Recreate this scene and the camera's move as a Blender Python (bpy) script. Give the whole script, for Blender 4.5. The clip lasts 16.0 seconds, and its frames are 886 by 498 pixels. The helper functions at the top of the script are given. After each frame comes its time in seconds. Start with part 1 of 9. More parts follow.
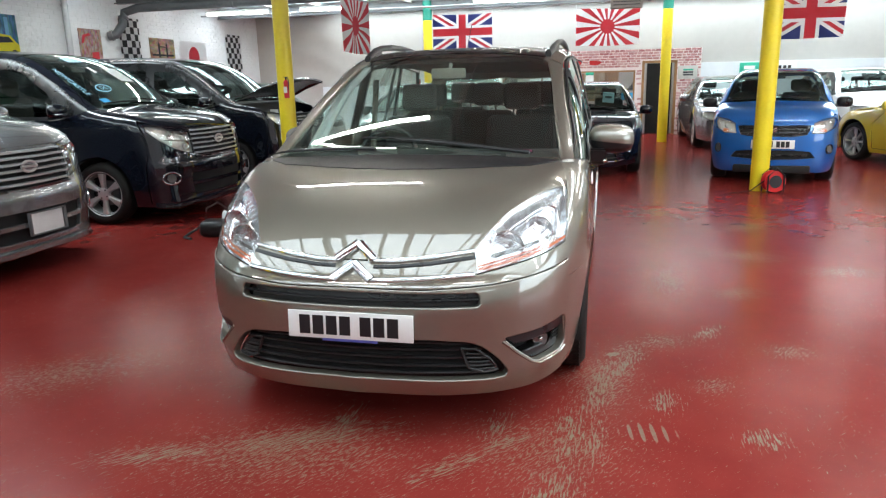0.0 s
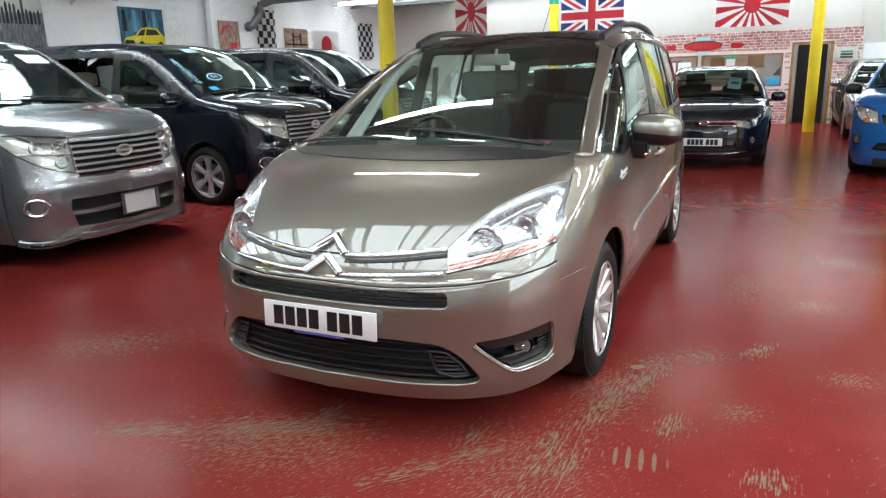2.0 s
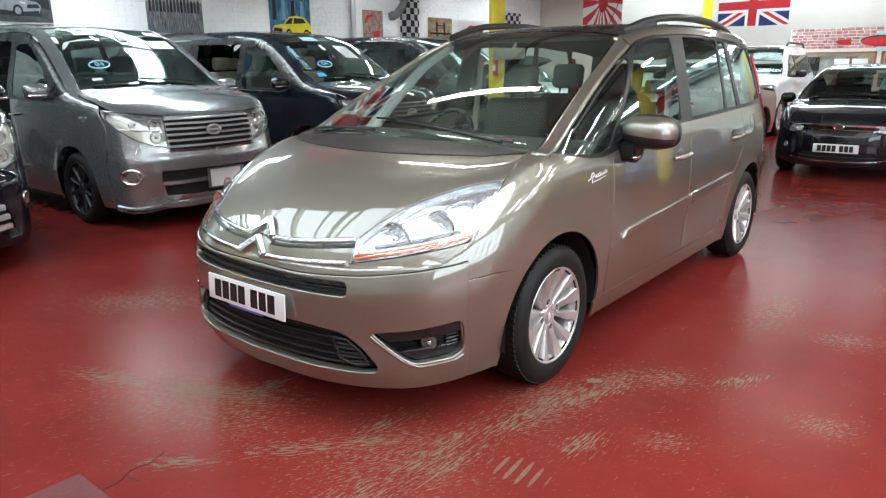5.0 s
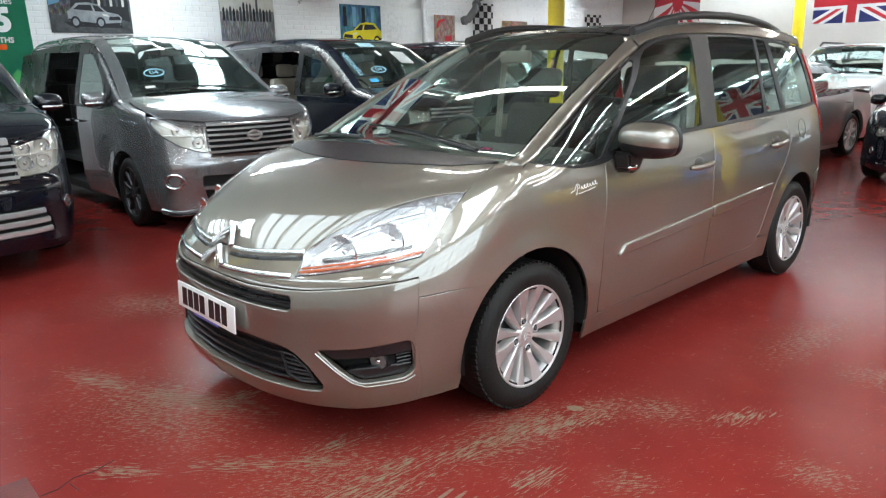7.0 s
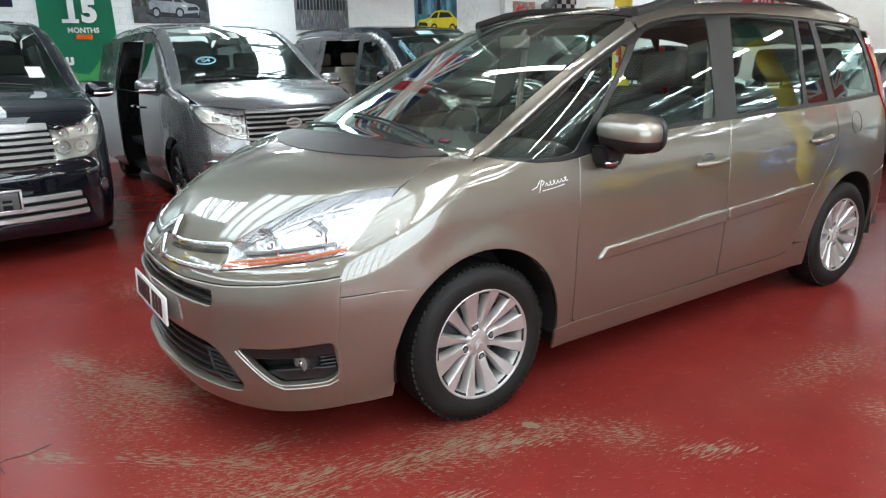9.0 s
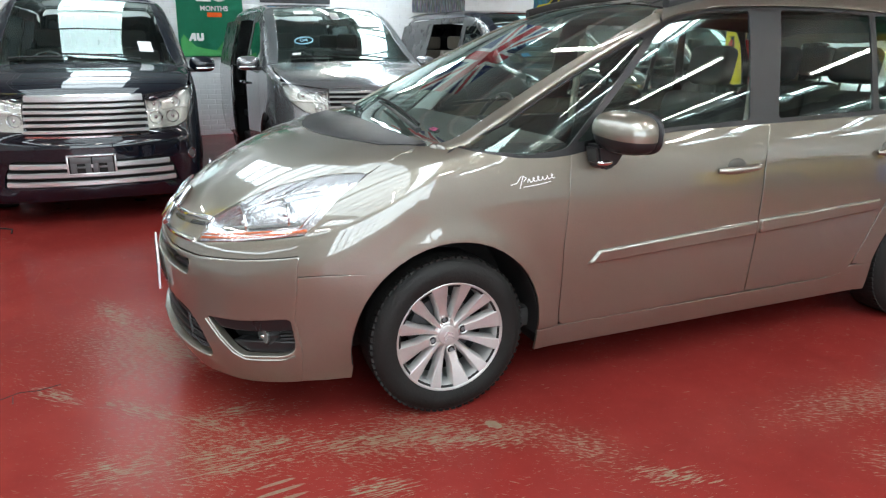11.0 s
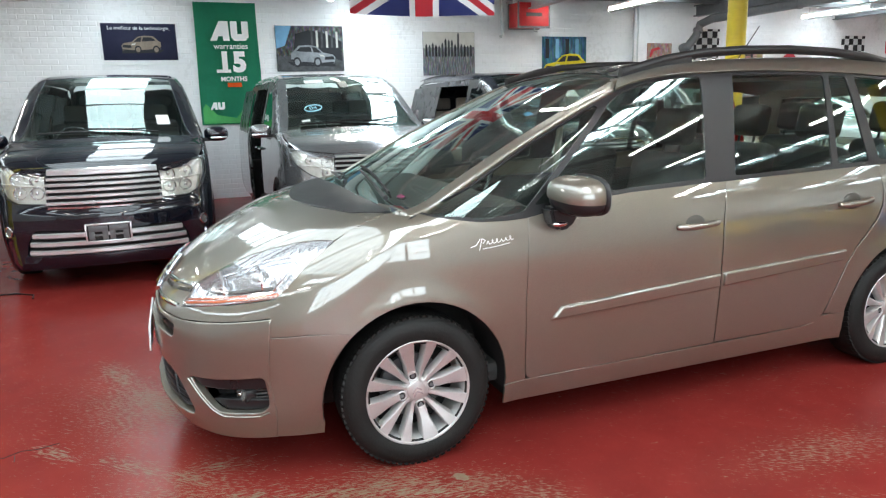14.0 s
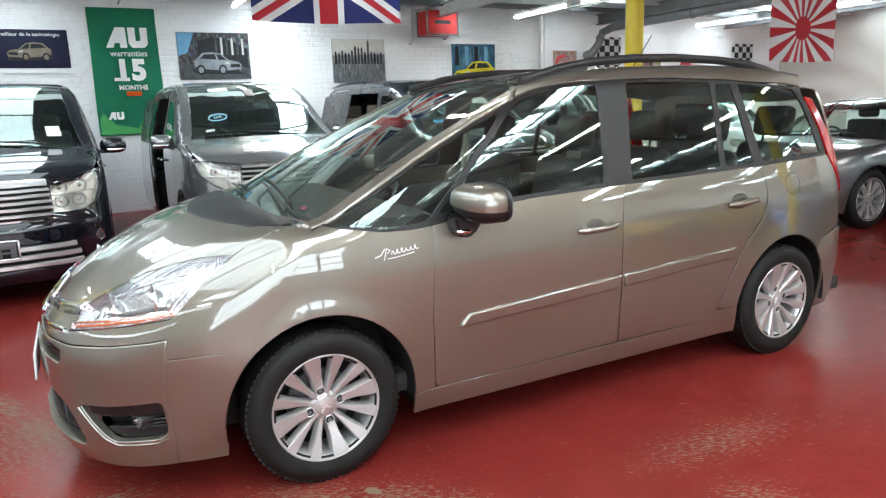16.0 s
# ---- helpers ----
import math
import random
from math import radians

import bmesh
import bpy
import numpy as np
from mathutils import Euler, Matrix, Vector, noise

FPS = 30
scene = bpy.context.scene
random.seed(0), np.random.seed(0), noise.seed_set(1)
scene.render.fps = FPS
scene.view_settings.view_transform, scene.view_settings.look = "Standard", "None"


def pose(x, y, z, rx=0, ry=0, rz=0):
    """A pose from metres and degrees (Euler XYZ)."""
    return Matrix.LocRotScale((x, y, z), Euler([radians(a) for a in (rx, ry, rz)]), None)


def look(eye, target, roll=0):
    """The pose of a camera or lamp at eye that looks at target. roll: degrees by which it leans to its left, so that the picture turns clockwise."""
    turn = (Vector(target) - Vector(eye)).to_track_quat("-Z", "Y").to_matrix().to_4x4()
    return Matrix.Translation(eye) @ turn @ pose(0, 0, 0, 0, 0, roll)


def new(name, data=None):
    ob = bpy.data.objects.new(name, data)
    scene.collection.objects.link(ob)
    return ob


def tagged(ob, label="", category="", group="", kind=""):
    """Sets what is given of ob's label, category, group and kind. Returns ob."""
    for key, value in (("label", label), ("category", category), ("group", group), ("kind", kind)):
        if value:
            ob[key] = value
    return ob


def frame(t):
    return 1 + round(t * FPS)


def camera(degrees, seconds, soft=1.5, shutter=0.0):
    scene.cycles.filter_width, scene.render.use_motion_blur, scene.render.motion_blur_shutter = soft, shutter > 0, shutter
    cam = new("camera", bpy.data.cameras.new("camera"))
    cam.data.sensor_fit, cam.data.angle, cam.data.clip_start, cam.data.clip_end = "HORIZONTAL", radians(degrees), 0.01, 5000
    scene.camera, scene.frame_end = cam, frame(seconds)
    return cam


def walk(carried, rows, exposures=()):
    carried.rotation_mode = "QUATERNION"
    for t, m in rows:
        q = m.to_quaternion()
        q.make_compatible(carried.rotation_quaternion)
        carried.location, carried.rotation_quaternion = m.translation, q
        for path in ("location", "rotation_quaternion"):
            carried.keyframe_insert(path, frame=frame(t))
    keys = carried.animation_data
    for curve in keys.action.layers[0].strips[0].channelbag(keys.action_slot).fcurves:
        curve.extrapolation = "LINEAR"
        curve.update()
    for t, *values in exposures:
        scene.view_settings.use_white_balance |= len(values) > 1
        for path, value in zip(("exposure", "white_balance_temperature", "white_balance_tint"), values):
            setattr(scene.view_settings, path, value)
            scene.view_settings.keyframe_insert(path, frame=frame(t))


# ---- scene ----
cam = camera(65.3, 16.0, soft=1.25)
PATH = [
    (0, (0.95, -3.437, 1.431), (0.51, -1.544, 0.96), -1.3),
    (0.5, (1.067, -3.411, 1.42), (0.574, -1.53, 0.952), -1.9),
    (1, (1.189, -3.244, 1.409), (0.622, -1.39, 0.92), -0.5),
    (1.5, (1.289, -3.117, 1.41), (0.626, -1.305, 0.883), -0.7),
    (2, (1.528, -3.09, 1.419), (0.7, -1.339, 0.922), -1.8),
    (2.5, (1.726, -3.063, 1.416), (0.807, -1.363, 0.9), -2.3),
    (3, (1.844, -2.95, 1.39), (0.893, -1.274, 0.853), -3.1),
    (3.5, (1.934, -2.797, 1.415), (0.935, -1.154, 0.866), -1.7),
    (4, (2.065, -2.707, 1.416), (0.998, -1.103, 0.878), -2.7),
    (4.2, (2.161, -2.689, 1.434), (1.053, -1.111, 0.902), -2.3),
    (6.3, (2.46, -2.322, 1.397), (1.146, -0.905, 0.883), -1.0),
    (6.5, (2.493, -2.267, 1.407), (1.167, -0.865, 0.88), -1.6),
    (7, (2.642, -2.122, 1.416), (1.222, -0.806, 0.915), -1.3),
    (7.5, (2.775, -1.999, 1.419), (1.304, -0.734, 0.931), -1.7),
    (8, (2.806, -1.83, 1.382), (1.298, -0.612, 0.89), -2.5),
    (8.5, (2.823, -1.641, 1.394), (1.271, -0.485, 0.887), -0.7),
    (8.7, (2.834, -1.602, 1.387), (1.267, -0.47, 0.873), -0.8),
    (10.8, (3.155, -1.025, 1.389), (1.395, -0.251, 0.838), -0.9),
    (11, (3.143, -1.004, 1.398), (1.379, -0.247, 0.837), 0.4),
    (11.5, (3.15, -0.944, 1.395), (1.361, -0.268, 0.809), -1.6),
    (12, (3.297, -0.887, 1.428), (1.471, -0.292, 0.87), -0.3),
    (12.5, (3.37, -0.871, 1.457), (1.515, -0.307, 0.968), -0.8),
    (13, (3.401, -0.858, 1.468), (1.53, -0.296, 1.038), -1.3),
    (13.5, (3.402, -0.844, 1.471), (1.55, -0.214, 1.052), -1.2),
    (14, (3.388, -0.827, 1.469), (1.558, -0.134, 1.057), -1.5),
    (14.5, (3.395, -0.816, 1.468), (1.584, -0.068, 1.066), -1.5),
    (15, (3.392, -0.796, 1.474), (1.604, 0.006, 1.074), -1.8),
    (15.5, (3.389, -0.776, 1.474), (1.628, 0.081, 1.072), -2.1),
    (16, (3.391, -0.762, 1.476), (1.653, 0.144, 1.075), -2.0),
]
walk(cam, [(t, look(eye, target, roll)) for t, eye, target, roll in PATH], exposures=[(0.0, 0.05), (2.0, 0.02), (3.5, 0.15), (7.0, 0.06), (8.7, 0.06), (12.0, 0.17), (16.0, 0.23)])

# ---- daylight through the roof lights ----
world = bpy.data.worlds.new("sky")
scene.world = world
world.use_nodes = True
wn = world.node_tree.nodes
wn.clear()
w_out = wn.new("ShaderNodeOutputWorld")
w_bg = wn.new("ShaderNodeBackground")
w_sky = wn.new("ShaderNodeTexSky")
w_sky.sky_type = 'NISHITA'
w_sky.sun_disc = False
w_sky.sun_elevation = radians(50)
w_sky.sun_rotation = radians(200)
w_bg.inputs["Strength"].default_value = 0.12
world.node_tree.links.new(w_sky.outputs[0], w_bg.inputs[0])
world.node_tree.links.new(w_bg.outputs[0], w_out.inputs[0])

ROOM_X0, ROOM_X1, ROOM_Y0, ROOM_Y1 = -8.72, 9.2, -9.0, 15.5
CEIL = 3.35
# roof lights: from x, to x, middle line, width, watts a square metre, set row by row to balance the light
# several rows, the eastern ones above all, are unseen and added to brighten places
SKY = [(-8.4, -3.9, -1.45, 0.90, 22), (-3.9, -1.2, -1.65, 2.0, 10), (-1.2, 8.8, -1.60, 2.2, 10), (-8.4, -3.5, 2.35, 0.60, 60), (2.0, 8.8, 0.2, 0.9, 34), (2.6, 8.8, 3.2, 0.40, 95), (4.5, 8.8, -3.3, 0.8, 20), (-8.4, 8.8, -4.9, 0.6, 16), (-8.4, 8.8, -8.0, 0.9, 16),
       (-8.4, -3.5, 5.6, 0.30, 38), (-8.4, -4.0, 8.4, 0.35, 20), (5.6, 8.8, 8.4, 0.35, 74), (-8.4, -4.0, 11.2, 0.4, 18), (5.6, 8.8, 11.2, 0.4, 74), (-8.4, 8.8, 12.8, 0.8, 30), (-6.4, 8.8, 14.9, 0.5, 48)]
WIN_Y0, WIN_Y1, WIN_Z0, WIN_Z1 = -4.2, 2.6, 0.55, 2.95


def area_lamp(name, m, sx, sy, power, color=(1, 1, 1)):
    d = bpy.data.lights.new(name, 'AREA')
    d.shape, d.size, d.size_y, d.energy, d.color = 'RECTANGLE', sx, sy, power, color
    ob = new(name, d)
    ob.matrix_world = m
    return ob


for x0, x1, y, w, watts in SKY:
    area_lamp("roof_light_sky", pose((x0 + x1) / 2, y, CEIL + 0.06), x1 - x0, w, 1.12 * watts * (x1 - x0) * w, (0.81, 0.935, 1.0))

area_lamp("window_sky", pose(ROOM_X1 + 0.22, (WIN_Y0 + WIN_Y1) / 2, (WIN_Z0 + WIN_Z1) / 2, 0, 90, 0), WIN_Z1 - WIN_Z0, WIN_Y1 - WIN_Y0, 14.0 * (WIN_Z1 - WIN_Z0) * (WIN_Y1 - WIN_Y0), (0.81, 0.935, 1.0))
# ---- materials ----
def nodes_of(name):
    m = bpy.data.materials.new(name)
    m.use_nodes = True
    nt = m.node_tree
    return m, nt, nt.nodes["Principled BSDF"]


def set_in(b, **kw):
    for k, v in kw.items():
        b.inputs[k.replace("_", " ")].default_value = v


def rgba(c):
    return (c[0], c[1], c[2], 1.0)


def ramp(nt, stops):
    r = nt.nodes.new("ShaderNodeValToRGB")
    el = r.color_ramp.elements
    while len(el) < len(stops):
        el.new(0.5)
    for e, (p, c) in zip(el, stops):
        e.position, e.color = p, rgba(c) if len(c) == 3 else c
    return r


def noise_tex(nt, coord, scale, detail=4.0, rough=0.55, stretch=(1, 1, 1), shift=(0, 0, 0)):
    mp = nt.nodes.new("ShaderNodeMapping")
    mp.inputs["Scale"].default_value = stretch
    mp.inputs["Location"].default_value = shift
    nt.links.new(coord, mp.inputs["Vector"])
    n = nt.nodes.new("ShaderNodeTexNoise")
    n.inputs["Scale"].default_value = scale
    n.inputs["Detail"].default_value = detail
    n.inputs["Roughness"].default_value = rough
    nt.links.new(mp.outputs[0], n.inputs["Vector"])
    return n.outputs["Fac"]


def mixc(nt, fac, a, b, kind='MIX'):
    n = nt.nodes.new("ShaderNodeMix")
    n.data_type, n.blend_type = 'RGBA', kind
    for sock, v in ((n.inputs[0], fac), (n.inputs[6], a), (n.inputs[7], b)):
        if isinstance(v, (int, float)):
            sock.default_value = v
        elif isinstance(v, tuple):
            sock.default_value = rgba(v)
        else:
            nt.links.new(v, sock)
    return n.outputs[2]


def math_n(nt, op, a, b=0.0, clamp=False):
    n = nt.nodes.new("ShaderNodeMath")
    n.operation, n.use_clamp = op, clamp
    for sock, v in ((n.inputs[0], a), (n.inputs[1], b)):
        if isinstance(v, (int, float)):
            sock.default_value = v
        else:
            nt.links.new(v, sock)
    return n.outputs[0]


def bump(nt, b, height, strength=0.2, dist=0.01):
    n = nt.nodes.new("ShaderNodeBump")
    n.inputs["Strength"].default_value = strength
    n.inputs["Distance"].default_value = dist
    nt.links.new(height, n.inputs["Height"])
    nt.links.new(n.outputs[0], b.inputs["Normal"])


def geo_pos(nt):
    return nt.nodes.new("ShaderNodeNewGeometry").outputs["Position"]


def obj_pos(nt):
    return nt.nodes.new("ShaderNodeTexCoord").outputs["Object"]


def simple(name, color, rough=0.5, metal=0.0, vary=0.12, scale=8.0, bump_s=0.0, bump_scale=60.0, coat=0.0, spec=0.5):
    """A surface with two scales of uneven colour and gloss."""
    m, nt, b = nodes_of(name)
    co = obj_pos(nt)
    n1 = noise_tex(nt, co, scale, 5)
    n2 = noise_tex(nt, co, scale * 9, 3)
    f = math_n(nt, 'ADD', math_n(nt, 'MULTIPLY', n1, 0.7), math_n(nt, 'MULTIPLY', n2, 0.3))
    lo = tuple(c * (1 - vary) for c in color)
    hi = tuple(min(1.0, c * (1 + vary)) for c in color)
    r = ramp(nt, [(0.3, lo), (0.7, hi)])
    nt.links.new(f, r.inputs[0])
    nt.links.new(r.outputs[0], b.inputs["Base Color"])
    rr = math_n(nt, 'ADD', math_n(nt, 'MULTIPLY', n1, rough * 0.35), rough * 0.82)
    nt.links.new(rr, b.inputs["Roughness"])
    set_in(b, Metallic=metal, Coat_Weight=coat)
    b.inputs["Specular IOR Level"].default_value = spec
    if bump_s:
        bump(nt, b, noise_tex(nt, co, bump_scale, 4), bump_s, 0.004)
    return m


def glow(name, color, strength):
    m, nt, b = nodes_of(name)
    set_in(b, Base_Color=rgba(color), Emission_Color=rgba(color), Emission_Strength=strength)
    return m


def car_paint(name, color, metal=0.7, rough=0.32, flake=0.08, dusty=0.10, spec=0.5, coat_ior=1.6):
    m, nt, b = nodes_of(name)
    co = obj_pos(nt)
    n1 = noise_tex(nt, co, 900, 2)
    n2 = noise_tex(nt, co, 1.6, 4)
    lo = tuple(c * (1 - flake * 2.5) for c in color)
    hi = tuple(min(1, c * (1 + flake * 2.5)) for c in color)
    r = ramp(nt, [(0.35, lo), (0.65, hi)])
    nt.links.new(n1, r.inputs[0])
    dust = mixc(nt, math_n(nt, 'MULTIPLY', n2, dusty), r.outputs[0], (0.32, 0.30, 0.27))
    nt.links.new(dust, b.inputs["Base Color"])
    set_in(b, Metallic=metal, Roughness=rough, Coat_Weight=1.0, Coat_Roughness=0.02)
    b.inputs["Specular IOR Level"].default_value = spec
    b.inputs["Coat IOR"].default_value = coat_ior
    bump(nt, b, noise_tex(nt, co, 3.0, 2), 0.02, 0.01)
    return m


def glass_mat(name, tint, sheen=(0.84, 1.0, 0.95)):
    """Thin automotive glass: partly see-through, with a mirror skin."""
    m, nt, b = nodes_of(name)
    nt.nodes.remove(b)
    out = nt.nodes["Material Output"]
    tr = nt.nodes.new("ShaderNodeBsdfTransparent")
    tr.inputs[0].default_value = rgba(tint)
    gl = nt.nodes.new("ShaderNodeBsdfGlossy")
    gl.inputs["Roughness"].default_value = 0.015
    gl.inputs["Color"].default_value = rgba(sheen)
    lw = nt.nodes.new("ShaderNodeLayerWeight")
    lw.inputs["Blend"].default_value = 0.5
    one = math_n(nt, 'ADD', math_n(nt, 'MULTIPLY', math_n(nt, 'POWER', lw.outputs["Facing"], 5.0), 0.957), 0.043)
    f2 = math_n(nt, 'DIVIDE', math_n(nt, 'MULTIPLY', one, 2.0), math_n(nt, 'ADD', one, 1.0), True)
    mx = nt.nodes.new("ShaderNodeMixShader")
    nt.links.new(f2, mx.inputs[0])
    nt.links.new(tr.outputs[0], mx.inputs[1])
    nt.links.new(gl.outputs[0], mx.inputs[2])
    nt.links.new(mx.outputs[0], out.inputs[0])
    return m


M = {}
M["paint_bronze"] = car_paint("bronze_paint", (0.205, 0.188, 0.150), 0.72, 0.42, 0.12, 0.04, coat_ior=2.15)
M["paint_silver"] = car_paint("silver_grey_paint", (0.33, 0.335, 0.345), 0.75, 0.24, 0.08, 0.03)
M["paint_black"] = car_paint("black_paint", (0.003, 0.005, 0.011), 0.0, 0.5, 0.03, 0.004, 0.05, 1.7)
M["paint_blue"] = car_paint("blue_paint", (0.0005, 0.120, 0.44), 0.35, 0.35, 0.06, 0.005, 0.3, 1.8)
M["paint_white"] = car_paint("white_paint", (0.74, 0.75, 0.76), 0.0, 0.35, 0.01)
M["paint_yellow"] = car_paint("yellow_car_paint", (0.72, 0.50, 0.02), 0.0, 0.35, 0.01)
M["paint_grey"] = car_paint("mid_grey_paint", (0.20, 0.21, 0.22), 0.8, 0.3)
M["glass"] = glass_mat("car_glass", (0.84, 0.96, 0.91))
M["glass_mid"] = glass_mat("tinted_glass", (0.30, 0.37, 0.35))
M["glass_dark"] = glass_mat("privacy_glass", (0.16, 0.18, 0.18))
M["lens"] = glass_mat("clear_lens", (0.95, 0.95, 0.95), (1.0, 1.0, 1.0))
M["plastic"] = simple("black_plastic", (0.011, 0.011, 0.012), 0.40, 0, 0.2, 6, 0.15, 300)
M["trim_black"] = simple("dark_trim", (0.012, 0.012, 0.013), 0.28, 0, 0.2, 6)
M["rubber"] = simple("tyre_rubber", (0.011, 0.0106, 0.0100), 0.60, 0, 0.3, 10, 0.4, 90, 0.0, 0.25)
M["alloy"] = simple("alloy_wheel", (0.58, 0.57, 0.56), 0.34, 0.70, 0.08, 8)
M["alloy_dark"] = simple("dark_alloy", (0.03, 0.03, 0.032), 0.3, 0.6, 0.1, 8)
M["chrome"] = simple("chrome", (0.80, 0.81, 0.82), 0.07, 1.0, 0.03, 10)
M["bright_trim"] = simple("bright_grille_trim", (0.84, 0.85, 0.86), 0.14, 0.62, 0.03, 10)
M["reflector"] = simple("lamp_reflector", (0.78, 0.79, 0.80), 0.18, 1.0, 0.1, 14)
M["van_lamp"] = simple("cream_lamp_bowl", (0.72, 0.72, 0.66), 0.16, 0.55, 0.12, 24, 1.0, 22)
M["fog_bowl"] = simple("dull_lamp_bowl", (0.16, 0.165, 0.16), 0.25, 0.3, 0.2, 40, 0.3, 60, 1.0)
M["amber"] = simple("amber_lens", (0.58, 0.13, 0.035), 0.15, 0, 0.1, 30, coat=1.0)
M["red_lens"] = simple("red_lens", (0.42, 0.012, 0.012), 0.12, 0, 0.1, 30, coat=1.0)
M["interior"] = simple("grey_interior", (0.024, 0.0235, 0.0225), 0.75, 0, 0.2, 6, 0.2, 180)
M["seat_cloth"] = simple("seat_cloth", (0.013, 0.0125, 0.0120), 0.9, 0, 0.2, 6, 0.3, 240)
M["seat_pale"] = simple("pale_seat_cloth", (0.26, 0.24, 0.20), 0.9, 0, 0.15, 6, 0.3, 240)
M["dark"] = simple("dark_cavity", (0.006, 0.006, 0.006), 0.8, 0, 0.2, 6)
M["plate_white"] = simple("plate_white", (0.80, 0.80, 0.79), 0.35, 0, 0.03, 10)
M["ink"] = simple("black_ink", (0.01, 0.01, 0.012), 0.4, 0, 0.05, 10)
M["paper"] = simple("white_paper", (0.76, 0.78, 0.77), 0.7, 0, 0.04, 5)
M["paper_blue"] = simple("pale_blue_card", (0.42, 0.66, 0.72), 0.7, 0, 0.04, 5)
M["yellow"] = simple("yellow_post_paint", (0.78, 0.62, 0.02), 0.35, 0, 0.10, 3, 0.1, 30)
M["green_paint"] = simple("green_post_paint", (0.01, 0.22, 0.15), 0.4, 0, 0.1, 3)
M["steel"] = simple("painted_steel", (0.62, 0.63, 0.62), 0.45, 0.1, 0.12, 2.5, 0.1, 40)
M["steel_dark"] = simple("dark_steel", (0.14, 0.145, 0.15), 0.45, 0.3, 0.25, 2.5, 0.1, 40)
M["galv"] = simple("galvanised_pipe", (0.50, 0.52, 0.53), 0.4, 0.6, 0.12, 5)
M["red_paint"] = simple("red_enamel", (0.55, 0.015, 0.018), 0.35, 0, 0.1, 8)
M["flag_red"] = simple("red_flag_cloth", (0.62, 0.045, 0.06), 0.85, 0, 0.05, 6)
M["banner_green"] = simple("green_banner_cloth", (0.012, 0.27, 0.14), 0.7, 0, 0.12, 2)
M["sign_green"] = simple("green_sign", (0.02, 0.42, 0.26), 0.5, 0, 0.06, 4)
M["wood"] = simple("varnished_wood", (0.32, 0.17, 0.07), 0.5, 0, 0.3, 3, 0.2, 40)
M["tan"] = simple("tan_board", (0.52, 0.40, 0.27), 0.7, 0, 0.15, 2)
M["ceil_white"] = simple("whitewashed_ceiling", (0.48, 0.58, 0.58), 0.8, 0, 0.12, 1.2, 0.2, 20)
M["tube"] = glow("fluorescent_tube", (1.0, 0.96, 0.89), 46.0)


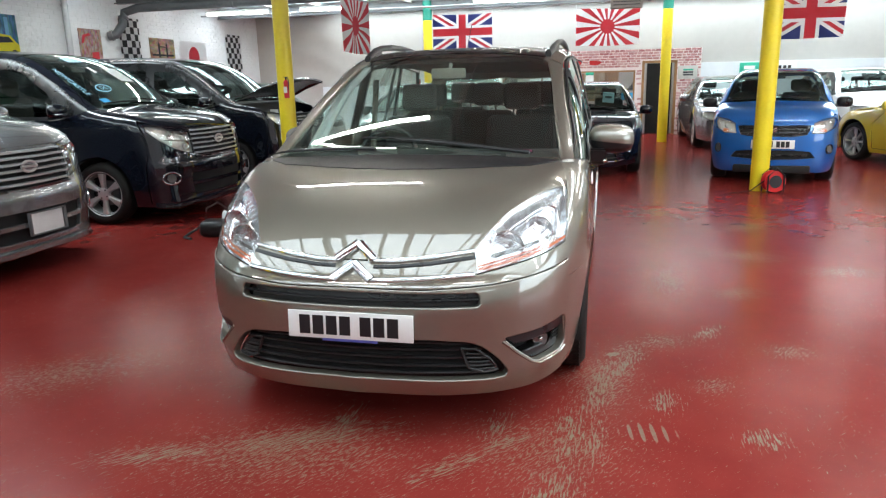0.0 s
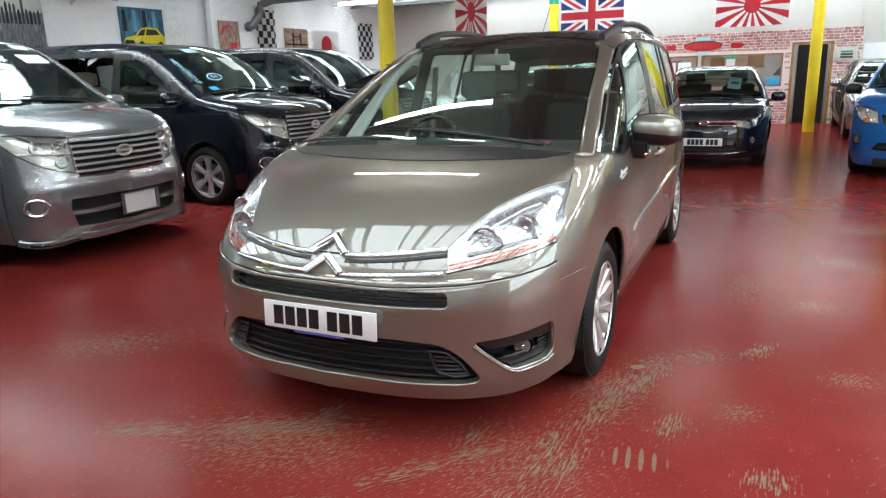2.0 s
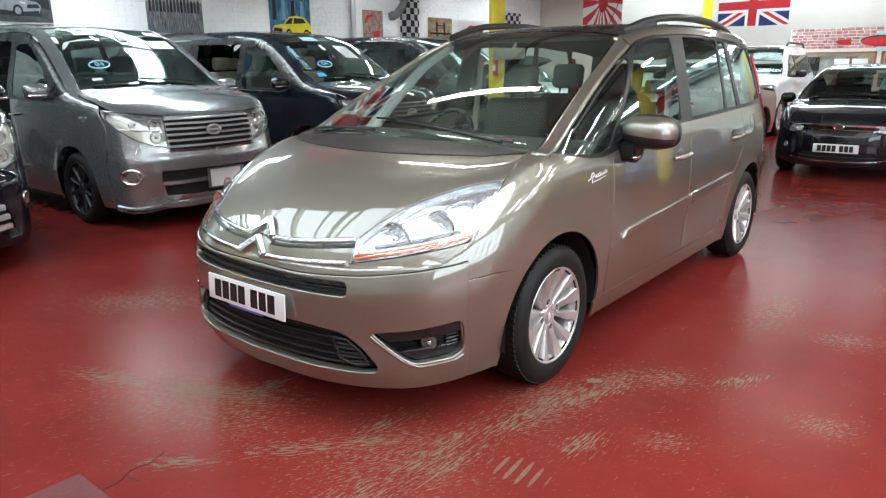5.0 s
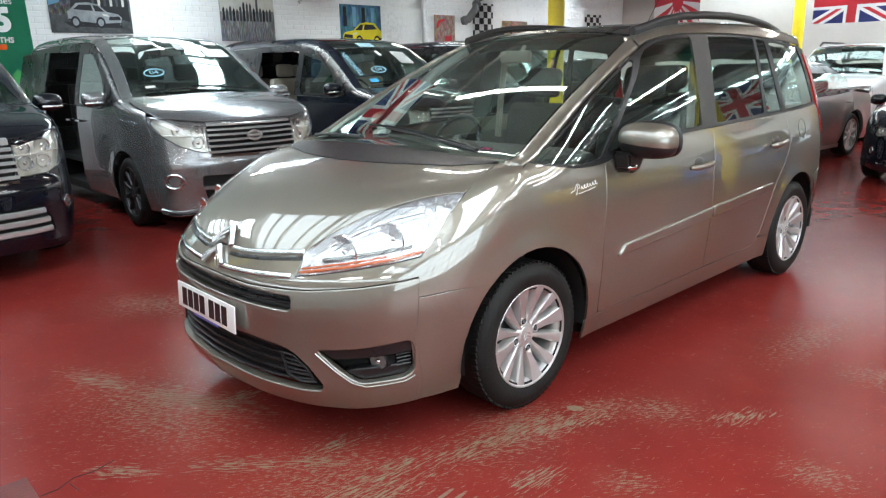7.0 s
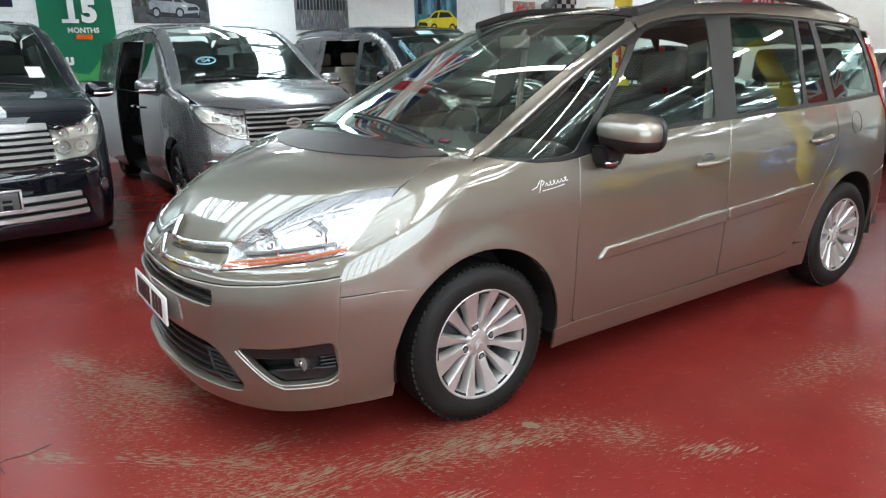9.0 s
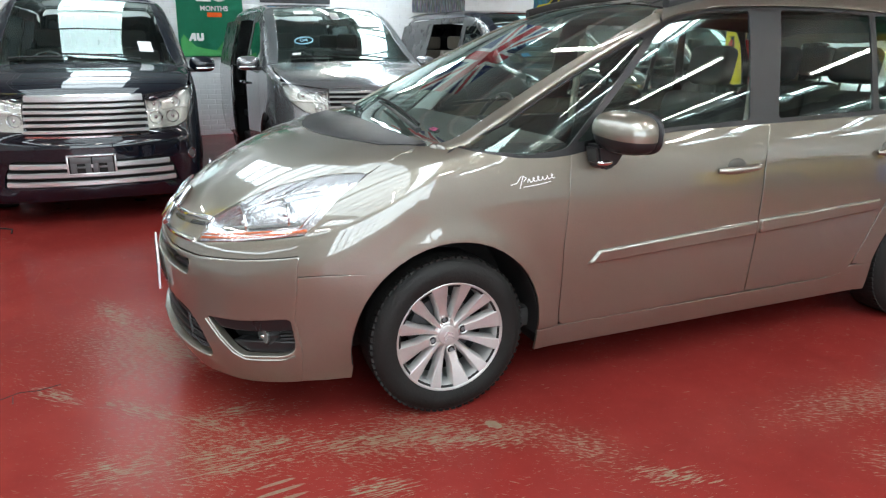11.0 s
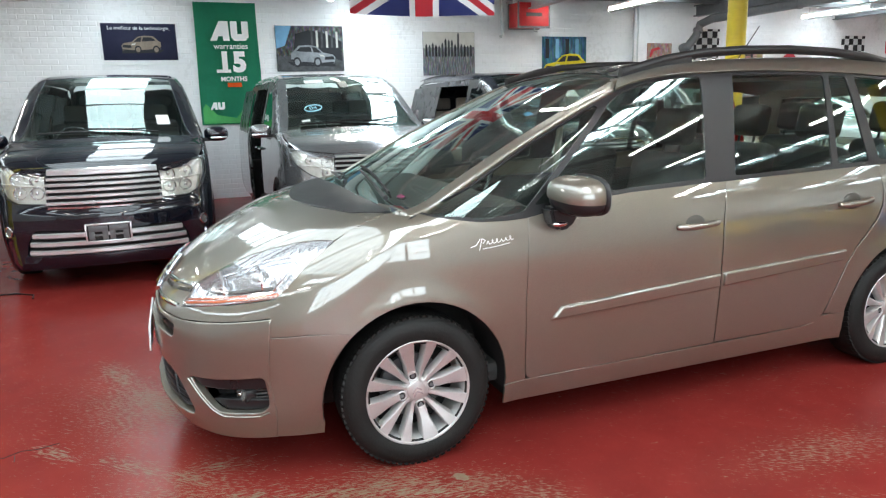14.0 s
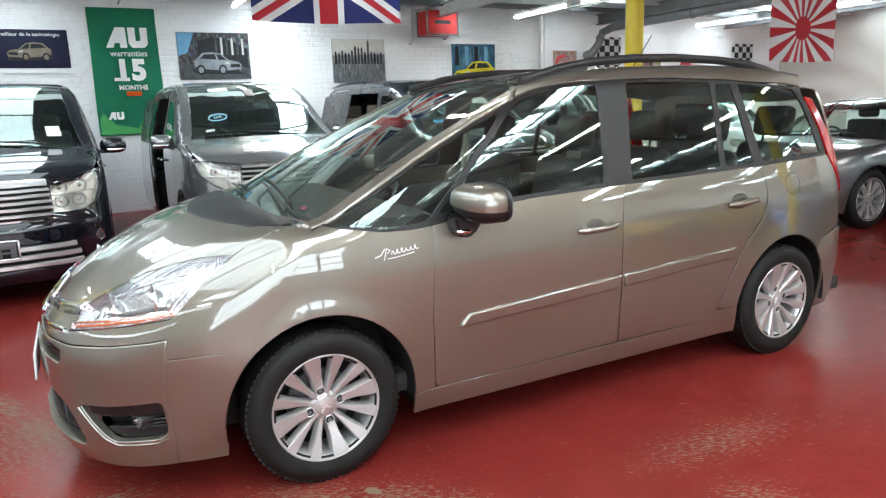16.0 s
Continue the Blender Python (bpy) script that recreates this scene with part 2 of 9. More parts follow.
def floor_material():
    m, nt, b = nodes_of("worn_red_floor_paint")
    co = geo_pos(nt)
    n_big = noise_tex(nt, co, 0.45, 5)
    n_mid = noise_tex(nt, co, 3.2, 6, 0.65)
    n_fine = noise_tex(nt, co, 38, 4, 0.7)
    red = ramp(nt, [(0.30, (0.136, 0.0160, 0.0135)), (0.5, (0.184, 0.0208, 0.0175)), (0.70, (0.228, 0.028, 0.023))])
    nt.links.new(math_n(nt, 'ADD', math_n(nt, 'MULTIPLY', n_big, 0.6), math_n(nt, 'MULTIPLY', n_mid, 0.4)), red.inputs[0])
    sep = nt.nodes.new("ShaderNodeSeparateXYZ")
    nt.links.new(co, sep.inputs[0])
    px, py = sep.outputs[0], sep.outputs[1]

    def turned(deg):
        mp = nt.nodes.new("ShaderNodeMapping")
        mp.vector_type = 'TEXTURE'
        mp.inputs["Rotation"].default_value = (0, 0, radians(deg))
        nt.links.new(co, mp.inputs["Vector"])
        return mp.outputs[0]

    def blob(cx, cy, rx, ry, deg):
        """A soft oval region turned by an angle."""
        c, s = math.cos(radians(deg)), math.sin(radians(deg))
        dx, dy = math_n(nt, 'SUBTRACT', px, cx), math_n(nt, 'SUBTRACT', py, cy)
        ax = math_n(nt, 'ADD', math_n(nt, 'MULTIPLY', dx, c / rx), math_n(nt, 'MULTIPLY', dy, s / rx))
        ay = math_n(nt, 'ADD', math_n(nt, 'MULTIPLY', dx, -s / ry), math_n(nt, 'MULTIPLY', dy, c / ry))
        d = math_n(nt, 'ADD', math_n(nt, 'MULTIPLY', ax, ax), math_n(nt, 'MULTIPLY', ay, ay))
        return math_n(nt, 'POWER', 2.718, math_n(nt, 'MULTIPLY', d, -1.0))

    def zones(lst):
        z = None
        for q in lst:
            v = blob(*q)
            z = v if z is None else math_n(nt, 'MAXIMUM', z, v)
        return z

    # streaks scraped by turning tyres, fine flecks, one comb of short bars
    diag = noise_tex(nt, turned(47), 30.0, 9, 0.66, (0.5, 4.0, 1), (3, 1, 0))
    cross = noise_tex(nt, turned(88), 30.0, 9, 0.66, (0.5, 3.5, 1), (7, 4, 0))
    fleck = noise_tex(nt, turned(60), 52.0, 9, 0.70, (0.6, 2.0, 1), (1, 8, 0))
    z_d = zones([(0.42, -1.12, 0.30, 0.075, 47), (0.60, -0.92, 0.22, 0.06, 47), (-0.22, -1.02, 0.42, 0.12, 25), (-0.75, -1.25, 0.30, 0.09, 20), (0.15, -1.45, 0.20, 0.06, 40)])
    z_c = zones([(0.97, -0.35, 0.50, 0.09, 82), (1.08, -0.05, 0.30, 0.08, 68), (0.95, -0.85, 0.30, 0.07, 86), (1.57, 0.53, 0.18, 0.07, 60), (1.26, -0.42, 0.16, 0.08, 80), (0.55, -0.79, 0.16, 0.07, 86), (0.82, -1.22, 0.20, 0.14, 88), (0.85, -0.80, 0.40, 0.10, 88), (-0.10, -0.86, 0.07, 0.16, 0), (1.62, -0.70, 0.12, 0.09, 30)])
    z_f = zones([(1.0, -0.30, 0.45, 0.20, 82), (1.12, 0.18, 0.22, 0.12, 70), (1.03, 0.11, 0.09, 0.055, 20), (0.95, -0.15, 0.30, 0.20, 60), (0.75, -0.95, 0.50, 0.40, 30), (-0.2, -1.15, 0.7, 0.32, 10), (1.45, 1.55, 0.16, 0.5, 0), (1.30, 0.35, 0.20, 0.14, 30), (1.95, 0.3, 0.16, 0.12, 20), (1.5, -0.2, 0.14, 0.1, 40), (2.1, 2.4, 0.25, 0.35, 70), (1.85, 1.35, 0.22, 0.16, 40), (2.7, 2.0, 0.3, 0.2, 20), (2.3, 3.6, 0.4, 0.3, 50), (-1.7, -0.6, 0.45, 0.3, 30)])
    patch = noise_tex(nt, co, 0.9, 4, 0.6, shift=(2.0, 5.0, 0))
    patch = math_n(nt, 'MULTIPLY', math_n(nt, 'SUBTRACT', patch, 0.5), 0.08)

    def cut(f, zone, gain, lo, hi):
        v = math_n(nt, 'ADD', math_n(nt, 'ADD', f, math_n(nt, 'MULTIPLY', zone, gain)), patch)
        r = ramp(nt, [(lo, (0, 0, 0)), (hi, (1, 1, 1))])
        nt.links.new(v, r.inputs[0])
        return r.outputs[0]

    w1 = cut(diag, z_d, 0.175, 0.64, 0.71)
    w2 = cut(cross, z_c, 0.175, 0.645, 0.71)
    w3 = cut(fleck, z_f, 0.15, 0.64, 0.71)
    comb = math_n(nt, 'SINE', math_n(nt, 'MULTIPLY', math_n(nt, 'ADD', px, math_n(nt, 'MULTIPLY', py, 0.12)), 132.0))
    comb = math_n(nt, 'MULTIPLY', math_n(nt, 'MULTIPLY', comb, blob(1.17, -0.72, 0.115, 0.075, 0)), math_n(nt, 'ADD', fleck, 0.3))
    r4 = ramp(nt, [(0.20, (0, 0, 0)), (0.34, (1, 1, 1))])
    nt.links.new(comb, r4.inputs[0])
    chip = blob(1.04, 0.115, 0.050, 0.030, 25)
    r5 = ramp(nt, [(0.55, (0, 0, 0)), (0.62, (1, 1, 1))])
    nt.links.new(math_n(nt, 'MULTIPLY', chip, math_n(nt, 'ADD', fleck, 0.55)), r5.inputs[0])
    wear = math_n(nt, 'MAXIMUM', math_n(nt, 'MAXIMUM', w1, w2), math_n(nt, 'MAXIMUM', math_n(nt, 'MULTIPLY', w3, 0.75), math_n(nt, 'MAXIMUM', math_n(nt, 'MULTIPLY', r4.outputs[0], 0.75), r5.outputs[0])))
    under = ramp(nt, [(0.35, (0.20, 0.17, 0.11)), (0.6, (0.18, 0.19, 0.13))])
    nt.links.new(n_mid, under.inputs[0])
    wf = math_n(nt, 'MULTIPLY', wear, math_n(nt, 'ADD', math_n(nt, 'MULTIPLY', n_fine, 1.6), 0.02), True)
    base = mixc(nt, wf, red.outputs[0], under.outputs[0])
    # paler, rubbed paint round the scrapes
    rub = math_n(nt, 'MULTIPLY', z_f, math_n(nt, 'MULTIPLY', n_mid, 0.30))
    base = mixc(nt, rub, base, (0.22, 0.075, 0.05))
    # thin dark specks
    sp = ramp(nt, [(0.80, (0, 0, 0)), (0.84, (1, 1, 1))])
    nt.links.new(noise_tex(nt, co, 9.0, 3, 0.6, shift=(9, 9, 0)), sp.inputs[0])
    base = mixc(nt, math_n(nt, 'MULTIPLY', sp.outputs[0], 0.08), base, (0.10, 0.03, 0.025))
    nt.links.new(base, b.inputs["Base Color"])
    # brush strokes left in the paint, and rubbed patches of other gloss
    stroke = noise_tex(nt, turned(52), 13.0, 3, 0.5, (0.22, 2.0, 1), (4, 2, 0))
    rg = math_n(nt, 'ADD', math_n(nt, 'MULTIPLY', n_mid, 0.16), math_n(nt, 'ADD', math_n(nt, 'MULTIPLY', wf, 0.35), 0.10))
    rg = math_n(nt, 'ADD', rg, math_n(nt, 'MULTIPLY', stroke, 0.09))
    nt.links.new(rg, b.inputs["Roughness"])
    h = math_n(nt, 'SUBTRACT', math_n(nt, 'ADD', math_n(nt, 'MULTIPLY', n_mid, 0.35), math_n(nt, 'MULTIPLY', n_big, 0.5)), math_n(nt, 'MULTIPLY', wf, 0.2))
    h = math_n(nt, 'ADD', h, math_n(nt, 'ADD', math_n(nt, 'MULTIPLY', stroke, 0.075), math_n(nt, 'MULTIPLY', n_fine, 0.03)))
    b.inputs["Specular IOR Level"].default_value = 0.045
    bump(nt, b, h, 0.026, 0.02)
    return m


M["floor"] = floor_material()


def brick_paint():
    m, nt, b = nodes_of("whitewashed_brick")
    co = geo_pos(nt)
    n1 = noise_tex(nt, co, 0.8, 6)
    n2 = noise_tex(nt, co, 14, 5, 0.65)
    r = ramp(nt, [(0.28, (0.60, 0.60, 0.60)), (0.45, (0.77, 0.78, 0.79)), (0.7, (0.82, 0.83, 0.84))])
    nt.links.new(math_n(nt, 'ADD', math_n(nt, 'MULTIPLY', n1, 0.55), math_n(nt, 'MULTIPLY', n2, 0.45)), r.inputs[0])
    stain = ramp(nt, [(0.60, (0, 0, 0)), (0.74, (1, 1, 1))])
    nt.links.new(noise_tex(nt, co, 0.55, 9, 0.72, (1, 1.0, 1.6), (4, 2, 7)), stain.inputs[0])
    st = mixc(nt, math_n(nt, 'MULTIPLY', stain.outputs[0], math_n(nt, 'MULTIPLY', n2, 0.8)), r.outputs[0], (0.36, 0.37, 0.31))
    nt.links.new(st, b.inputs["Base Color"])
    set_in(b, Roughness=0.7)
    bump(nt, b, n2, 0.5, 0.012)
    return m


M["white_brick"] = brick_paint()
M["beige_wall"] = simple("beige_sheeting", (0.47, 0.45, 0.42), 0.7, 0, 0.07, 0.7, 0.25, 3)
M["pale_wall"] = simple("pale_blue_white_wall", (0.74, 0.77, 0.80), 0.6, 0, 0.06, 0.9, 0.1, 12)
M["plaster"] = simple("plain_painted_wall", (0.50, 0.50, 0.49), 0.8, 0, 0.10, 0.8, 0.2, 12)

# ---- mesh helpers ----
def thing(name, m=None, label="", category="", group="", kind=""):
    ob = new(name)
    ob.empty_display_size = 0.2
    if m is not None:
        ob.matrix_world = m
    return tagged(ob, label, category, group, kind)


def finish(name, bm, mat, smooth=True, angle=40):
    me = bpy.data.meshes.new(name)
    bmesh.ops.recalc_face_normals(bm, faces=bm.faces)
    bm.to_mesh(me)
    bm.free()
    for mm in (mat if isinstance(mat, (list, tuple)) else [mat]):
        me.materials.append(mm)
    if smooth:
        me.polygons.foreach_set("use_smooth", [True] * len(me.polygons))
        me.set_sharp_from_angle(angle=radians(angle))
    return me


def part(name, bm, material, parent=None, label="", m=None, smooth=True):
    """One bmesh as one mesh object under a thing or a part."""
    ob = new(name, finish(name, bm, material, smooth))
    if parent is not None:
        ob.parent = parent
    if m is not None:
        ob.matrix_basis = m
    return tagged(ob, label)


def solo(name, bm, material, label, category, group="", kind="", m=None, smooth=True):
    ob = part(name, bm, material, None, "", m, smooth)
    return tagged(ob, label, category, group, kind)


def box(bm, x0, y0, z0, x1, y1, z1, bevel=0.0, seg=2, m=None):
    mat = Matrix.Translation(((x0 + x1) / 2, (y0 + y1) / 2, (z0 + z1) / 2)) @ Matrix.Diagonal((abs(x1 - x0), abs(y1 - y0), abs(z1 - z0), 1))
    vs = bmesh.ops.create_cube(bm, size=1.0, matrix=mat)["verts"]
    if bevel:
        es = list({e for v in vs for e in v.link_edges})
        r = bmesh.ops.bevel(bm, geom=es, offset=bevel, segments=seg, affect='EDGES', profile=0.5)
        vs = list({v for f in r["faces"] for v in f.verts} | {v for v in vs if v.is_valid})
    if m is not None:
        bmesh.ops.transform(bm, matrix=m, verts=[v for v in vs if v.is_valid])
    return bm


def cyl(bm, p0, p1, r0, r1=None, seg=16, caps=True):
    p0, p1 = Vector(p0), Vector(p1)
    d = p1 - p0
    mat = Matrix.Translation((p0 + p1) / 2) @ d.to_track_quat('Z', 'Y').to_matrix().to_4x4()
    bmesh.ops.create_cone(bm, cap_ends=caps, segments=seg, radius1=r0, radius2=r0 if r1 is None else r1, depth=d.length, matrix=mat)
    return bm


def tube(bm, pts, r, seg=8, closed=False):
    """A round bar along a line of points."""
    pts = [Vector(p) for p in pts]
    n = len(pts)
    rings = []
    for i, p in enumerate(pts):
        a = pts[(i - 1) % n] if (closed or i) else pts[0]
        c = pts[(i + 1) % n] if (closed or i < n - 1) else pts[-1]
        d = (c - a).normalized()
        up = Vector((0, 0, 1)) if abs(d.z) < 0.9 else Vector((1, 0, 0))
        s = d.cross(up).normalized()
        u = s.cross(d)
        rr = r[i] if isinstance(r, (list, tuple)) else r
        rings.append([bm.verts.new(p + (s * math.cos(2 * math.pi * k / seg) + u * math.sin(2 * math.pi * k / seg)) * rr) for k in range(seg)])
    for i in range(n if closed else n - 1):
        a, c = rings[i], rings[(i + 1) % n]
        for k in range(seg):
            bm.faces.new((a[k], a[(k + 1) % seg], c[(k + 1) % seg], c[k]))
    if not closed:
        bm.faces.new(rings[0][::-1])
        bm.faces.new(rings[-1])
    return bm


def prism(bm, pts, depth, axis='y', at=0.0):
    """A flat outline with thickness; pts in the two other axes' order."""
    def co(a, b, c):
        return {'y': (a, c, b), 'x': (c, a, b), 'z': (a, b, c)}[axis]
    f = [bm.verts.new(co(a, b, at)) for a, b in pts]
    g = [bm.verts.new(co(a, b, at + depth)) for a, b in pts]
    bm.faces.new(f)
    bm.faces.new(g[::-1])
    n = len(pts)
    for i in range(n):
        bm.faces.new((f[i], f[(i + 1) % n], g[(i + 1) % n], g[i]))
    return bm


def words(name, text, size, mat, parent=None, m=None, depth=0.001, align='CENTER', label="", shear=0.0, space=1.0, bold=0.0):
    """Lettering in the built-in typeface, as a mesh."""
    cu = bpy.data.curves.new(name, 'FONT')
    cu.body, cu.size, cu.extrude, cu.align_x, cu.align_y, cu.shear, cu.space_character = text, size, depth, align, 'CENTER', shear, space
    cu.resolution_u, cu.offset = 3, bold
    tmp = new(name + "_curve", cu)
    dg = bpy.context.evaluated_depsgraph_get()
    me = bpy.data.meshes.new_from_object(tmp.evaluated_get(dg))
    bpy.data.objects.remove(tmp)
    bpy.data.curves.remove(cu)
    me.materials.clear()
    me.materials.append(mat)
    ob = new(name, me)
    if parent is not None:
        ob.parent = parent
    if m is not None:
        ob.matrix_basis = m
    return tagged(ob, label)


# ---- the hall: floor, walls, roof ----
bm = bmesh.new()
box(bm, ROOM_X0 - 0.3, ROOM_Y0 - 0.3, -0.15, ROOM_X1 + 0.3, ROOM_Y1 + 0.3, 0.0)
solo("floor", bm, M["floor"], "glossy red painted concrete floor with worn pale scuffs", "floor", kind="structure")

bm = bmesh.new()
box(bm, ROOM_X0 - 0.3, ROOM_Y0, 0.0, ROOM_X0 - 0.044, ROOM_Y1, CEIL + 0.6)
wall_left = solo("wall_west", bm, M["white_brick"], "whitewashed brick wall with uneven thick paint", "wall", kind="structure")
bm = bmesh.new()
box(bm, ROOM_X1, ROOM_Y0, 0.0, ROOM_X1 + 0.25, WIN_Y0, CEIL + 0.6)
box(bm, ROOM_X1, WIN_Y1, 0.0, ROOM_X1 + 0.25, ROOM_Y1, CEIL + 0.6)
box(bm, ROOM_X1, WIN_Y0, 0.0, ROOM_X1 + 0.25, WIN_Y1, WIN_Z0)
box(bm, ROOM_X1, WIN_Y0, WIN_Z1, ROOM_X1 + 0.25, WIN_Y1, CEIL + 0.6)
solo("wall_east", bm, M["plaster"], "plain painted wall", "wall", kind="structure")
bm = bmesh.new()
box(bm, ROOM_X0 - 0.3, ROOM_Y0 - 0.25, 0.0, ROOM_X1 + 0.25, ROOM_Y0, CEIL + 0.6)
solo("wall_south", bm, M["plaster"], "plain painted wall", "wall", kind="structure")
bm = bmesh.new()
box(bm, ROOM_X0 - 0.3, ROOM_Y1, 0.0, ROOM_X1 + 0.25, ROOM_Y1 + 0.25, CEIL + 0.6)
solo("wall_north", bm, M["beige_wall"], "tall beige sheeted end wall", "wall", kind="structure")

win = thing("window_1", pose(ROOM_X1 + 0.06, 0, 0), "long glazed factory window with white glazing bars", "window", kind="structure")
bm = bmesh.new()
for z0, z1 in ((WIN_Z0, WIN_Z0 + 0.06), (WIN_Z1 - 0.06, WIN_Z1)):
    box(bm, 0, WIN_Y0, z0, 0.06, WIN_Y1, z1)
for y0, y1 in ((WIN_Y0, WIN_Y0 + 0.06), (WIN_Y1 - 0.06, WIN_Y1)):
    box(bm, 0, y0, WIN_Z0 + 0.06, 0.06, y1, WIN_Z1 - 0.06)
part("window_frame", bm, M["steel"], win)
for k in range(1, 12):
    y = WIN_Y0 + (WIN_Y1 - WIN_Y0) * k / 12
    bm = bmesh.new()
    box(bm, 0.01, y - 0.03, WIN_Z0 + 0.06, 0.05, y + 0.03, WIN_Z1 - 0.06)
    part("glazing_bar", bm, M["steel_dark"], win)
for k in range(1, 5):
    z = WIN_Z0 + (WIN_Z1 - WIN_Z0) * k / 5
    bm = bmesh.new()
    box(bm, 0.015, WIN_Y0 + 0.06, z - 0.02, 0.045, WIN_Y1 - 0.06, z + 0.02)
    part("glazing_bar", bm, M["steel_dark"], win)

# ceiling: boards between the roof lights, with upstands
bm = bmesh.new()
ys = sorted({ROOM_Y0, ROOM_Y1} | {q for _, _, y, w, _ in SKY for q in (y - w / 2, y + w / 2)})
for a, b in zip(ys, ys[1:]):
    gaps = sorted((x0, x1) for x0, x1, y, w, _ in SKY if y - w / 2 < (a + b) / 2 < y + w / 2)
    x = ROOM_X0
    for x0, x1 in gaps + [(ROOM_X1, ROOM_X1)]:
        if x0 - x > 0.01:
            box(bm, x, a, CEIL, x0, b, CEIL + 0.5)
        x = x1
box(bm, ROOM_X0, ROOM_Y0, CEIL + 0.5, ROOM_X1, ROOM_Y1, CEIL + 0.6)
solo("ceiling", bm, M["ceil_white"], "whitewashed boarded ceiling between roof lights", "ceiling", kind="structure")

POSTS = [(-3.22, -2.71), (-3.22, 5.4), (-3.22, 13.4), (2.9, 5.95), (2.25, 13.0)]
for x, y in POSTS:
    t = thing("post", pose(x, y, 0), "round yellow painted steel roof post", "post", "roof posts")
    bm = bmesh.new()
    cyl(bm, (0, 0, 0), (0, 0, 2.85), 0.108, seg=32)
    part("shaft", bm, M["yellow"], t)
    bm = bmesh.new()
    cyl(bm, (0, 0, 2.85), (0, 0, 3.3), 0.110, seg=32)
    part("head", bm, M["green_paint"], t, "green painted upper end")

# ---- car bodies: one smooth closed skin, from which every panel is cut ----
def pchip(pts):
    """A smooth line through points, without overshoot."""
    x = np.array([p[0] for p in pts], float)
    y = np.array([p[1] for p in pts], float)
    h = np.diff(x)
    d = np.diff(y) / h
    s = np.zeros(len(x))
    for i in range(1, len(x) - 1):
        if d[i - 1] * d[i] > 0:
            w1, w2 = 2 * h[i] + h[i - 1], h[i] + 2 * h[i - 1]
            s[i] = (w1 + w2) / (w1 / d[i - 1] + w2 / d[i])
    s[0], s[-1] = d[0], d[-1]

    def f(q):
        q = np.asarray(q, float)
        i = np.clip(np.searchsorted(x, q) - 1, 0, len(h) - 1)
        t = (np.clip(q, x[0], x[-1]) - x[i]) / h[i]
        v = (2 * t ** 3 - 3 * t ** 2 + 1) * y[i] + (t ** 3 - 2 * t ** 2 + t) * h[i] * s[i] + (3 * t ** 2 - 2 * t ** 3) * y[i + 1] + (t ** 3 - t ** 2) * h[i] * s[i + 1]
        return v + np.where(q < x[0], (q - x[0]) * s[0], 0) + np.where(q > x[-1], (q - x[-1]) * s[-1], 0)
    return f


def faired(pts, w):
    """The same line with its curvature evened out over the width w."""
    f, x0, x1 = pchip(pts), pts[0][0], pts[-1][0]
    g = np.arange(x0 - 0.1, x1 + 0.1001, w * 0.4)
    o = np.linspace(-2.2, 2.2, 23)
    k = np.exp(-o * o)
    v = (f(g[:, None] + o[None] * w) * k).sum(1) / k.sum()
    return pchip(list(zip(g, v)))


def smax(a, b, k):
    h = np.clip(0.5 + 0.5 * (a - b) / k, 0, 1)
    return b * (1 - h) + a * h + k * h * (1 - h)


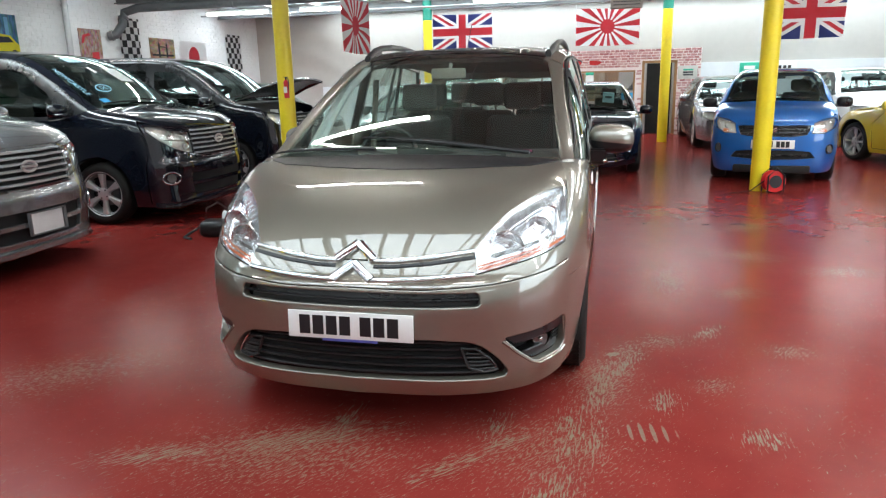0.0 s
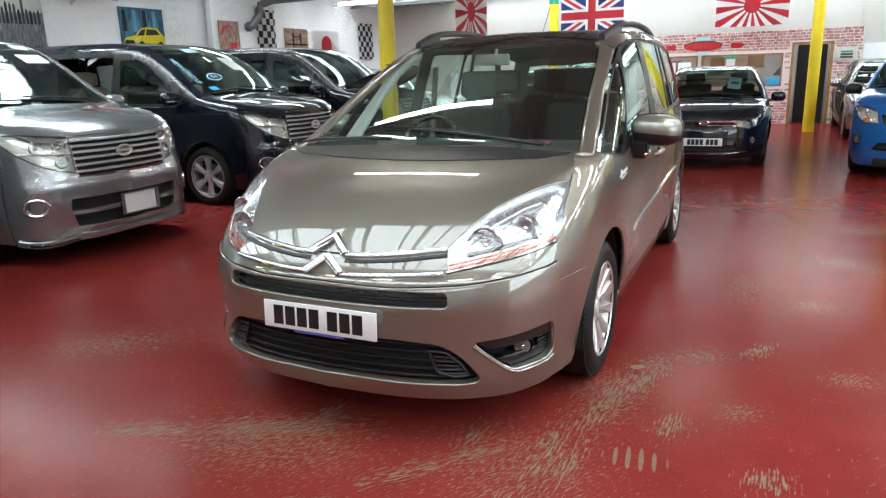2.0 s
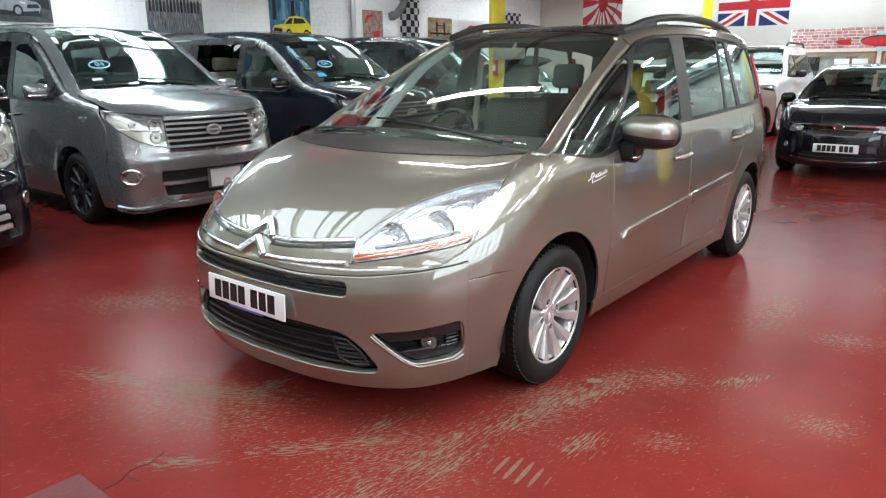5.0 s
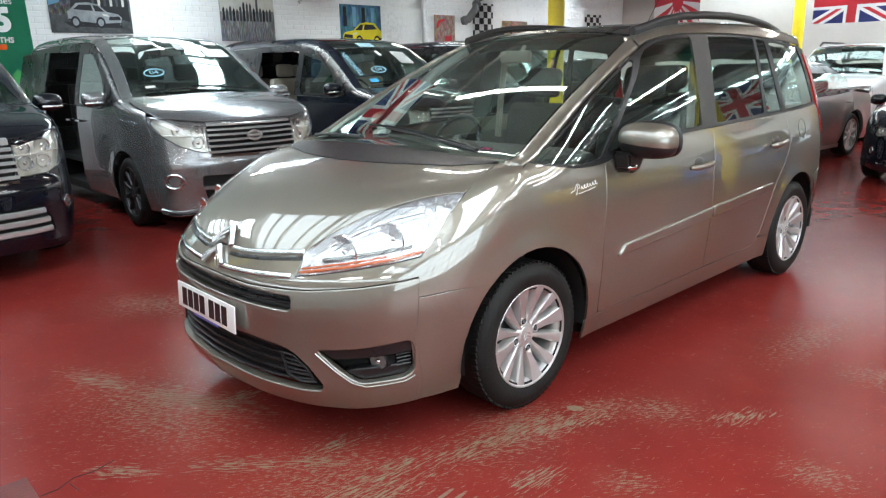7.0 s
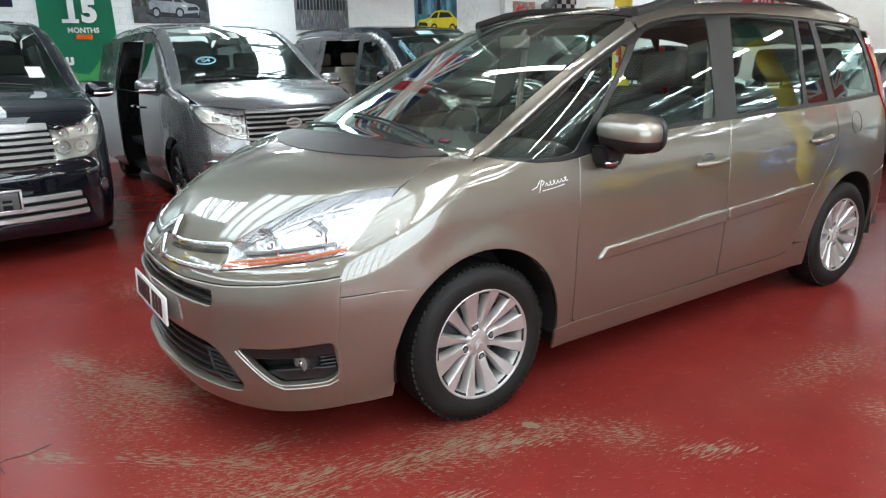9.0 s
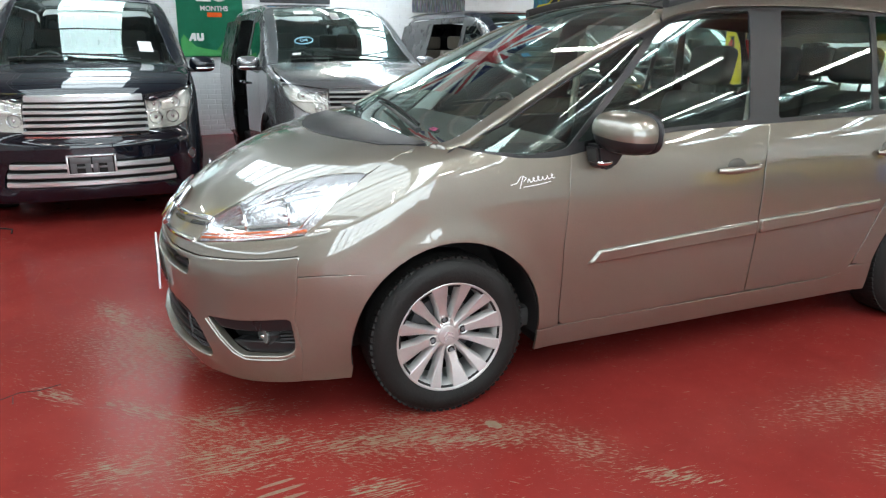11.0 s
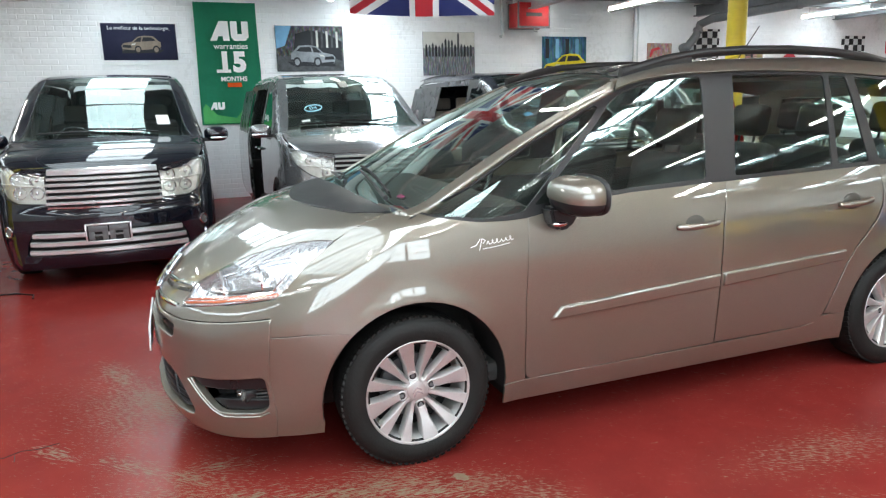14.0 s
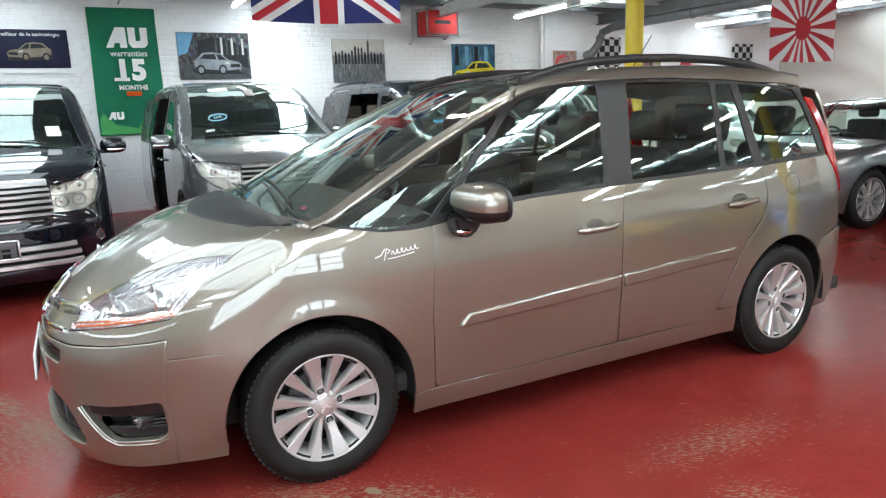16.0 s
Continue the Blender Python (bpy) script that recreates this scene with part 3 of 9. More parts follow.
class Skin:
    """The outer surface of a car: y runs from the nose to the tail, z up, x across."""

    def __init__(self, top, plan, sect, nose, nose_x, tail, tail_x, bow=0.10, crown=0.05, k_top=0.10, k_nose=0.18, k_tail=0.15, arches=(), flare=0.0):
        self.top, self.plan, self.sect = faired(top, 0.025), faired(plan, 0.14), faired(sect, 0.055)
        self.nose, self.nose_x, self.tail, self.tail_x = faired(nose, 0.022), faired(nose_x, 0.06), faired(tail, 0.05), faired(tail_x, 0.08)
        self.bow, self.crown, self.k_top, self.k_nose, self.k_tail = bow, crown, k_top, k_nose, k_tail
        self.arches, self.flare = arches, flare

    def f(self, p):
        x, y, z = np.abs(p[..., 0]), p[..., 1], p[..., 2]
        yb = y - self.bow * x * x
        t0, t1 = self.top(yb - 0.02), self.top(yb + 0.02)
        sl = (t1 - t0) / 0.04
        ft = (z - (t0 + t1) / 2 + self.crown * x * x) / np.sqrt(1 + sl * sl)
        w = self.plan(y) + self.sect(z)
        for ya, za, r in self.arches:
            d = np.sqrt((y - ya) ** 2 + (z - za) ** 2)
            w = w + self.flare * np.exp(-((d - r) / 0.07) ** 2)
        fs = x - w
        fn = self.nose(z) + self.nose_x(x) - y
        fr = y - (self.tail(z) - self.tail_x(x))
        return smax(smax(smax(ft, fs, self.k_top), fn, self.k_nose), fr, self.k_tail)

    def cast(self, o, d, far=4.0, n=34):
        """From points inside, out along d to the skin."""
        o, d = np.asarray(o, float), np.asarray(d, float)
        d = d / np.linalg.norm(d, axis=-1, keepdims=True)
        lo, hi = np.zeros(o.shape[:-1]), np.full(o.shape[:-1], far)
        for _ in range(n):
            m = (lo + hi) / 2
            inside = self.f(o + d * m[..., None]) < 0
            lo, hi = np.where(inside, m, lo), np.where(inside, hi, m)
        return o + d * ((lo + hi) / 2)[..., None]

    def normal(self, p, e=0.004):
        g = np.stack([self.f(p + np.array(v) * e) - self.f(p - np.array(v) * e) for v in ((1, 0, 0), (0, 1, 0), (0, 0, 1))], -1)
        return g / np.maximum(np.linalg.norm(g, axis=-1, keepdims=True), 1e-9)

    # maps between a flat drawing and the skin
    def side(self, q):
        q = np.asarray(q, float)
        z = np.zeros(len(q))
        return self.cast(np.stack([z, q[:, 0], q[:, 1]], -1), np.stack([z + 1, z, z], -1))

    def above(self, q):
        q = np.asarray(q, float)
        z = np.zeros(len(q))
        return self.cast(np.stack([q[:, 0], q[:, 1], z + 0.3], -1), np.stack([z, z, z + 1], -1))

    def front(self, q):
        """q: angle round a point behind the nose (degrees, 0 is straight ahead) and height."""
        q = np.asarray(q, float)
        z, a = np.zeros(len(q)), np.radians(q[:, 0])
        return self.cast(np.stack([z, z + 0.25, q[:, 1]], -1), np.stack([np.sin(a), -np.cos(a), z], -1))

    def rear(self, q, y0=2.6):
        q = np.asarray(q, float)
        z, a = np.zeros(len(q)), np.radians(q[:, 0])
        return self.cast(np.stack([z, z + y0, q[:, 1]], -1), np.stack([np.sin(a), np.cos(a), z], -1))


# the bronze people carrier; its front axle is at y = 0
MPV = Skin(
    top=[(-1.10, 0.66), (-0.98, 0.755), (-0.885, 0.812), (-0.70, 0.90), (-0.40, 1.012), (-0.15, 1.068), (-0.06, 1.077), (0.02, 1.1050), (0.10, 1.1460), (0.20, 1.1965), (0.35, 1.2700), (0.50, 1.3409), (0.70, 1.4310), (0.85, 1.4949), (0.95, 1.5358), (1.10, 1.590), (1.30, 1.632), (1.70, 1.662), (2.20, 1.668), (2.80, 1.64), (3.30, 1.57), (3.60, 1.50)],
    plan=[(-1.1, 0.83), (-0.6, 0.868), (-0.2, 0.900), (0.3, 0.912), (1.0, 0.915), (2.0, 0.915), (2.7, 0.910), (3.1, 0.885), (3.4, 0.83), (3.65, 0.74)],
    sect=[(0.10, -0.09), (0.22, -0.050), (0.34, -0.027), (0.50, -0.008), (0.64, 0.001), (0.76, 0.001), (0.88, -0.006), (0.98, -0.020), (1.06, -0.04), (1.30, -0.10), (1.50, -0.152), (1.66, -0.21)],
    nose=[(0.10, -0.87), (0.20, -0.965), (0.30, -1.0), (0.42, -0.995), (0.55, -0.998), (0.66, -0.978), (0.74, -0.935), (0.80, -0.89), (0.95, -0.72), (1.2, -0.3)],
    nose_x=[(0, 0), (0.25, 0.018), (0.5, 0.085), (0.7, 0.22), (0.85, 0.42), (1.0, 0.75)],
    tail=[(0.1, 3.50), (0.3, 3.60), (0.6, 3.61), (0.8, 3.58), (1.0, 3.56), (1.3, 3.47), (1.6, 3.34)],
    tail_x=[(0, 0), (0.4, 0.03), (0.7, 0.13), (0.9, 0.32)],
    bow=0.16, crown=0.035, k_top=0.10, k_nose=0.16, k_tail=0.12, arches=((0, 0.32, 0.37), (2.728, 0.32, 0.37)), flare=0.012)

# ---- panels cut from a skin ----
from mathutils.geometry import delaunay_2d_cdt


class Side:
    """Drawn from the side: (y, z)."""
    def __init__(self, skin):
        self.s = skin

    def flat(self, p):
        return p[:, 1:3]

    def lift(self, q):
        return self.s.side(q)


class Above(Side):
    """Drawn from above: (x, y)."""
    def flat(self, p):
        return p[:, 0:2]

    def lift(self, q):
        return self.s.above(q)


class Ball(Side):
    """Seen from a point inside: bearing and elevation, ahead (sign -1) or astern (sign 1)."""
    def __init__(self, skin, c, sign=-1):
        self.s, self.c, self.sign = skin, np.array(c, float), sign

    def flat(self, p):
        d = p - self.c
        return np.stack([np.arctan2(d[:, 0], d[:, 1] * self.sign), np.arctan2(d[:, 2], np.hypot(d[:, 0], d[:, 1]))], -1)

    def lift(self, q):
        a, e = q[:, 0], q[:, 1]
        d = np.stack([np.cos(e) * np.sin(a), np.cos(e) * np.cos(a) * self.sign, np.sin(e)], -1)
        return self.s.cast(np.broadcast_to(self.c, d.shape).copy(), d)


def dense(q, step, closed=True):
    out = []
    n = len(q)
    for i in range(n if closed else n - 1):
        a, b = q[i], q[(i + 1) % n]
        k = max(1, int(math.ceil(np.linalg.norm(b - a) / step)))
        out += [a + (b - a) * j / k for j in range(k)]
    if not closed:
        out.append(q[-1])
    return np.array(out)


def rounded(q, r, n=4):
    """Rounds the corners of a flat outline."""
    out = []
    m = len(q)
    for i in range(m):
        a, b, c = q[i - 1], q[i], q[(i + 1) % m]
        u, v = a - b, c - b
        lu, lv = np.linalg.norm(u), np.linalg.norm(v)
        d = min(r, lu * 0.45, lv * 0.45)
        p0, p1 = b + u / lu * d, b + v / lv * d
        for k in range(n + 1):
            t = k / n
            out.append((1 - t) ** 2 * p0 + 2 * t * (1 - t) * b + t * t * p1)
    return np.array(out)


def inside(q, pts):
    x, y = pts[:, 0], pts[:, 1]
    r = np.zeros(len(pts), bool)
    n = len(q)
    for i in range(n):
        x0, y0 = q[i]
        x1, y1 = q[(i + 1) % n]
        if y0 == y1:
            continue
        c = ((y0 > y) != (y1 > y)) & (x < (x1 - x0) * (y - y0) / (y1 - y0) + x0)
        r ^= c
    return r


def shrink(q, g):
    """Moves a closed outline inwards by g."""
    area = 0.5 * np.sum(q[:, 0] * np.roll(q[:, 1], -1) - np.roll(q[:, 0], -1) * q[:, 1])
    s = 1.0 if area > 0 else -1.0
    t = np.roll(q, -1, 0) - np.roll(q, 1, 0)
    t /= np.maximum(np.linalg.norm(t, axis=1, keepdims=True), 1e-9)
    return q + np.stack([-t[:, 1], t[:, 0]], -1) * g * s


def near_line(q, pts):
    d = np.full(len(pts), 1e9)
    for i in range(len(q)):
        a, b = q[i], q[(i + 1) % len(q)]
        ab = b - a
        t = np.clip(((pts - a) @ ab) / max(ab @ ab, 1e-12), 0, 1)
        d = np.minimum(d, np.linalg.norm(pts - (a + t[:, None] * ab), axis=1))
    return d


def sheet(mp, outline, holes=(), step=0.035, gap=0.002, inset=0.0, flange=0.012, corner=0.0, is_flat=False, hole_corner=0.0, rim_r=0.0016, pane=False):
    """The arrays of a panel: points, faces and normals. outline: points of space near the skin (or flat ones)."""
    def prep(o, g, cr):
        q = np.array(o, float)
        q = q if is_flat or q.shape[1] == 2 else mp.flat(q)
        q = q[np.linalg.norm(q - np.roll(q, 1, 0), axis=1) > 1e-5]
        q = rounded(q, cr) if cr else q
        q = dense(q, step)
        return shrink(q, g) if g else q
    loops = [prep(outline, gap, corner)] + [prep(h, -gap if gap else 0, hole_corner) for h in holes]
    lo, hi = loops[0].min(0), loops[0].max(0)
    gx, gy = np.meshgrid(np.arange(lo[0] + step / 2, hi[0], step), np.arange(lo[1] + step / 2, hi[1], step * 0.9))
    gx = gx + (np.arange(gx.shape[0]) % 2)[:, None] * step / 2
    pts = np.stack([gx.ravel(), gy.ravel()], -1)
    ok = inside(loops[0], pts)
    for h in loops[1:]:
        ok &= ~inside(h, pts)
    pts = pts[ok]
    for h in loops:
        if len(pts):
            pts = pts[near_line(h, pts) > step * 0.45]
    allp, edges, n0 = [], [], 0
    for h in loops:
        n = len(h)
        allp.append(h)
        edges += [(n0 + i, n0 + (i + 1) % n) for i in range(n)]
        n0 += n
    allp = np.concatenate(allp + [pts])
    v, _, f, ov, _, _ = delaunay_2d_cdt([Vector(p) for p in allp], edges, [], 0, 1e-6)
    v = np.array([(p.x, p.y) for p in v])
    f = np.array([list(t) for t in f if len(t) == 3], int)
    cen = v[f].mean(1)
    ok = inside(loops[0], cen)
    for h in loops[1:]:
        ok &= ~inside(h, cen)
    f = f[ok]
    p3 = mp.lift(v)
    nn = mp.s.normal(p3)
    tri_n = np.cross(p3[f[:, 1]] - p3[f[:, 0]], p3[f[:, 2]] - p3[f[:, 0]])
    flip = np.sum(tri_n * nn[f[:, 0]], 1) < 0
    f[flip] = f[flip][:, ::-1]
    p3 = p3 - nn * inset
    if pane:
        # bent glass: one even curve through the opening
        y, z = p3[:, 1] - p3[:, 1].mean(), p3[:, 2] - p3[:, 2].mean()
        A = np.stack([np.ones(len(y)), y, z, y * y, y * z, z * z], -1)
        c = np.linalg.lstsq(A, p3[:, 0], rcond=None)[0]
        p3[:, 0] = A @ c
        nn = np.stack([np.ones(len(y)), -(c[1] + 2 * c[3] * y + c[4] * z), -(c[2] + c[4] * y + 2 * c[5] * z)], -1)
        nn /= np.linalg.norm(nn, axis=1, keepdims=True)
    V, N, F = [p3], [nn], [list(map(int, t)) for t in f]
    if flange:
        base = len(p3)
        cnt = {}
        for t in F:
            for a, b in ((t[0], t[1]), (t[1], t[2]), (t[2], t[0])):
                cnt[(a, b)] = 1
        rim = [(a, b) for (a, b) in cnt if (b, a) not in cnt]
        ids = sorted({i for e in rim for i in e})
        idx = {i: k for k, i in enumerate(ids)}
        out = np.zeros((len(ids), 3))
        for a, b in rim:
            t = np.cross(p3[b] - p3[a], nn[a])
            t /= max(np.linalg.norm(t), 1e-9)
            out[idx[a]] += t
            out[idx[b]] += t
        out /= np.maximum(np.linalg.norm(out, axis=1, keepdims=True), 1e-9)
        pb, nb = p3[ids], nn[ids]
        m = len(ids)
        turns = (45,) if rim_r < 0.003 else (25, 50, 75)
        for a in turns:
            c, d = math.cos(radians(a)), math.sin(radians(a))
            V.append(pb + out * rim_r * (d if len(turns) > 1 else 1.0) - nb * rim_r * ((1 - c) if len(turns) > 1 else 1.0))
            N.append(nb * c + out * d)
        V += [V[-1].copy(), pb + out * rim_r * 0.7 - nb * flange]
        N += [out, out] if flange > 0 else [-out, -out]
        if flange < 0:
            N[1:1 + len(turns)] = [nb] * len(turns)
        for a, b in rim:
            i, j = idx[a], idx[b]
            F.append([a, base + i, base + j, b])
            for k in range(1, len(turns)):
                F.append([base + (k - 1) * m + i, base + k * m + i, base + k * m + j, base + (k - 1) * m + j])
            k = len(turns)
            F.append([base + k * m + i, base + (k + 1) * m + i, base + (k + 1) * m + j, base + k * m + j])
    return np.concatenate(V), F, np.concatenate(N)


def mesh_from(name, V, F, N, mats):
    me = bpy.data.meshes.new(name)
    me.from_pydata([tuple(p) for p in V], [], F)
    for mm in (mats if isinstance(mats, (list, tuple)) else [mats]):
        me.materials.append(mm)
    me.polygons.foreach_set("use_smooth", [True] * len(me.polygons))
    me.normals_split_custom_set_from_vertices([tuple(n) for n in N])
    return me


def panel(name, mp, outline, mat, parent, both=False, label="", shadow=True, **kw):
    """A panel of a body as a part; both: its twin on the other flank too."""
    V, F, N = sheet(mp, outline, **kw)
    obs = []
    for side in ((1, -1) if both else (1,)):
        s = np.array([side, 1, 1])
        FF = F if side == 1 else [t[::-1] for t in F]
        ob = new(name, mesh_from(name, V * s, FF, N * s, mat))
        ob.parent = parent
        ob.visible_shadow = shadow
        obs.append(tagged(ob, label))
    return obs


def twin(name, make, mat, parent, label=""):
    """Builds a part on both flanks; make(bm, s) gets +1 or -1."""
    obs = []
    for s in (1, -1):
        bm = bmesh.new()
        make(bm, s)
        obs.append(part(name, bm, mat, parent, label))
    return obs


def mirror_x(pts):
    return [(-p[0],) + tuple(p[1:]) for p in pts][::-1]


def full(half):
    """A closed outline from its right half, which starts and ends on the middle line."""
    return list(half) + [(-p[0],) + tuple(p[1:]) for p in half[::-1] if abs(p[0]) > 1e-6]


def arch(cy, cz, r, a0, a1, n=16):
    return [(cy + r * math.cos(radians(a0 + (a1 - a0) * i / n)), cz + r * math.sin(radians(a0 + (a1 - a0) * i / n))) for i in range(n + 1)]


# ---- wheels ----
def lathe(bm, prof, seg=48, y0=0.0):
    """Turns a profile of (radius, x) round the x axis."""
    rings = []
    for r, x in prof:
        rings.append([bm.verts.new((x, r * math.cos(2 * math.pi * k / seg), r * math.sin(2 * math.pi * k / seg))) for k in range(seg)])
    for a, b in zip(rings, rings[1:]):
        for k in range(seg):
            bm.faces.new((a[k], a[(k + 1) % seg], b[(k + 1) % seg], b[k]))
    return rings


def wheel(parent, x, y, r=0.32, width=0.205, rim_r=0.222, spokes=12, mat=None, bolts=4, spoke_w=0.047, side=1, tread=True, fluted=False):
    """A wheel with its outer face at x, on the flank given by side."""
    mat = mat or M["alloy"]
    m = pose(x, y, r, 0, 0, 0 if side > 0 else 180) @ pose(0, 0, 0, 13 if fluted else 0, 0, 0)
    w = new("wheel")
    w.parent, w.matrix_basis = parent, m
    tagged(w, "alloy road wheel with black tyre")
    bm = bmesh.new()
    h = width
    lathe(bm, [(rim_r - 0.012, -0.012), (rim_r + 0.004, -0.004), (rim_r + 0.012, -0.001), (rim_r + (r - rim_r) * 0.35, 0.007), (rim_r + (r - rim_r) * 0.62, 0.006), (r - 0.022, -0.006), (r - 0.008, -0.018), (r - 0.002, -0.036),
               (r, -h * 0.5), (r - 0.002, -h + 0.03), (r - 0.02, -h + 0.008), (rim_r, -h)], 64)
    part("tyre", bm, M["rubber"], w)
    if tread:
        bm = bmesh.new()
        for k in range(72):
            a = 2 * math.pi * k / 72
            mm = pose(0, 0, 0, math.degrees(a), 0, 0)
            box(bm, -0.050, -0.0085, r - 0.010, -0.020, 0.0085, r + 0.0005, m=mm @ pose(0, 0, 0, 0, 0, 12))
        part("tread_blocks", bm, M["rubber"], w)
    bm = bmesh.new()
    R = rim_r
    lathe(bm, [(R + 0.008, -0.004), (R + 0.005, -0.001), (R, -0.002), (R - 0.006, -0.012), (R - 0.016, -0.030), (R - 0.020, -0.10), (R - 0.012, -h + 0.03)], 64)
    for k in range(spokes):
        a = 2 * math.pi * k / spokes
        m1 = pose(0, 0, 0, math.degrees(a), 0, 0)
        c = []
        rows = ((0.042, spoke_w * 0.42, -0.026), (0.085, spoke_w * 0.52, -0.020), (R * 0.68, spoke_w * 0.82, -0.014), (R - 0.008, spoke_w * 1.15, -0.013))
        if fluted:
            q, v = (1.28, 1.75) if k % 3 == 0 else (0.90, 1.0)
            rows = ((0.030, 0.020, -0.032), (0.066, 0.021 * v, -0.036), (0.095, 0.023 * v, -0.031), (0.125, 0.032 * q, -0.024), (0.165, 0.045 * q, -0.015), (R - 0.016, 0.055 * q, -0.008), (R - 0.003, 0.058 * q, -0.006))
        for rr, ww, xx in rows:
            c.append([bm.verts.new(m1 @ Vector(p)) for p in ((xx - 0.040, -ww / 2 - 0.004, rr), (xx - 0.006, -ww / 2, rr), (xx, -ww / 2 + 0.005, rr), (xx, ww / 2 - 0.005, rr), (xx - 0.006, ww / 2, rr), (xx - 0.040, ww / 2 + 0.004, rr))])
        for p, q in zip(c, c[1:]):
            for i in range(6):
                bm.faces.new((p[i], p[(i + 1) % 6], q[(i + 1) % 6], q[i]))
    part("rim", bm, mat, w)
    bm = bmesh.new()
    if fluted:
        lathe(bm, [(0.062, -0.07), (0.058, -0.042), (0.050, -0.035), (0.041, -0.033), (0.039, -0.030), (0.032, -0.028), (0.001, -0.027)], 40)
    else:
        lathe(bm, [(0.075, -0.05), (0.072, -0.028), (0.060, -0.022), (0.036, -0.020), (0.034, -0.016), (0.026, -0.014), (0.001, -0.014)], 32)
    hub = part("hub_cap", bm, mat, w)
    for k in range(bolts):
        a = 2 * math.pi * (k + (0.0 if fluted else 0.35)) / bolts
        br = 0.066 if fluted else 0.050
        cy, cz = br * math.sin(a), br * math.cos(a)
        bm = bmesh.new()
        if fluted:
            cyl(bm, (-0.05, cy, cz), (-0.0345, cy, cz), 0.0165, seg=20)
            part("bolt_well", bm, M["dark"], hub)
            bm = bmesh.new()
            tube(bm, [(-0.035, cy + 0.018 * math.cos(v), cz + 0.018 * math.sin(v)) for v in [2 * math.pi * i / 20 for i in range(20)]], 0.0035, 6, True)
            part("bolt_rim", bm, mat, hub)
            bm = bmesh.new()
            cyl(bm, (-0.04, cy, cz), (-0.032, cy, cz), 0.009, seg=6)
        else:
            cyl(bm, (-0.03, cy, cz), (-0.0165, cy, cz), 0.0095, seg=6)
        part("wheel_bolt", bm, M["steel_dark"], w)
    if fluted:
        for dz in (-0.011, 0.006):
            bm = bmesh.new()
            prism(bm, [(-0.020, dz - 0.012), (0.0, dz + 0.004), (0.020, dz - 0.012), (0.020, dz - 0.004), (0.0, dz + 0.012), (-0.020, dz - 0.004)], 0.003, 'x', -0.028)
            part("cap_chevron", bm, M["bright_trim"], hub)
    bm = bmesh.new()
    cyl(bm, (-0.13, 0, 0), (-0.105, 0, 0), 0.135, seg=40)
    part("brake_disc", bm, M["steel_dark"], w)
    bm = bmesh.new()
    cyl(bm, (-0.16, 0, 0), (-0.15, 0, 0), R - 0.01, seg=40)
    part("backing", bm, M["dark"], w)
    return w


def plate(parent, m, w=0.52, h=0.111, text_bars=(5, 3), blank=False):
    """A number plate; its characters are plain bars."""
    bm = bmesh.new()
    box(bm, -w / 2, -0.004, -h / 2, w / 2, 0.004, h / 2, 0.003)
    p = part("number_plate", bm, M["plate_white"], parent, "white number plate with dark bars", m)
    if blank:
        return p
    cw = w * 0.108
    x = -w * 0.405
    bm = bmesh.new()
    box(bm, 0, -0.0055, -h * 0.35, cw * 0.80, -0.0038, h * 0.35)
    me = finish("plate_bar", bm, M["ink"])
    for k in range(7):
        if k == 4:
            x += w * 0.055
        ob = new("plate_bar", me)
        ob.parent, ob.matrix_basis = p, pose(x, 0, 0)
        x += cw
    return p


# ---- the bronze people carrier ----
S_SIDE, S_TOP = Side(MPV), Above(MPV)
S_NOSE = Ball(MPV, (0, 0.0, 0.55))
S_TAIL = Ball(MPV, (0, 2.6, 0.75), 1)
PAINT = M["paint_bronze"]
mpv = thing("people_carrier", pose(0, 0, 0), "bronze metallic people carrier with matt black roof rails", "car")

# lines shared by panels
hood_front = [(0, -0.90, 0.745), (0.08, -0.897, 0.745), (0.2, -0.885, 0.752), (0.35, -0.85, 0.762), (0.462, -0.81, 0.773)]
lamp_in = [(0.468, -0.80, 0.78), (0.52, -0.70, 0.845), (0.583, -0.58, 0.898), (0.695, -0.42, 0.952), (0.755, -0.345, 0.968), (0.797, -0.295, 0.964)]
def on_top(pts):
    return [tuple(v) for v in MPV.above(dense(np.array([(p[0], p[1]) for p in pts], float), 0.02, False))]


lamp_in = on_top(lamp_in)
hood_front = on_top(hood_front)
hood_side = [(0.79, -0.19, 1.02), (0.755, -0.08, 1.058)]
insert_front = [(0.735, -0.085, 1.06), (0.62, -0.185, 1.045), (0.366, -0.272, 1.04), (0.18, -0.31, 1.04), (0, -0.322, 1.04)]
screen_base = [(0.745, -0.045, 1.07), (0.6, -0.062, 1.08), (0.43, -0.072, 1.09), (0.2, -0.078, 1.1), (0, -0.08, 1.1)]
pillar_in = [(0.758, -0.045, 1.066), (0.716, 0.21, 1.16), (0.675, 0.50, 1.29), (0.639, 0.80, 1.44), (0.585, 1.12, 1.58)]
pillar_out = [(0.838, -0.01, 1.062), (0.806, 0.24, 1.155), (0.760, 0.535, 1.30), (0.724, 0.84, 1.45), (0.708, 1.03, 1.51)]

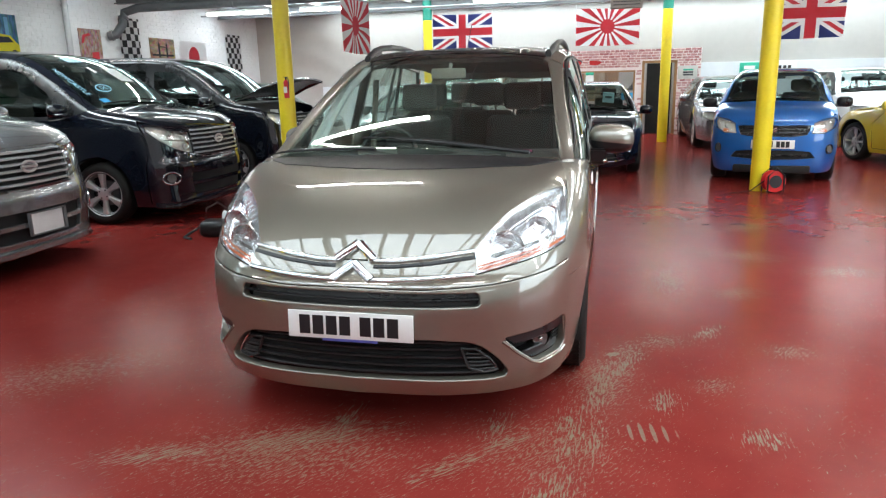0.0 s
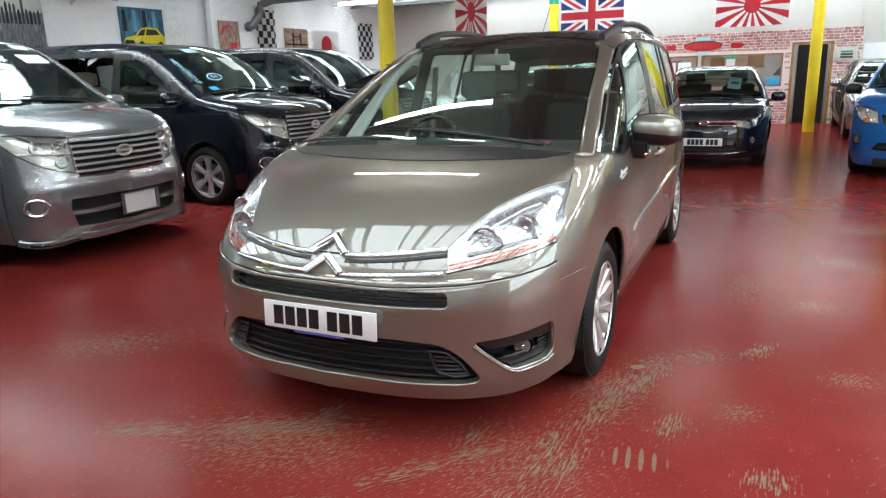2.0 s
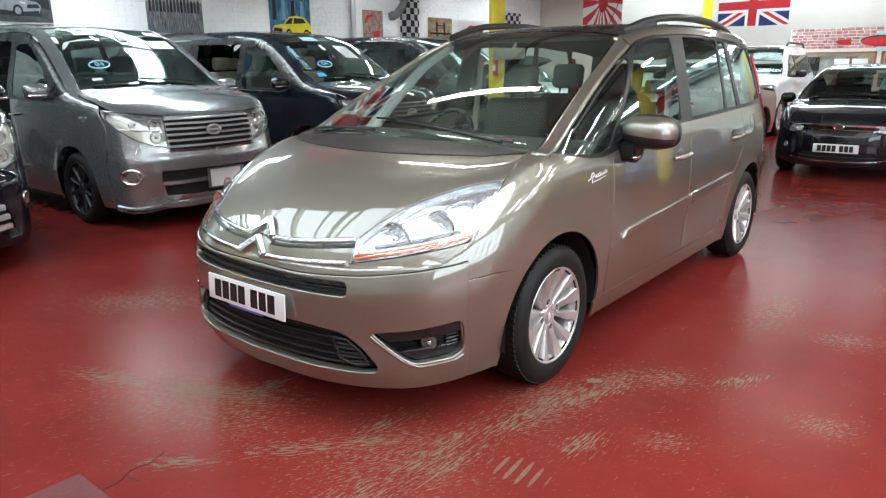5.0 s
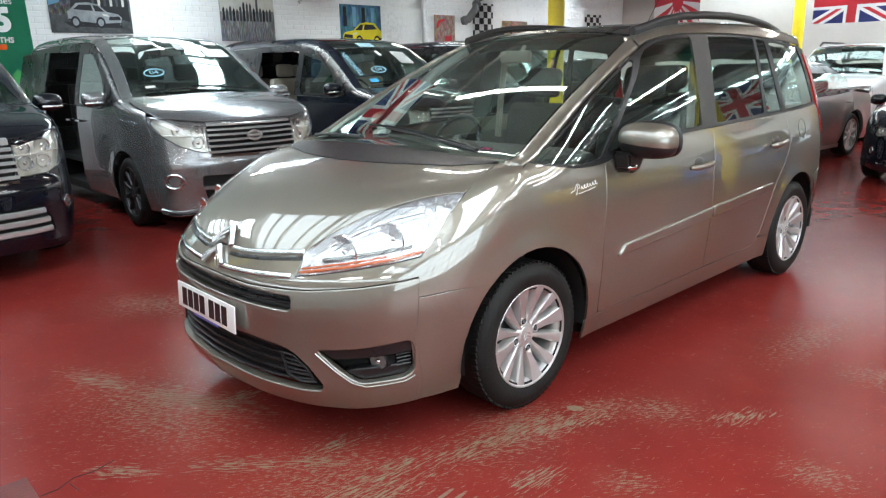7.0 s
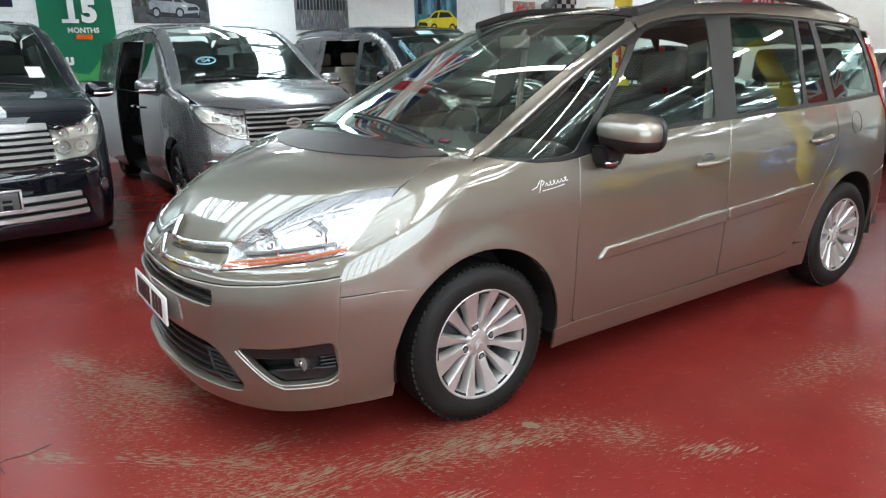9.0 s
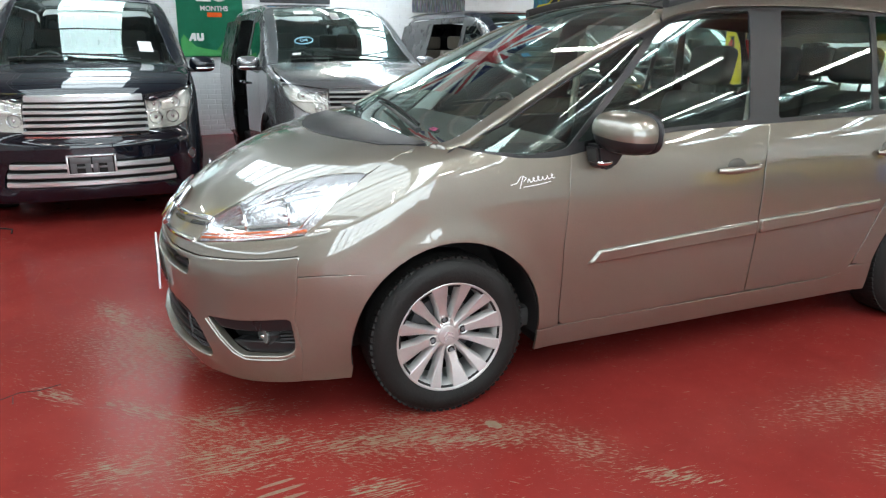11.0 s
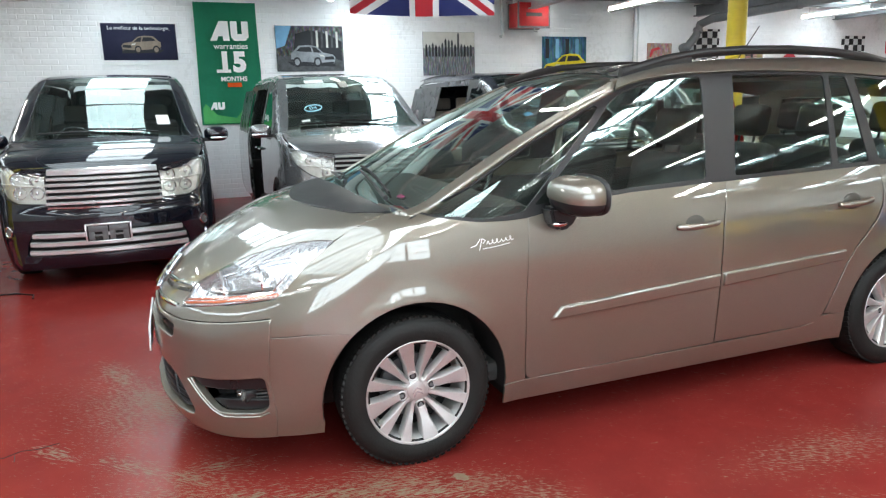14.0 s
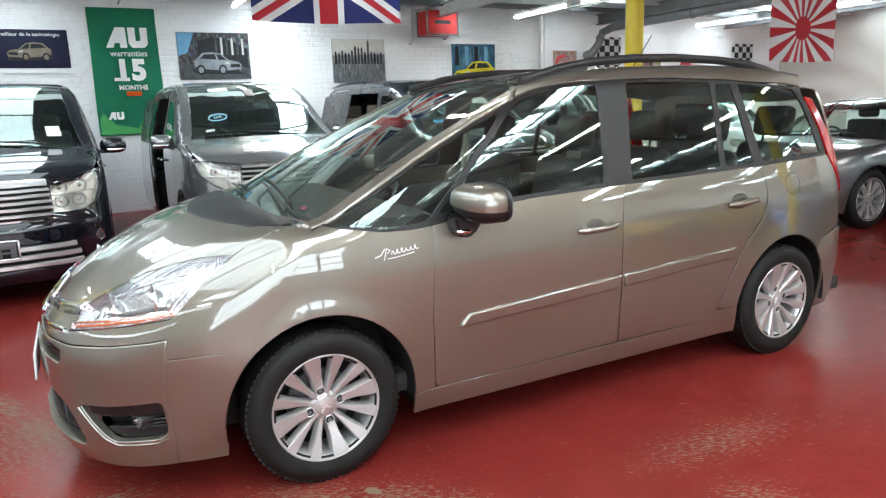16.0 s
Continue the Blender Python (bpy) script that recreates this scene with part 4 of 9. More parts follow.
panel("bonnet", S_TOP, full(hood_front + lamp_in + hood_side + insert_front), PAINT, mpv, step=0.04)
panel("cowl_cover", S_TOP, full(screen_base[::-1] + insert_front), M["plastic"], mpv, step=0.04, inset=-0.004)
panel("windscreen", S_TOP, full([(0, -0.072)] + [(0.43, -0.066), (0.70, -0.036)] + [(p[0], p[1]) for p in pillar_in] + [(0.3, 1.165), (0, 1.17)]), M["glass"], mpv, step=0.06, inset=0.003, flange=0.004, shadow=False, label="large raked glass windscreen")
panel("roof", S_TOP, full([(0, 1.18, 0), (0.3, 1.175, 0), (0.578, 1.135, 0), (0.545, 1.5, 0), (0.56, 2.2, 0), (0.55, 2.9, 0), (0.50, 3.25, 0), (0, 3.31, 0)]), M["trim_black"], mpv, step=0.07, label="dark glazed roof")
win_top = [(0.70, 1.10), (0.715, 1.25), (0.725, 1.5), (0.728, 1.9), (0.735, 2.3), (0.74, 2.6), (0.735, 2.98)]
panel("windscreen_pillar", S_TOP, [(p[0], p[1]) for p in pillar_in] + [(p[0], p[1]) for p in pillar_out[::-1]], PAINT, mpv, True, step=0.02, inset=-0.004, gap=0.024, rim_r=0.018, flange=0.03)
panel("roof_side", S_TOP, [(0.583, 1.13), (0.70, 1.035)] + win_top + [(0.60, 3.14), (0.555, 2.9), (0.565, 2.2), (0.55, 1.5)], PAINT, mpv, True, step=0.035)

# flanks
po = MPV.above(np.array([(p[0], p[1]) for p in pillar_out]))
wt = MPV.above(np.array(win_top))
glass_top = [(p[1], p[2] - 0.002) for p in np.concatenate([po, wt])]
belt = [(-0.01, 1.061), (0.09, 1.034), (0.273, 1.0), (0.40, 0.995), (0.499, 1.0), (0.62, 1.022), (0.78, 1.05), (1.0, 1.068), (1.44, 1.082), (1.54, 1.083), (2.23, 1.100), (2.535, 1.106), (2.85, 1.118), (3.14, 1.130)]
gy, gz = [q[0] for q in glass_top], [q[1] for q in glass_top]
qg = [(0.05, 1.055), (0.11, 1.038), (0.273, 1.018), (0.40, 1.015), (0.485, 1.028), (0.63, 1.165), (0.91, 1.440)] + [(y, float(np.interp(y, gy, gz)) - 0.008) for y in (0.90, 0.70, 0.56, 0.40, 0.27, 0.12)]
def win_line(*ys):
    return [(y, float(np.interp(y, gy, gz)) - 0.014) for y in ys]


fg = [(0.53, 1.046), (0.74, 1.072), (1.0, 1.088), (1.43, 1.103)] + win_line(1.472, 1.38, 1.25, 1.14, 1.04) + [(0.965, 1.452), (0.672, 1.165)]
rg = [(1.60, 1.105), (2.215, 1.121)] + win_line(2.235, 2.0, 1.8, 1.66)
sg = [(2.258, 1.123), (2.475, 1.126)] + win_line(2.388, 2.272)
dg = [(2.55, 1.130), (3.085, 1.150), (3.03, 1.30), (2.97, 1.43)] + win_line(2.90, 2.70, 2.445)
panel("window_surround", S_SIDE, belt + [(3.10, 1.29), (3.0, 1.45)] + glass_top[::-1], M["plastic"], mpv, True, holes=[qg, fg, rg, sg, dg], inset=0.002, hole_corner=0.02, label="matt black window surround and pillars")
for nm, g, mt in (("quarter_window", qg, "glass"), ("front_door_window", fg, "glass"), ("rear_door_window", rg, "glass"), ("side_window", sg, "glass"), ("rear_quarter_window", dg, "glass")):
    panel(nm, S_SIDE, g, M[mt], mpv, True, step=0.03, gap=-0.006, inset=0.007, flange=0.0, shadow=False, corner=0.02, pane=True)

fender = [(-0.292, 0.963), (-0.19, 1.02), (-0.08, 1.058), (-0.045, 1.064)] + belt[:5] + [(0.4735, 0.63), (0.4815, 0.36), (0.489, 0.29), (0.388, 0.29), (0.390, 0.32)] + arch(0, 0.32, 0.388, 3, 131) + [(-0.44, 0.624), (-0.571, 0.619), (-0.557, 0.70), (-0.529, 0.768), (-0.48, 0.81), (-0.40, 0.89)]
panel("front_wing", S_SIDE, fender, PAINT, mpv, True)
panel("bumper_end", S_SIDE, [(-0.584, 0.615), (-0.44, 0.621)] + arch(0, 0.32, 0.388, 130, 190)[:] + [(-0.385, 0.20), (-0.47, 0.197), (-0.583, 0.198), (-0.578, 0.31), (-0.598, 0.46), (-0.590, 0.55)], PAINT, mpv, True, inset=0.0015)
fdoor = belt[4:10] + [(1.505, 0.9), (1.496, 0.675), (1.498, 0.45), (1.505, 0.305), (0.60, 0.293), (0.515, 0.292), (0.494, 0.303), (0.487, 0.33), (0.484, 0.38), (0.476, 0.63)]
rdoor = belt[9:12] + [(2.549, 0.965), (2.535, 0.90), (2.498, 0.832), (2.43, 0.765), (2.365, 0.700), (2.31, 0.62), (2.271, 0.534), (2.23, 0.43), (2.195, 0.350), (2.165, 0.318), (2.06, 0.307), (1.511, 0.306), (1.504, 0.45), (1.502, 0.675), (1.511, 0.9)]
panel("front_door", S_SIDE, fdoor, PAINT, mpv, True)
panel("rear_door", S_SIDE, rdoor, PAINT, mpv, True)
panel("sill", S_SIDE, [(0.390, 0.19), (0.388, 0.285), (0.50, 0.290), (1.5, 0.298), (2.06, 0.303), (2.15, 0.316), (2.20, 0.35), (2.345, 0.35), (2.36, 0.20)], PAINT, mpv, True)
quarter = belt[11:] + [(3.155, 1.12), (3.24, 0.99), (3.29, 0.90), (3.24, 0.70), (3.07, 0.66)] + arch(2.728, 0.32, 0.388, 45, 176) + [(2.21, 0.36), (2.238, 0.43), (2.279, 0.534), (2.318, 0.618), (2.372, 0.695), (2.437, 0.759), (2.505, 0.826), (2.543, 0.897), (2.557, 0.965)]
panel("rear_wing", S_SIDE, quarter, PAINT, mpv, True)
panel("tail_lamp", S_SIDE, [(3.0, 1.465), (3.07, 1.455), (3.20, 1.25), (3.30, 1.02), (3.33, 0.91), (3.29, 0.905), (3.24, 1.0), (3.155, 1.128), (3.105, 1.29)], M["red_lens"], mpv, True, inset=-0.006, label="tall red tail lamp")
panel("rear_bumper", S_TAIL, full([(0, 3.6, 0.66), (0.4, 3.58, 0.66), (0.7, 3.45, 0.66), (0.86, 3.25, 0.688), (0.90, 3.07, 0.652), (0.908, 3.005, 0.588), (0.905, 3.075, 0.50), (0.895, 3.112, 0.36), (0.86, 3.09, 0.20), (0.7, 3.40, 0.22), (0.4, 3.53, 0.23), (0, 3.57, 0.23)]), PAINT, mpv, step=0.06)
panel("tailgate", S_TAIL, full([(0, 3.33, 1.54), (0.45, 3.30, 1.52), (0.62, 3.2, 1.46), (0.74, 3.35, 1.0), (0.78, 3.36, 0.9), (0.74, 3.42, 0.67), (0, 3.58, 0.67)]), PAINT, mpv, step=0.07,
      holes=[full([(0, 3.4, 1.46), (0.42, 3.36, 1.44), (0.52, 3.3, 1.40), (0.60, 3.4, 1.10), (0.3, 3.5, 1.08), (0, 3.52, 1.08)])])
panel("tailgate_window", S_TAIL, full([(0, 3.4, 1.46), (0.42, 3.36, 1.44), (0.52, 3.3, 1.40), (0.60, 3.4, 1.10), (0.3, 3.5, 1.08), (0, 3.52, 1.08)]), M["glass"], mpv, step=0.08, gap=-0.006, inset=0.006, flange=0.0, shadow=False)

# nose
bump_top = [(0, -0.975, 0.648), (0.29, -0.958, 0.642), (0.552, -0.871, 0.652), (0.716, -0.737, 0.668), (0.80, -0.61, 0.682), (0.825, -0.558, 0.690)]
slot = full([(0, -0.978, 0.634), (0.25, -0.965, 0.632), (0.49, -0.90, 0.628), (0.503, -0.90, 0.615), (0.503, -0.905, 0.582), (0.49, -0.91, 0.574), (0.25, -0.975, 0.578), (0, -0.992, 0.580)])
low_gr = full([(0, -0.985, 0.450), (0.314, -0.967, 0.447), (0.46, -0.92, 0.432), (0.51, -0.905, 0.41), (0.56, -0.88, 0.365), (0.61, -0.855, 0.295), (0.60, -0.858, 0.272), (0.56, -0.88, 0.268), (0.22, -0.983, 0.279), (0, -0.992, 0.283)])
fog = [(0.588, -0.863, 0.433), (0.70, -0.76, 0.443), (0.816, -0.605, 0.460), (0.822, -0.59, 0.43), (0.820, -0.588, 0.335), (0.80, -0.62, 0.312), (0.716, -0.761, 0.305), (0.69, -0.787, 0.325), (0.64, -0.83, 0.375)]
panel("front_bumper", S_NOSE, full(bump_top + [(0.829, -0.568, 0.62), (0.829, -0.573, 0.55), (0.824, -0.585, 0.46), (0.825, -0.562, 0.316), (0.80, -0.565, 0.20), (0.60, -0.82, 0.195), (0.3, -0.94, 0.20), (0, -0.965, 0.204)]), PAINT, mpv,
      holes=[slot, low_gr, fog, mirror_x(fog)], flange=0.035, hole_corner=0.02, inset=-0.006, gap=0.0045, rim_r=0.006)
panel("nose_panel", S_NOSE, full([(p[0], p[1], p[2] - 0.004) for p in hood_front] + [(0.478, -0.83, 0.74), (0.486, -0.868, 0.692), (0.56, -0.83, 0.706), (0.65, -0.755, 0.721), (0.75, -0.645, 0.742), (0.822, -0.522, 0.764), (0.826, -0.548, 0.70)] + [(p[0], p[1], p[2] + 0.004) for p in bump_top[::-1]]), PAINT, mpv)
panel("upper_grille", S_NOSE, slot, M["trim_black"], mpv, inset=0.035, gap=-0.01, flange=0)
panel("lower_grille", S_NOSE, low_gr, M["dark"], mpv, inset=0.05, gap=-0.01, flange=0)
for sgn in (1, -1):
    fo = fog if sgn == 1 else mirror_x(fog)
    panel("fog_lamp_recess", S_NOSE, fo, M["dark"], mpv, inset=0.085, gap=-0.02, flange=0)
    visor = [(sgn * x, y, z) for x, y, z in ((0.600, -0.855, 0.431), (0.70, -0.76, 0.442), (0.816, -0.605, 0.459), (0.821, -0.595, 0.412), (0.70, -0.765, 0.402), (0.640, -0.83, 0.398))]
    panel("fog_lamp_visor", S_NOSE, visor, M["trim_black"], mpv, inset=0.007, gap=0.003, rim_r=0.007, flange=0.06, label="gloss black blade above the fog lamp")
    ledge = [(sgn * x, y, z) for x, y, z in ((0.672, -0.80, 0.345), (0.74, -0.72, 0.350), (0.815, -0.60, 0.352), (0.818, -0.59, 0.318), (0.80, -0.62, 0.316), (0.720, -0.757, 0.310))]
    panel("fog_lamp_ledge", S_NOSE, ledge, M["trim_black"], mpv, inset=0.030, gap=0.002, rim_r=0.008, flange=0.05)
    c = S_NOSE.lift(S_NOSE.flat(np.array([(sgn * 0.752, -0.69, 0.374)])))[0]
    nrm = Vector((sgn * 0.40, -1, 0.0)).normalized()
    c = Vector(c) - Vector(MPV.normal(c[None])[0]) * 0.052
    bm = bmesh.new()
    cyl(bm, c - nrm * 0.02, c + nrm * 0.018, 0.036, 0.032, seg=28)
    fl = part("fog_lamp", bm, M["fog_bowl"], mpv, "round clear fog lamp")
    bm = bmesh.new()
    bmesh.ops.create_uvsphere(bm, u_segments=12, v_segments=8, radius=0.010, matrix=Matrix.Translation(c + nrm * 0.016))
    part("bulb", bm, M["chrome"], fl)
    bm = bmesh.new()
    cyl(bm, c - nrm * 0.03, c + nrm * 0.012, 0.048, 0.041, seg=28, caps=False)
    part("fog_lamp_bezel", bm, M["plastic"], fl)
    for k in range(4):
        a = S_NOSE.lift(S_NOSE.flat(np.array([(sgn * 0.785, -0.65, 0.352 + 0.014 * k), (sgn * 0.814, -0.605, 0.354 + 0.014 * k)])))
        bm = bmesh.new()
        tube(bm, [Vector(p) - Vector((sgn * 0.022, -0.022, 0)) for p in a], 0.004, 6)
        part("fog_lamp_vent", bm, M["trim_black"], mpv)


def on_nose(pts, lift=0.0):
    p = S_NOSE.lift(S_NOSE.flat(dense(np.array(pts, float), 0.03, False)))
    return [Vector(v) for v in p + MPV.normal(p) * lift]


def ribbon(bm, line, h, d):
    """A flat bar along a line on the nose, standing on edge."""
    rings = []
    for i, p in enumerate(line):
        a, b = line[max(i - 1, 0)], line[min(i + 1, len(line) - 1)]
        t = (b - a).normalized()
        n = Vector(MPV.normal(np.array([tuple(p)]))[0])
        u = n.cross(t).normalized()
        if u.z < 0:
            u = -u
        rings.append([bm.verts.new(q) for q in (p - u * h / 2 - n * 0.004, p - u * h / 2 + n * d * 0.6, p - u * h * 0.2 + n * d, p + u * h * 0.2 + n * d, p + u * h / 2 + n * d * 0.6, p + u * h / 2 - n * 0.004)])
    for p, q in zip(rings, rings[1:]):
        for k in range(6):
            bm.faces.new((p[k], p[(k + 1) % 6], q[(k + 1) % 6], q[k]))
    bm.faces.new(rings[0])
    bm.faces.new(rings[-1][::-1])


# bright lip under each fog lamp opening
for sgn in (1, -1):
    bm = bmesh.new()
    ribbon(bm, on_nose([(sgn * x, y, z - 0.006) for x, y, z in ((0.585, -0.865, 0.425), (0.64, -0.83, 0.368), (0.69, -0.787, 0.318), (0.725, -0.752, 0.297), (0.80, -0.62, 0.304), (0.818, -0.59, 0.318))], 0.002), 0.010, 0.009)
    part("fog_lamp_lip", bm, PAINT, mpv, "bright lip below the fog lamp")

# bars across the openings
for z in (0.606,):
    bm = bmesh.new()
    ribbon(bm, on_nose([(-0.50, -0.9, z - 0.003), (-0.25, -0.97, z), (0, -0.98, z), (0.25, -0.97, z), (0.50, -0.9, z - 0.003)], -0.018), 0.012, 0.012)
    part("grille_bar", bm, M["trim_black"], mpv)
for z, xe in ((0.305, 0.57), (0.338, 0.555), (0.371, 0.53), (0.404, 0.50), (0.432, 0.44)):
    bm = bmesh.new()
    ribbon(bm, on_nose([(-xe, -0.87, z - 0.006), (-0.3, -0.96, z - 0.002), (0, -0.985, z), (0.3, -0.96, z - 0.002), (xe, -0.87, z - 0.006)], -0.03), 0.011, 0.012)
    part("grille_bar", bm, M["plastic"], mpv)
for sgn in (1, -1):
    o = [(sgn * x, y, z) for x, y, z in [(0.43, -0.93, 0.40), (0.49, -0.91, 0.395), (0.54, -0.88, 0.35), (0.575, -0.87, 0.30), (0.52, -0.89, 0.296), (0.46, -0.92, 0.32)]]
    bm = bmesh.new()
    tube(bm, on_nose(o + [o[0]], -0.016), 0.006, 6)
    part("grille_ring", bm, M["plastic"], mpv)
    bm = bmesh.new()
    for k in range(5):
        z = 0.312 + 0.017 * k
        x0, x1 = 0.465 - 0.005 * k, 0.567 - 0.013 * k
        tube(bm, on_nose([(sgn * x0, -0.91, z), (sgn * x1, -0.87, z - 0.004)], -0.018), 0.004, 6)
    part("grille_louvre", bm, M["plastic"], mpv)

# chrome strips that rise into a double chevron
up = [(0.463, -0.80, 0.768), (0.30, -0.865, 0.752), (0.16, -0.895, 0.742), (0.078, -0.90, 0.741), (0.0, -0.85, 0.796)]
lo = [(0.478, -0.875, 0.693), (0.30, -0.93, 0.683), (0.16, -0.95, 0.677), (0.078, -0.954, 0.676), (0.0, -0.915, 0.730)]
for nm, ln, h in (("chrome_strip", up, 0.024), ("chrome_strip", lo, 0.024)):
    for sgn in (1, -1):
        bm = bmesh.new()
        ribbon(bm, on_nose([(sgn * x, y, z) for x, y, z in ln[:4]], 0.004), h * 0.75, 0.009)
        part(nm, bm, M["chrome"], mpv)
        bm = bmesh.new()
        ribbon(bm, on_nose([(sgn * x, y, z) for x, y, z in ln[3:]], 0.006), h * 1.45, 0.016)
        part("chevron_arm", bm, M["chrome"], mpv, "raised chrome chevron arm")

for sgn in (1, -1):
    bm = bmesh.new()
    ribbon(bm, on_nose([(sgn * x, y - 0.004, z - 0.021) for x, y, z in up[:4]], -0.002), 0.018, 0.004)
    part("grille_gap", bm, M["trim_black"], mpv, "dark slit below the upper chrome strip")

c = np.array([(0, -0.99, 0.502)])
c = S_NOSE.lift(S_NOSE.flat(c))[0]
plate(mpv, pose(0.002, c[1] - 0.014, 0.503, -3, 0, 0))
bm = bmesh.new()
box(bm, -0.115, c[1] - 0.019, 0.437, 0.115, c[1] - 0.013, 0.452, 0.001)
part("dealer_strip", bm, simple("dealer_strip", (0.10, 0.12, 0.45), 0.4), mpv, "narrow blue dealer strip below the plate")

# headlamps
lamp = [(0.486, -0.87, 0.697)] + lamp_in + [(0.815, -0.40, 0.89), (0.82, -0.48, 0.815), (0.822, -0.520, 0.770), (0.75, -0.645, 0.747), (0.65, -0.755, 0.726), (0.56, -0.83, 0.711)]
M["lamp_bowl"] = simple("bright_lamp_bowl", (0.74, 0.76, 0.78), 0.16, 0.85, 0.10, 30, 1.0, 20)
for sgn in (1, -1):
    lp = lamp if sgn == 1 else mirror_x(lamp)
    hl = panel("headlamp", S_NOSE, lp, M["lamp_bowl"], mpv, inset=0.030, gap=0.0, flange=-0.028, label="large swept clear headlamp with amber strip")[0]
    panel("lens", S_NOSE, lp, M["lens"], hl, inset=0.0005, gap=0.003, flange=0.004, shadow=False)

    def spot(x, y, z, d):
        q = S_NOSE.lift(S_NOSE.flat(np.array([(sgn * x, y, z)])))[0]
        n = Vector(MPV.normal(q[None])[0])
        return Vector(q) - n * d, n
    ahead = Vector((sgn * 0.12, -1, 0.0)).normalized()
    for (x, y, z, r) in ((0.60, -0.73, 0.80, 0.066), (0.71, -0.58, 0.84, 0.058)):
        q, n = spot(x, y, z, 0.040)
        bm = bmesh.new()
        rings = []
        ax = ahead
        u = ax.cross(Vector((0, 0, 1))).normalized()
        v = u.cross(ax)
        for k in range(7):
            t = k / 6
            rr, dd = r * (0.25 + 0.75 * t ** 0.7), -0.03 + 0.045 * t
            rings.append([bm.verts.new(q + ax * dd + (u * math.cos(a) + v * math.sin(a)) * rr) for a in [2 * math.pi * i / 28 for i in range(28)]])
        for a, b in zip(rings, rings[1:]):
            for i in range(28):
                bm.faces.new((a[i], a[(i + 1) % 28], b[(i + 1) % 28], b[i]))
        bm.faces.new(rings[0])
        part("reflector", bm, M["reflector"], hl)
        bm = bmesh.new()
        bmesh.ops.create_uvsphere(bm, u_segments=16, v_segments=10, radius=0.016, matrix=Matrix.Translation(q + ax * 0.004))
        part("bulb", bm, M["chrome"], hl)
        bm = bmesh.new()
        cc = q + ax * 0.016
        tube(bm, [cc + (u * math.cos(a) + v * math.sin(a)) * (r + 0.003) for a in [2 * math.pi * i / 28 for i in range(28)]], 0.004, 6, True)
        part("reflector_ring", bm, M["chrome"], hl)
    strip = [(0.50, -0.868, 0.703), (0.56, -0.826, 0.714), (0.65, -0.752, 0.729), (0.75, -0.642, 0.750), (0.815, -0.525, 0.772)]
    bm = bmesh.new()
    ribbon(bm, on_nose([(sgn * x, y, z + 0.010) for x, y, z in strip], -0.006), 0.010, 0.004)
    part("indicator_strip", bm, M["amber"], hl, "amber indicator strip")
    bm = bmesh.new()
    ribbon(bm, on_nose([(sgn * x, y, z + 0.026) for x, y, z in strip[:4]], -0.012), 0.007, 0.003)
    part("indicator_strip", bm, M["amber"], hl, "amber indicator strip")
    bm = bmesh.new()
    for k in range(9):
        t = k / 8
        a = on_nose([(sgn * (0.56 + 0.19 * t), -0.62 + 0.27 * t, 0.875 + 0.083 * t), (sgn * (0.575 + 0.19 * t), -0.64 + 0.27 * t, 0.850 + 0.083 * t)], -0.012)
        tube(bm, [v - Vector((0, 0, 0.012)) for v in a], 0.0035, 6)
    part("reflector_ribs", bm, M["lamp_bowl"], hl)
    bm = bmesh.new()
    ribbon(bm, on_nose([(sgn * x, y, z) for x, y, z in ((0.535, -0.745, 0.800), (0.60, -0.64, 0.850), (0.675, -0.53, 0.892), (0.735, -0.455, 0.912), (0.768, -0.445, 0.895), (0.778, -0.49, 0.835), (0.785, -0.545, 0.785))], -0.016), 0.007, 0.006)
    part("lamp_divider", bm, M["chrome"], hl, "bright line between the lamp chambers")
    bm = bmesh.new()
    ribbon(bm, on_nose([(sgn * x, y, z) for x, y, z in ((0.545, -0.80, 0.765), (0.60, -0.755, 0.772), (0.68, -0.665, 0.785), (0.765, -0.535, 0.800))], -0.022), 0.012, 0.004)
    part("lamp_bezel", bm, M["fog_bowl"], hl, "grey shelf below the reflectors")

# wheels, arches and underside
wheel(mpv, 0.892, 0.0, r=0.320, rim_r=0.216, fluted=True)
wheel(mpv, 0.892, 2.728, r=0.320, rim_r=0.216, fluted=True)
wheel(mpv, -0.892, 0.0, r=0.320, rim_r=0.216, fluted=True, side=-1)
wheel(mpv, -0.892, 2.728, r=0.320, rim_r=0.216, fluted=True, side=-1)
for ya in (0.0, 2.728):
    for sgn in (1, -1):
        bm = bmesh.new()
        a = [(ya + 0.392 * math.cos(t), 0.32 + 0.392 * math.sin(t)) for t in [radians(-8 + 196 * i / 22) for i in range(23)]]
        o = [bm.verts.new((sgn * 0.880, p[0], p[1])) for p in a]
        i_ = [bm.verts.new((sgn * 0.58, p[0], p[1])) for p in a]
        for k in range(22):
            bm.faces.new((o[k], o[k + 1], i_[k + 1], i_[k]))
        bm.faces.new(i_)
        part("arch_liner", bm, M["dark"], mpv)
bm = bmesh.new()
box(bm, -0.56, -0.80, 0.19, 0.56, 3.45, 0.26, 0.02)
box(bm, -0.82, 0.42, 0.19, 0.82, 2.30, 0.27, 0.02)
box(bm, -0.56, -0.74, 0.26, 0.56, -0.06, 0.62, 0.03)
part("underside", bm, M["dark"], mpv)

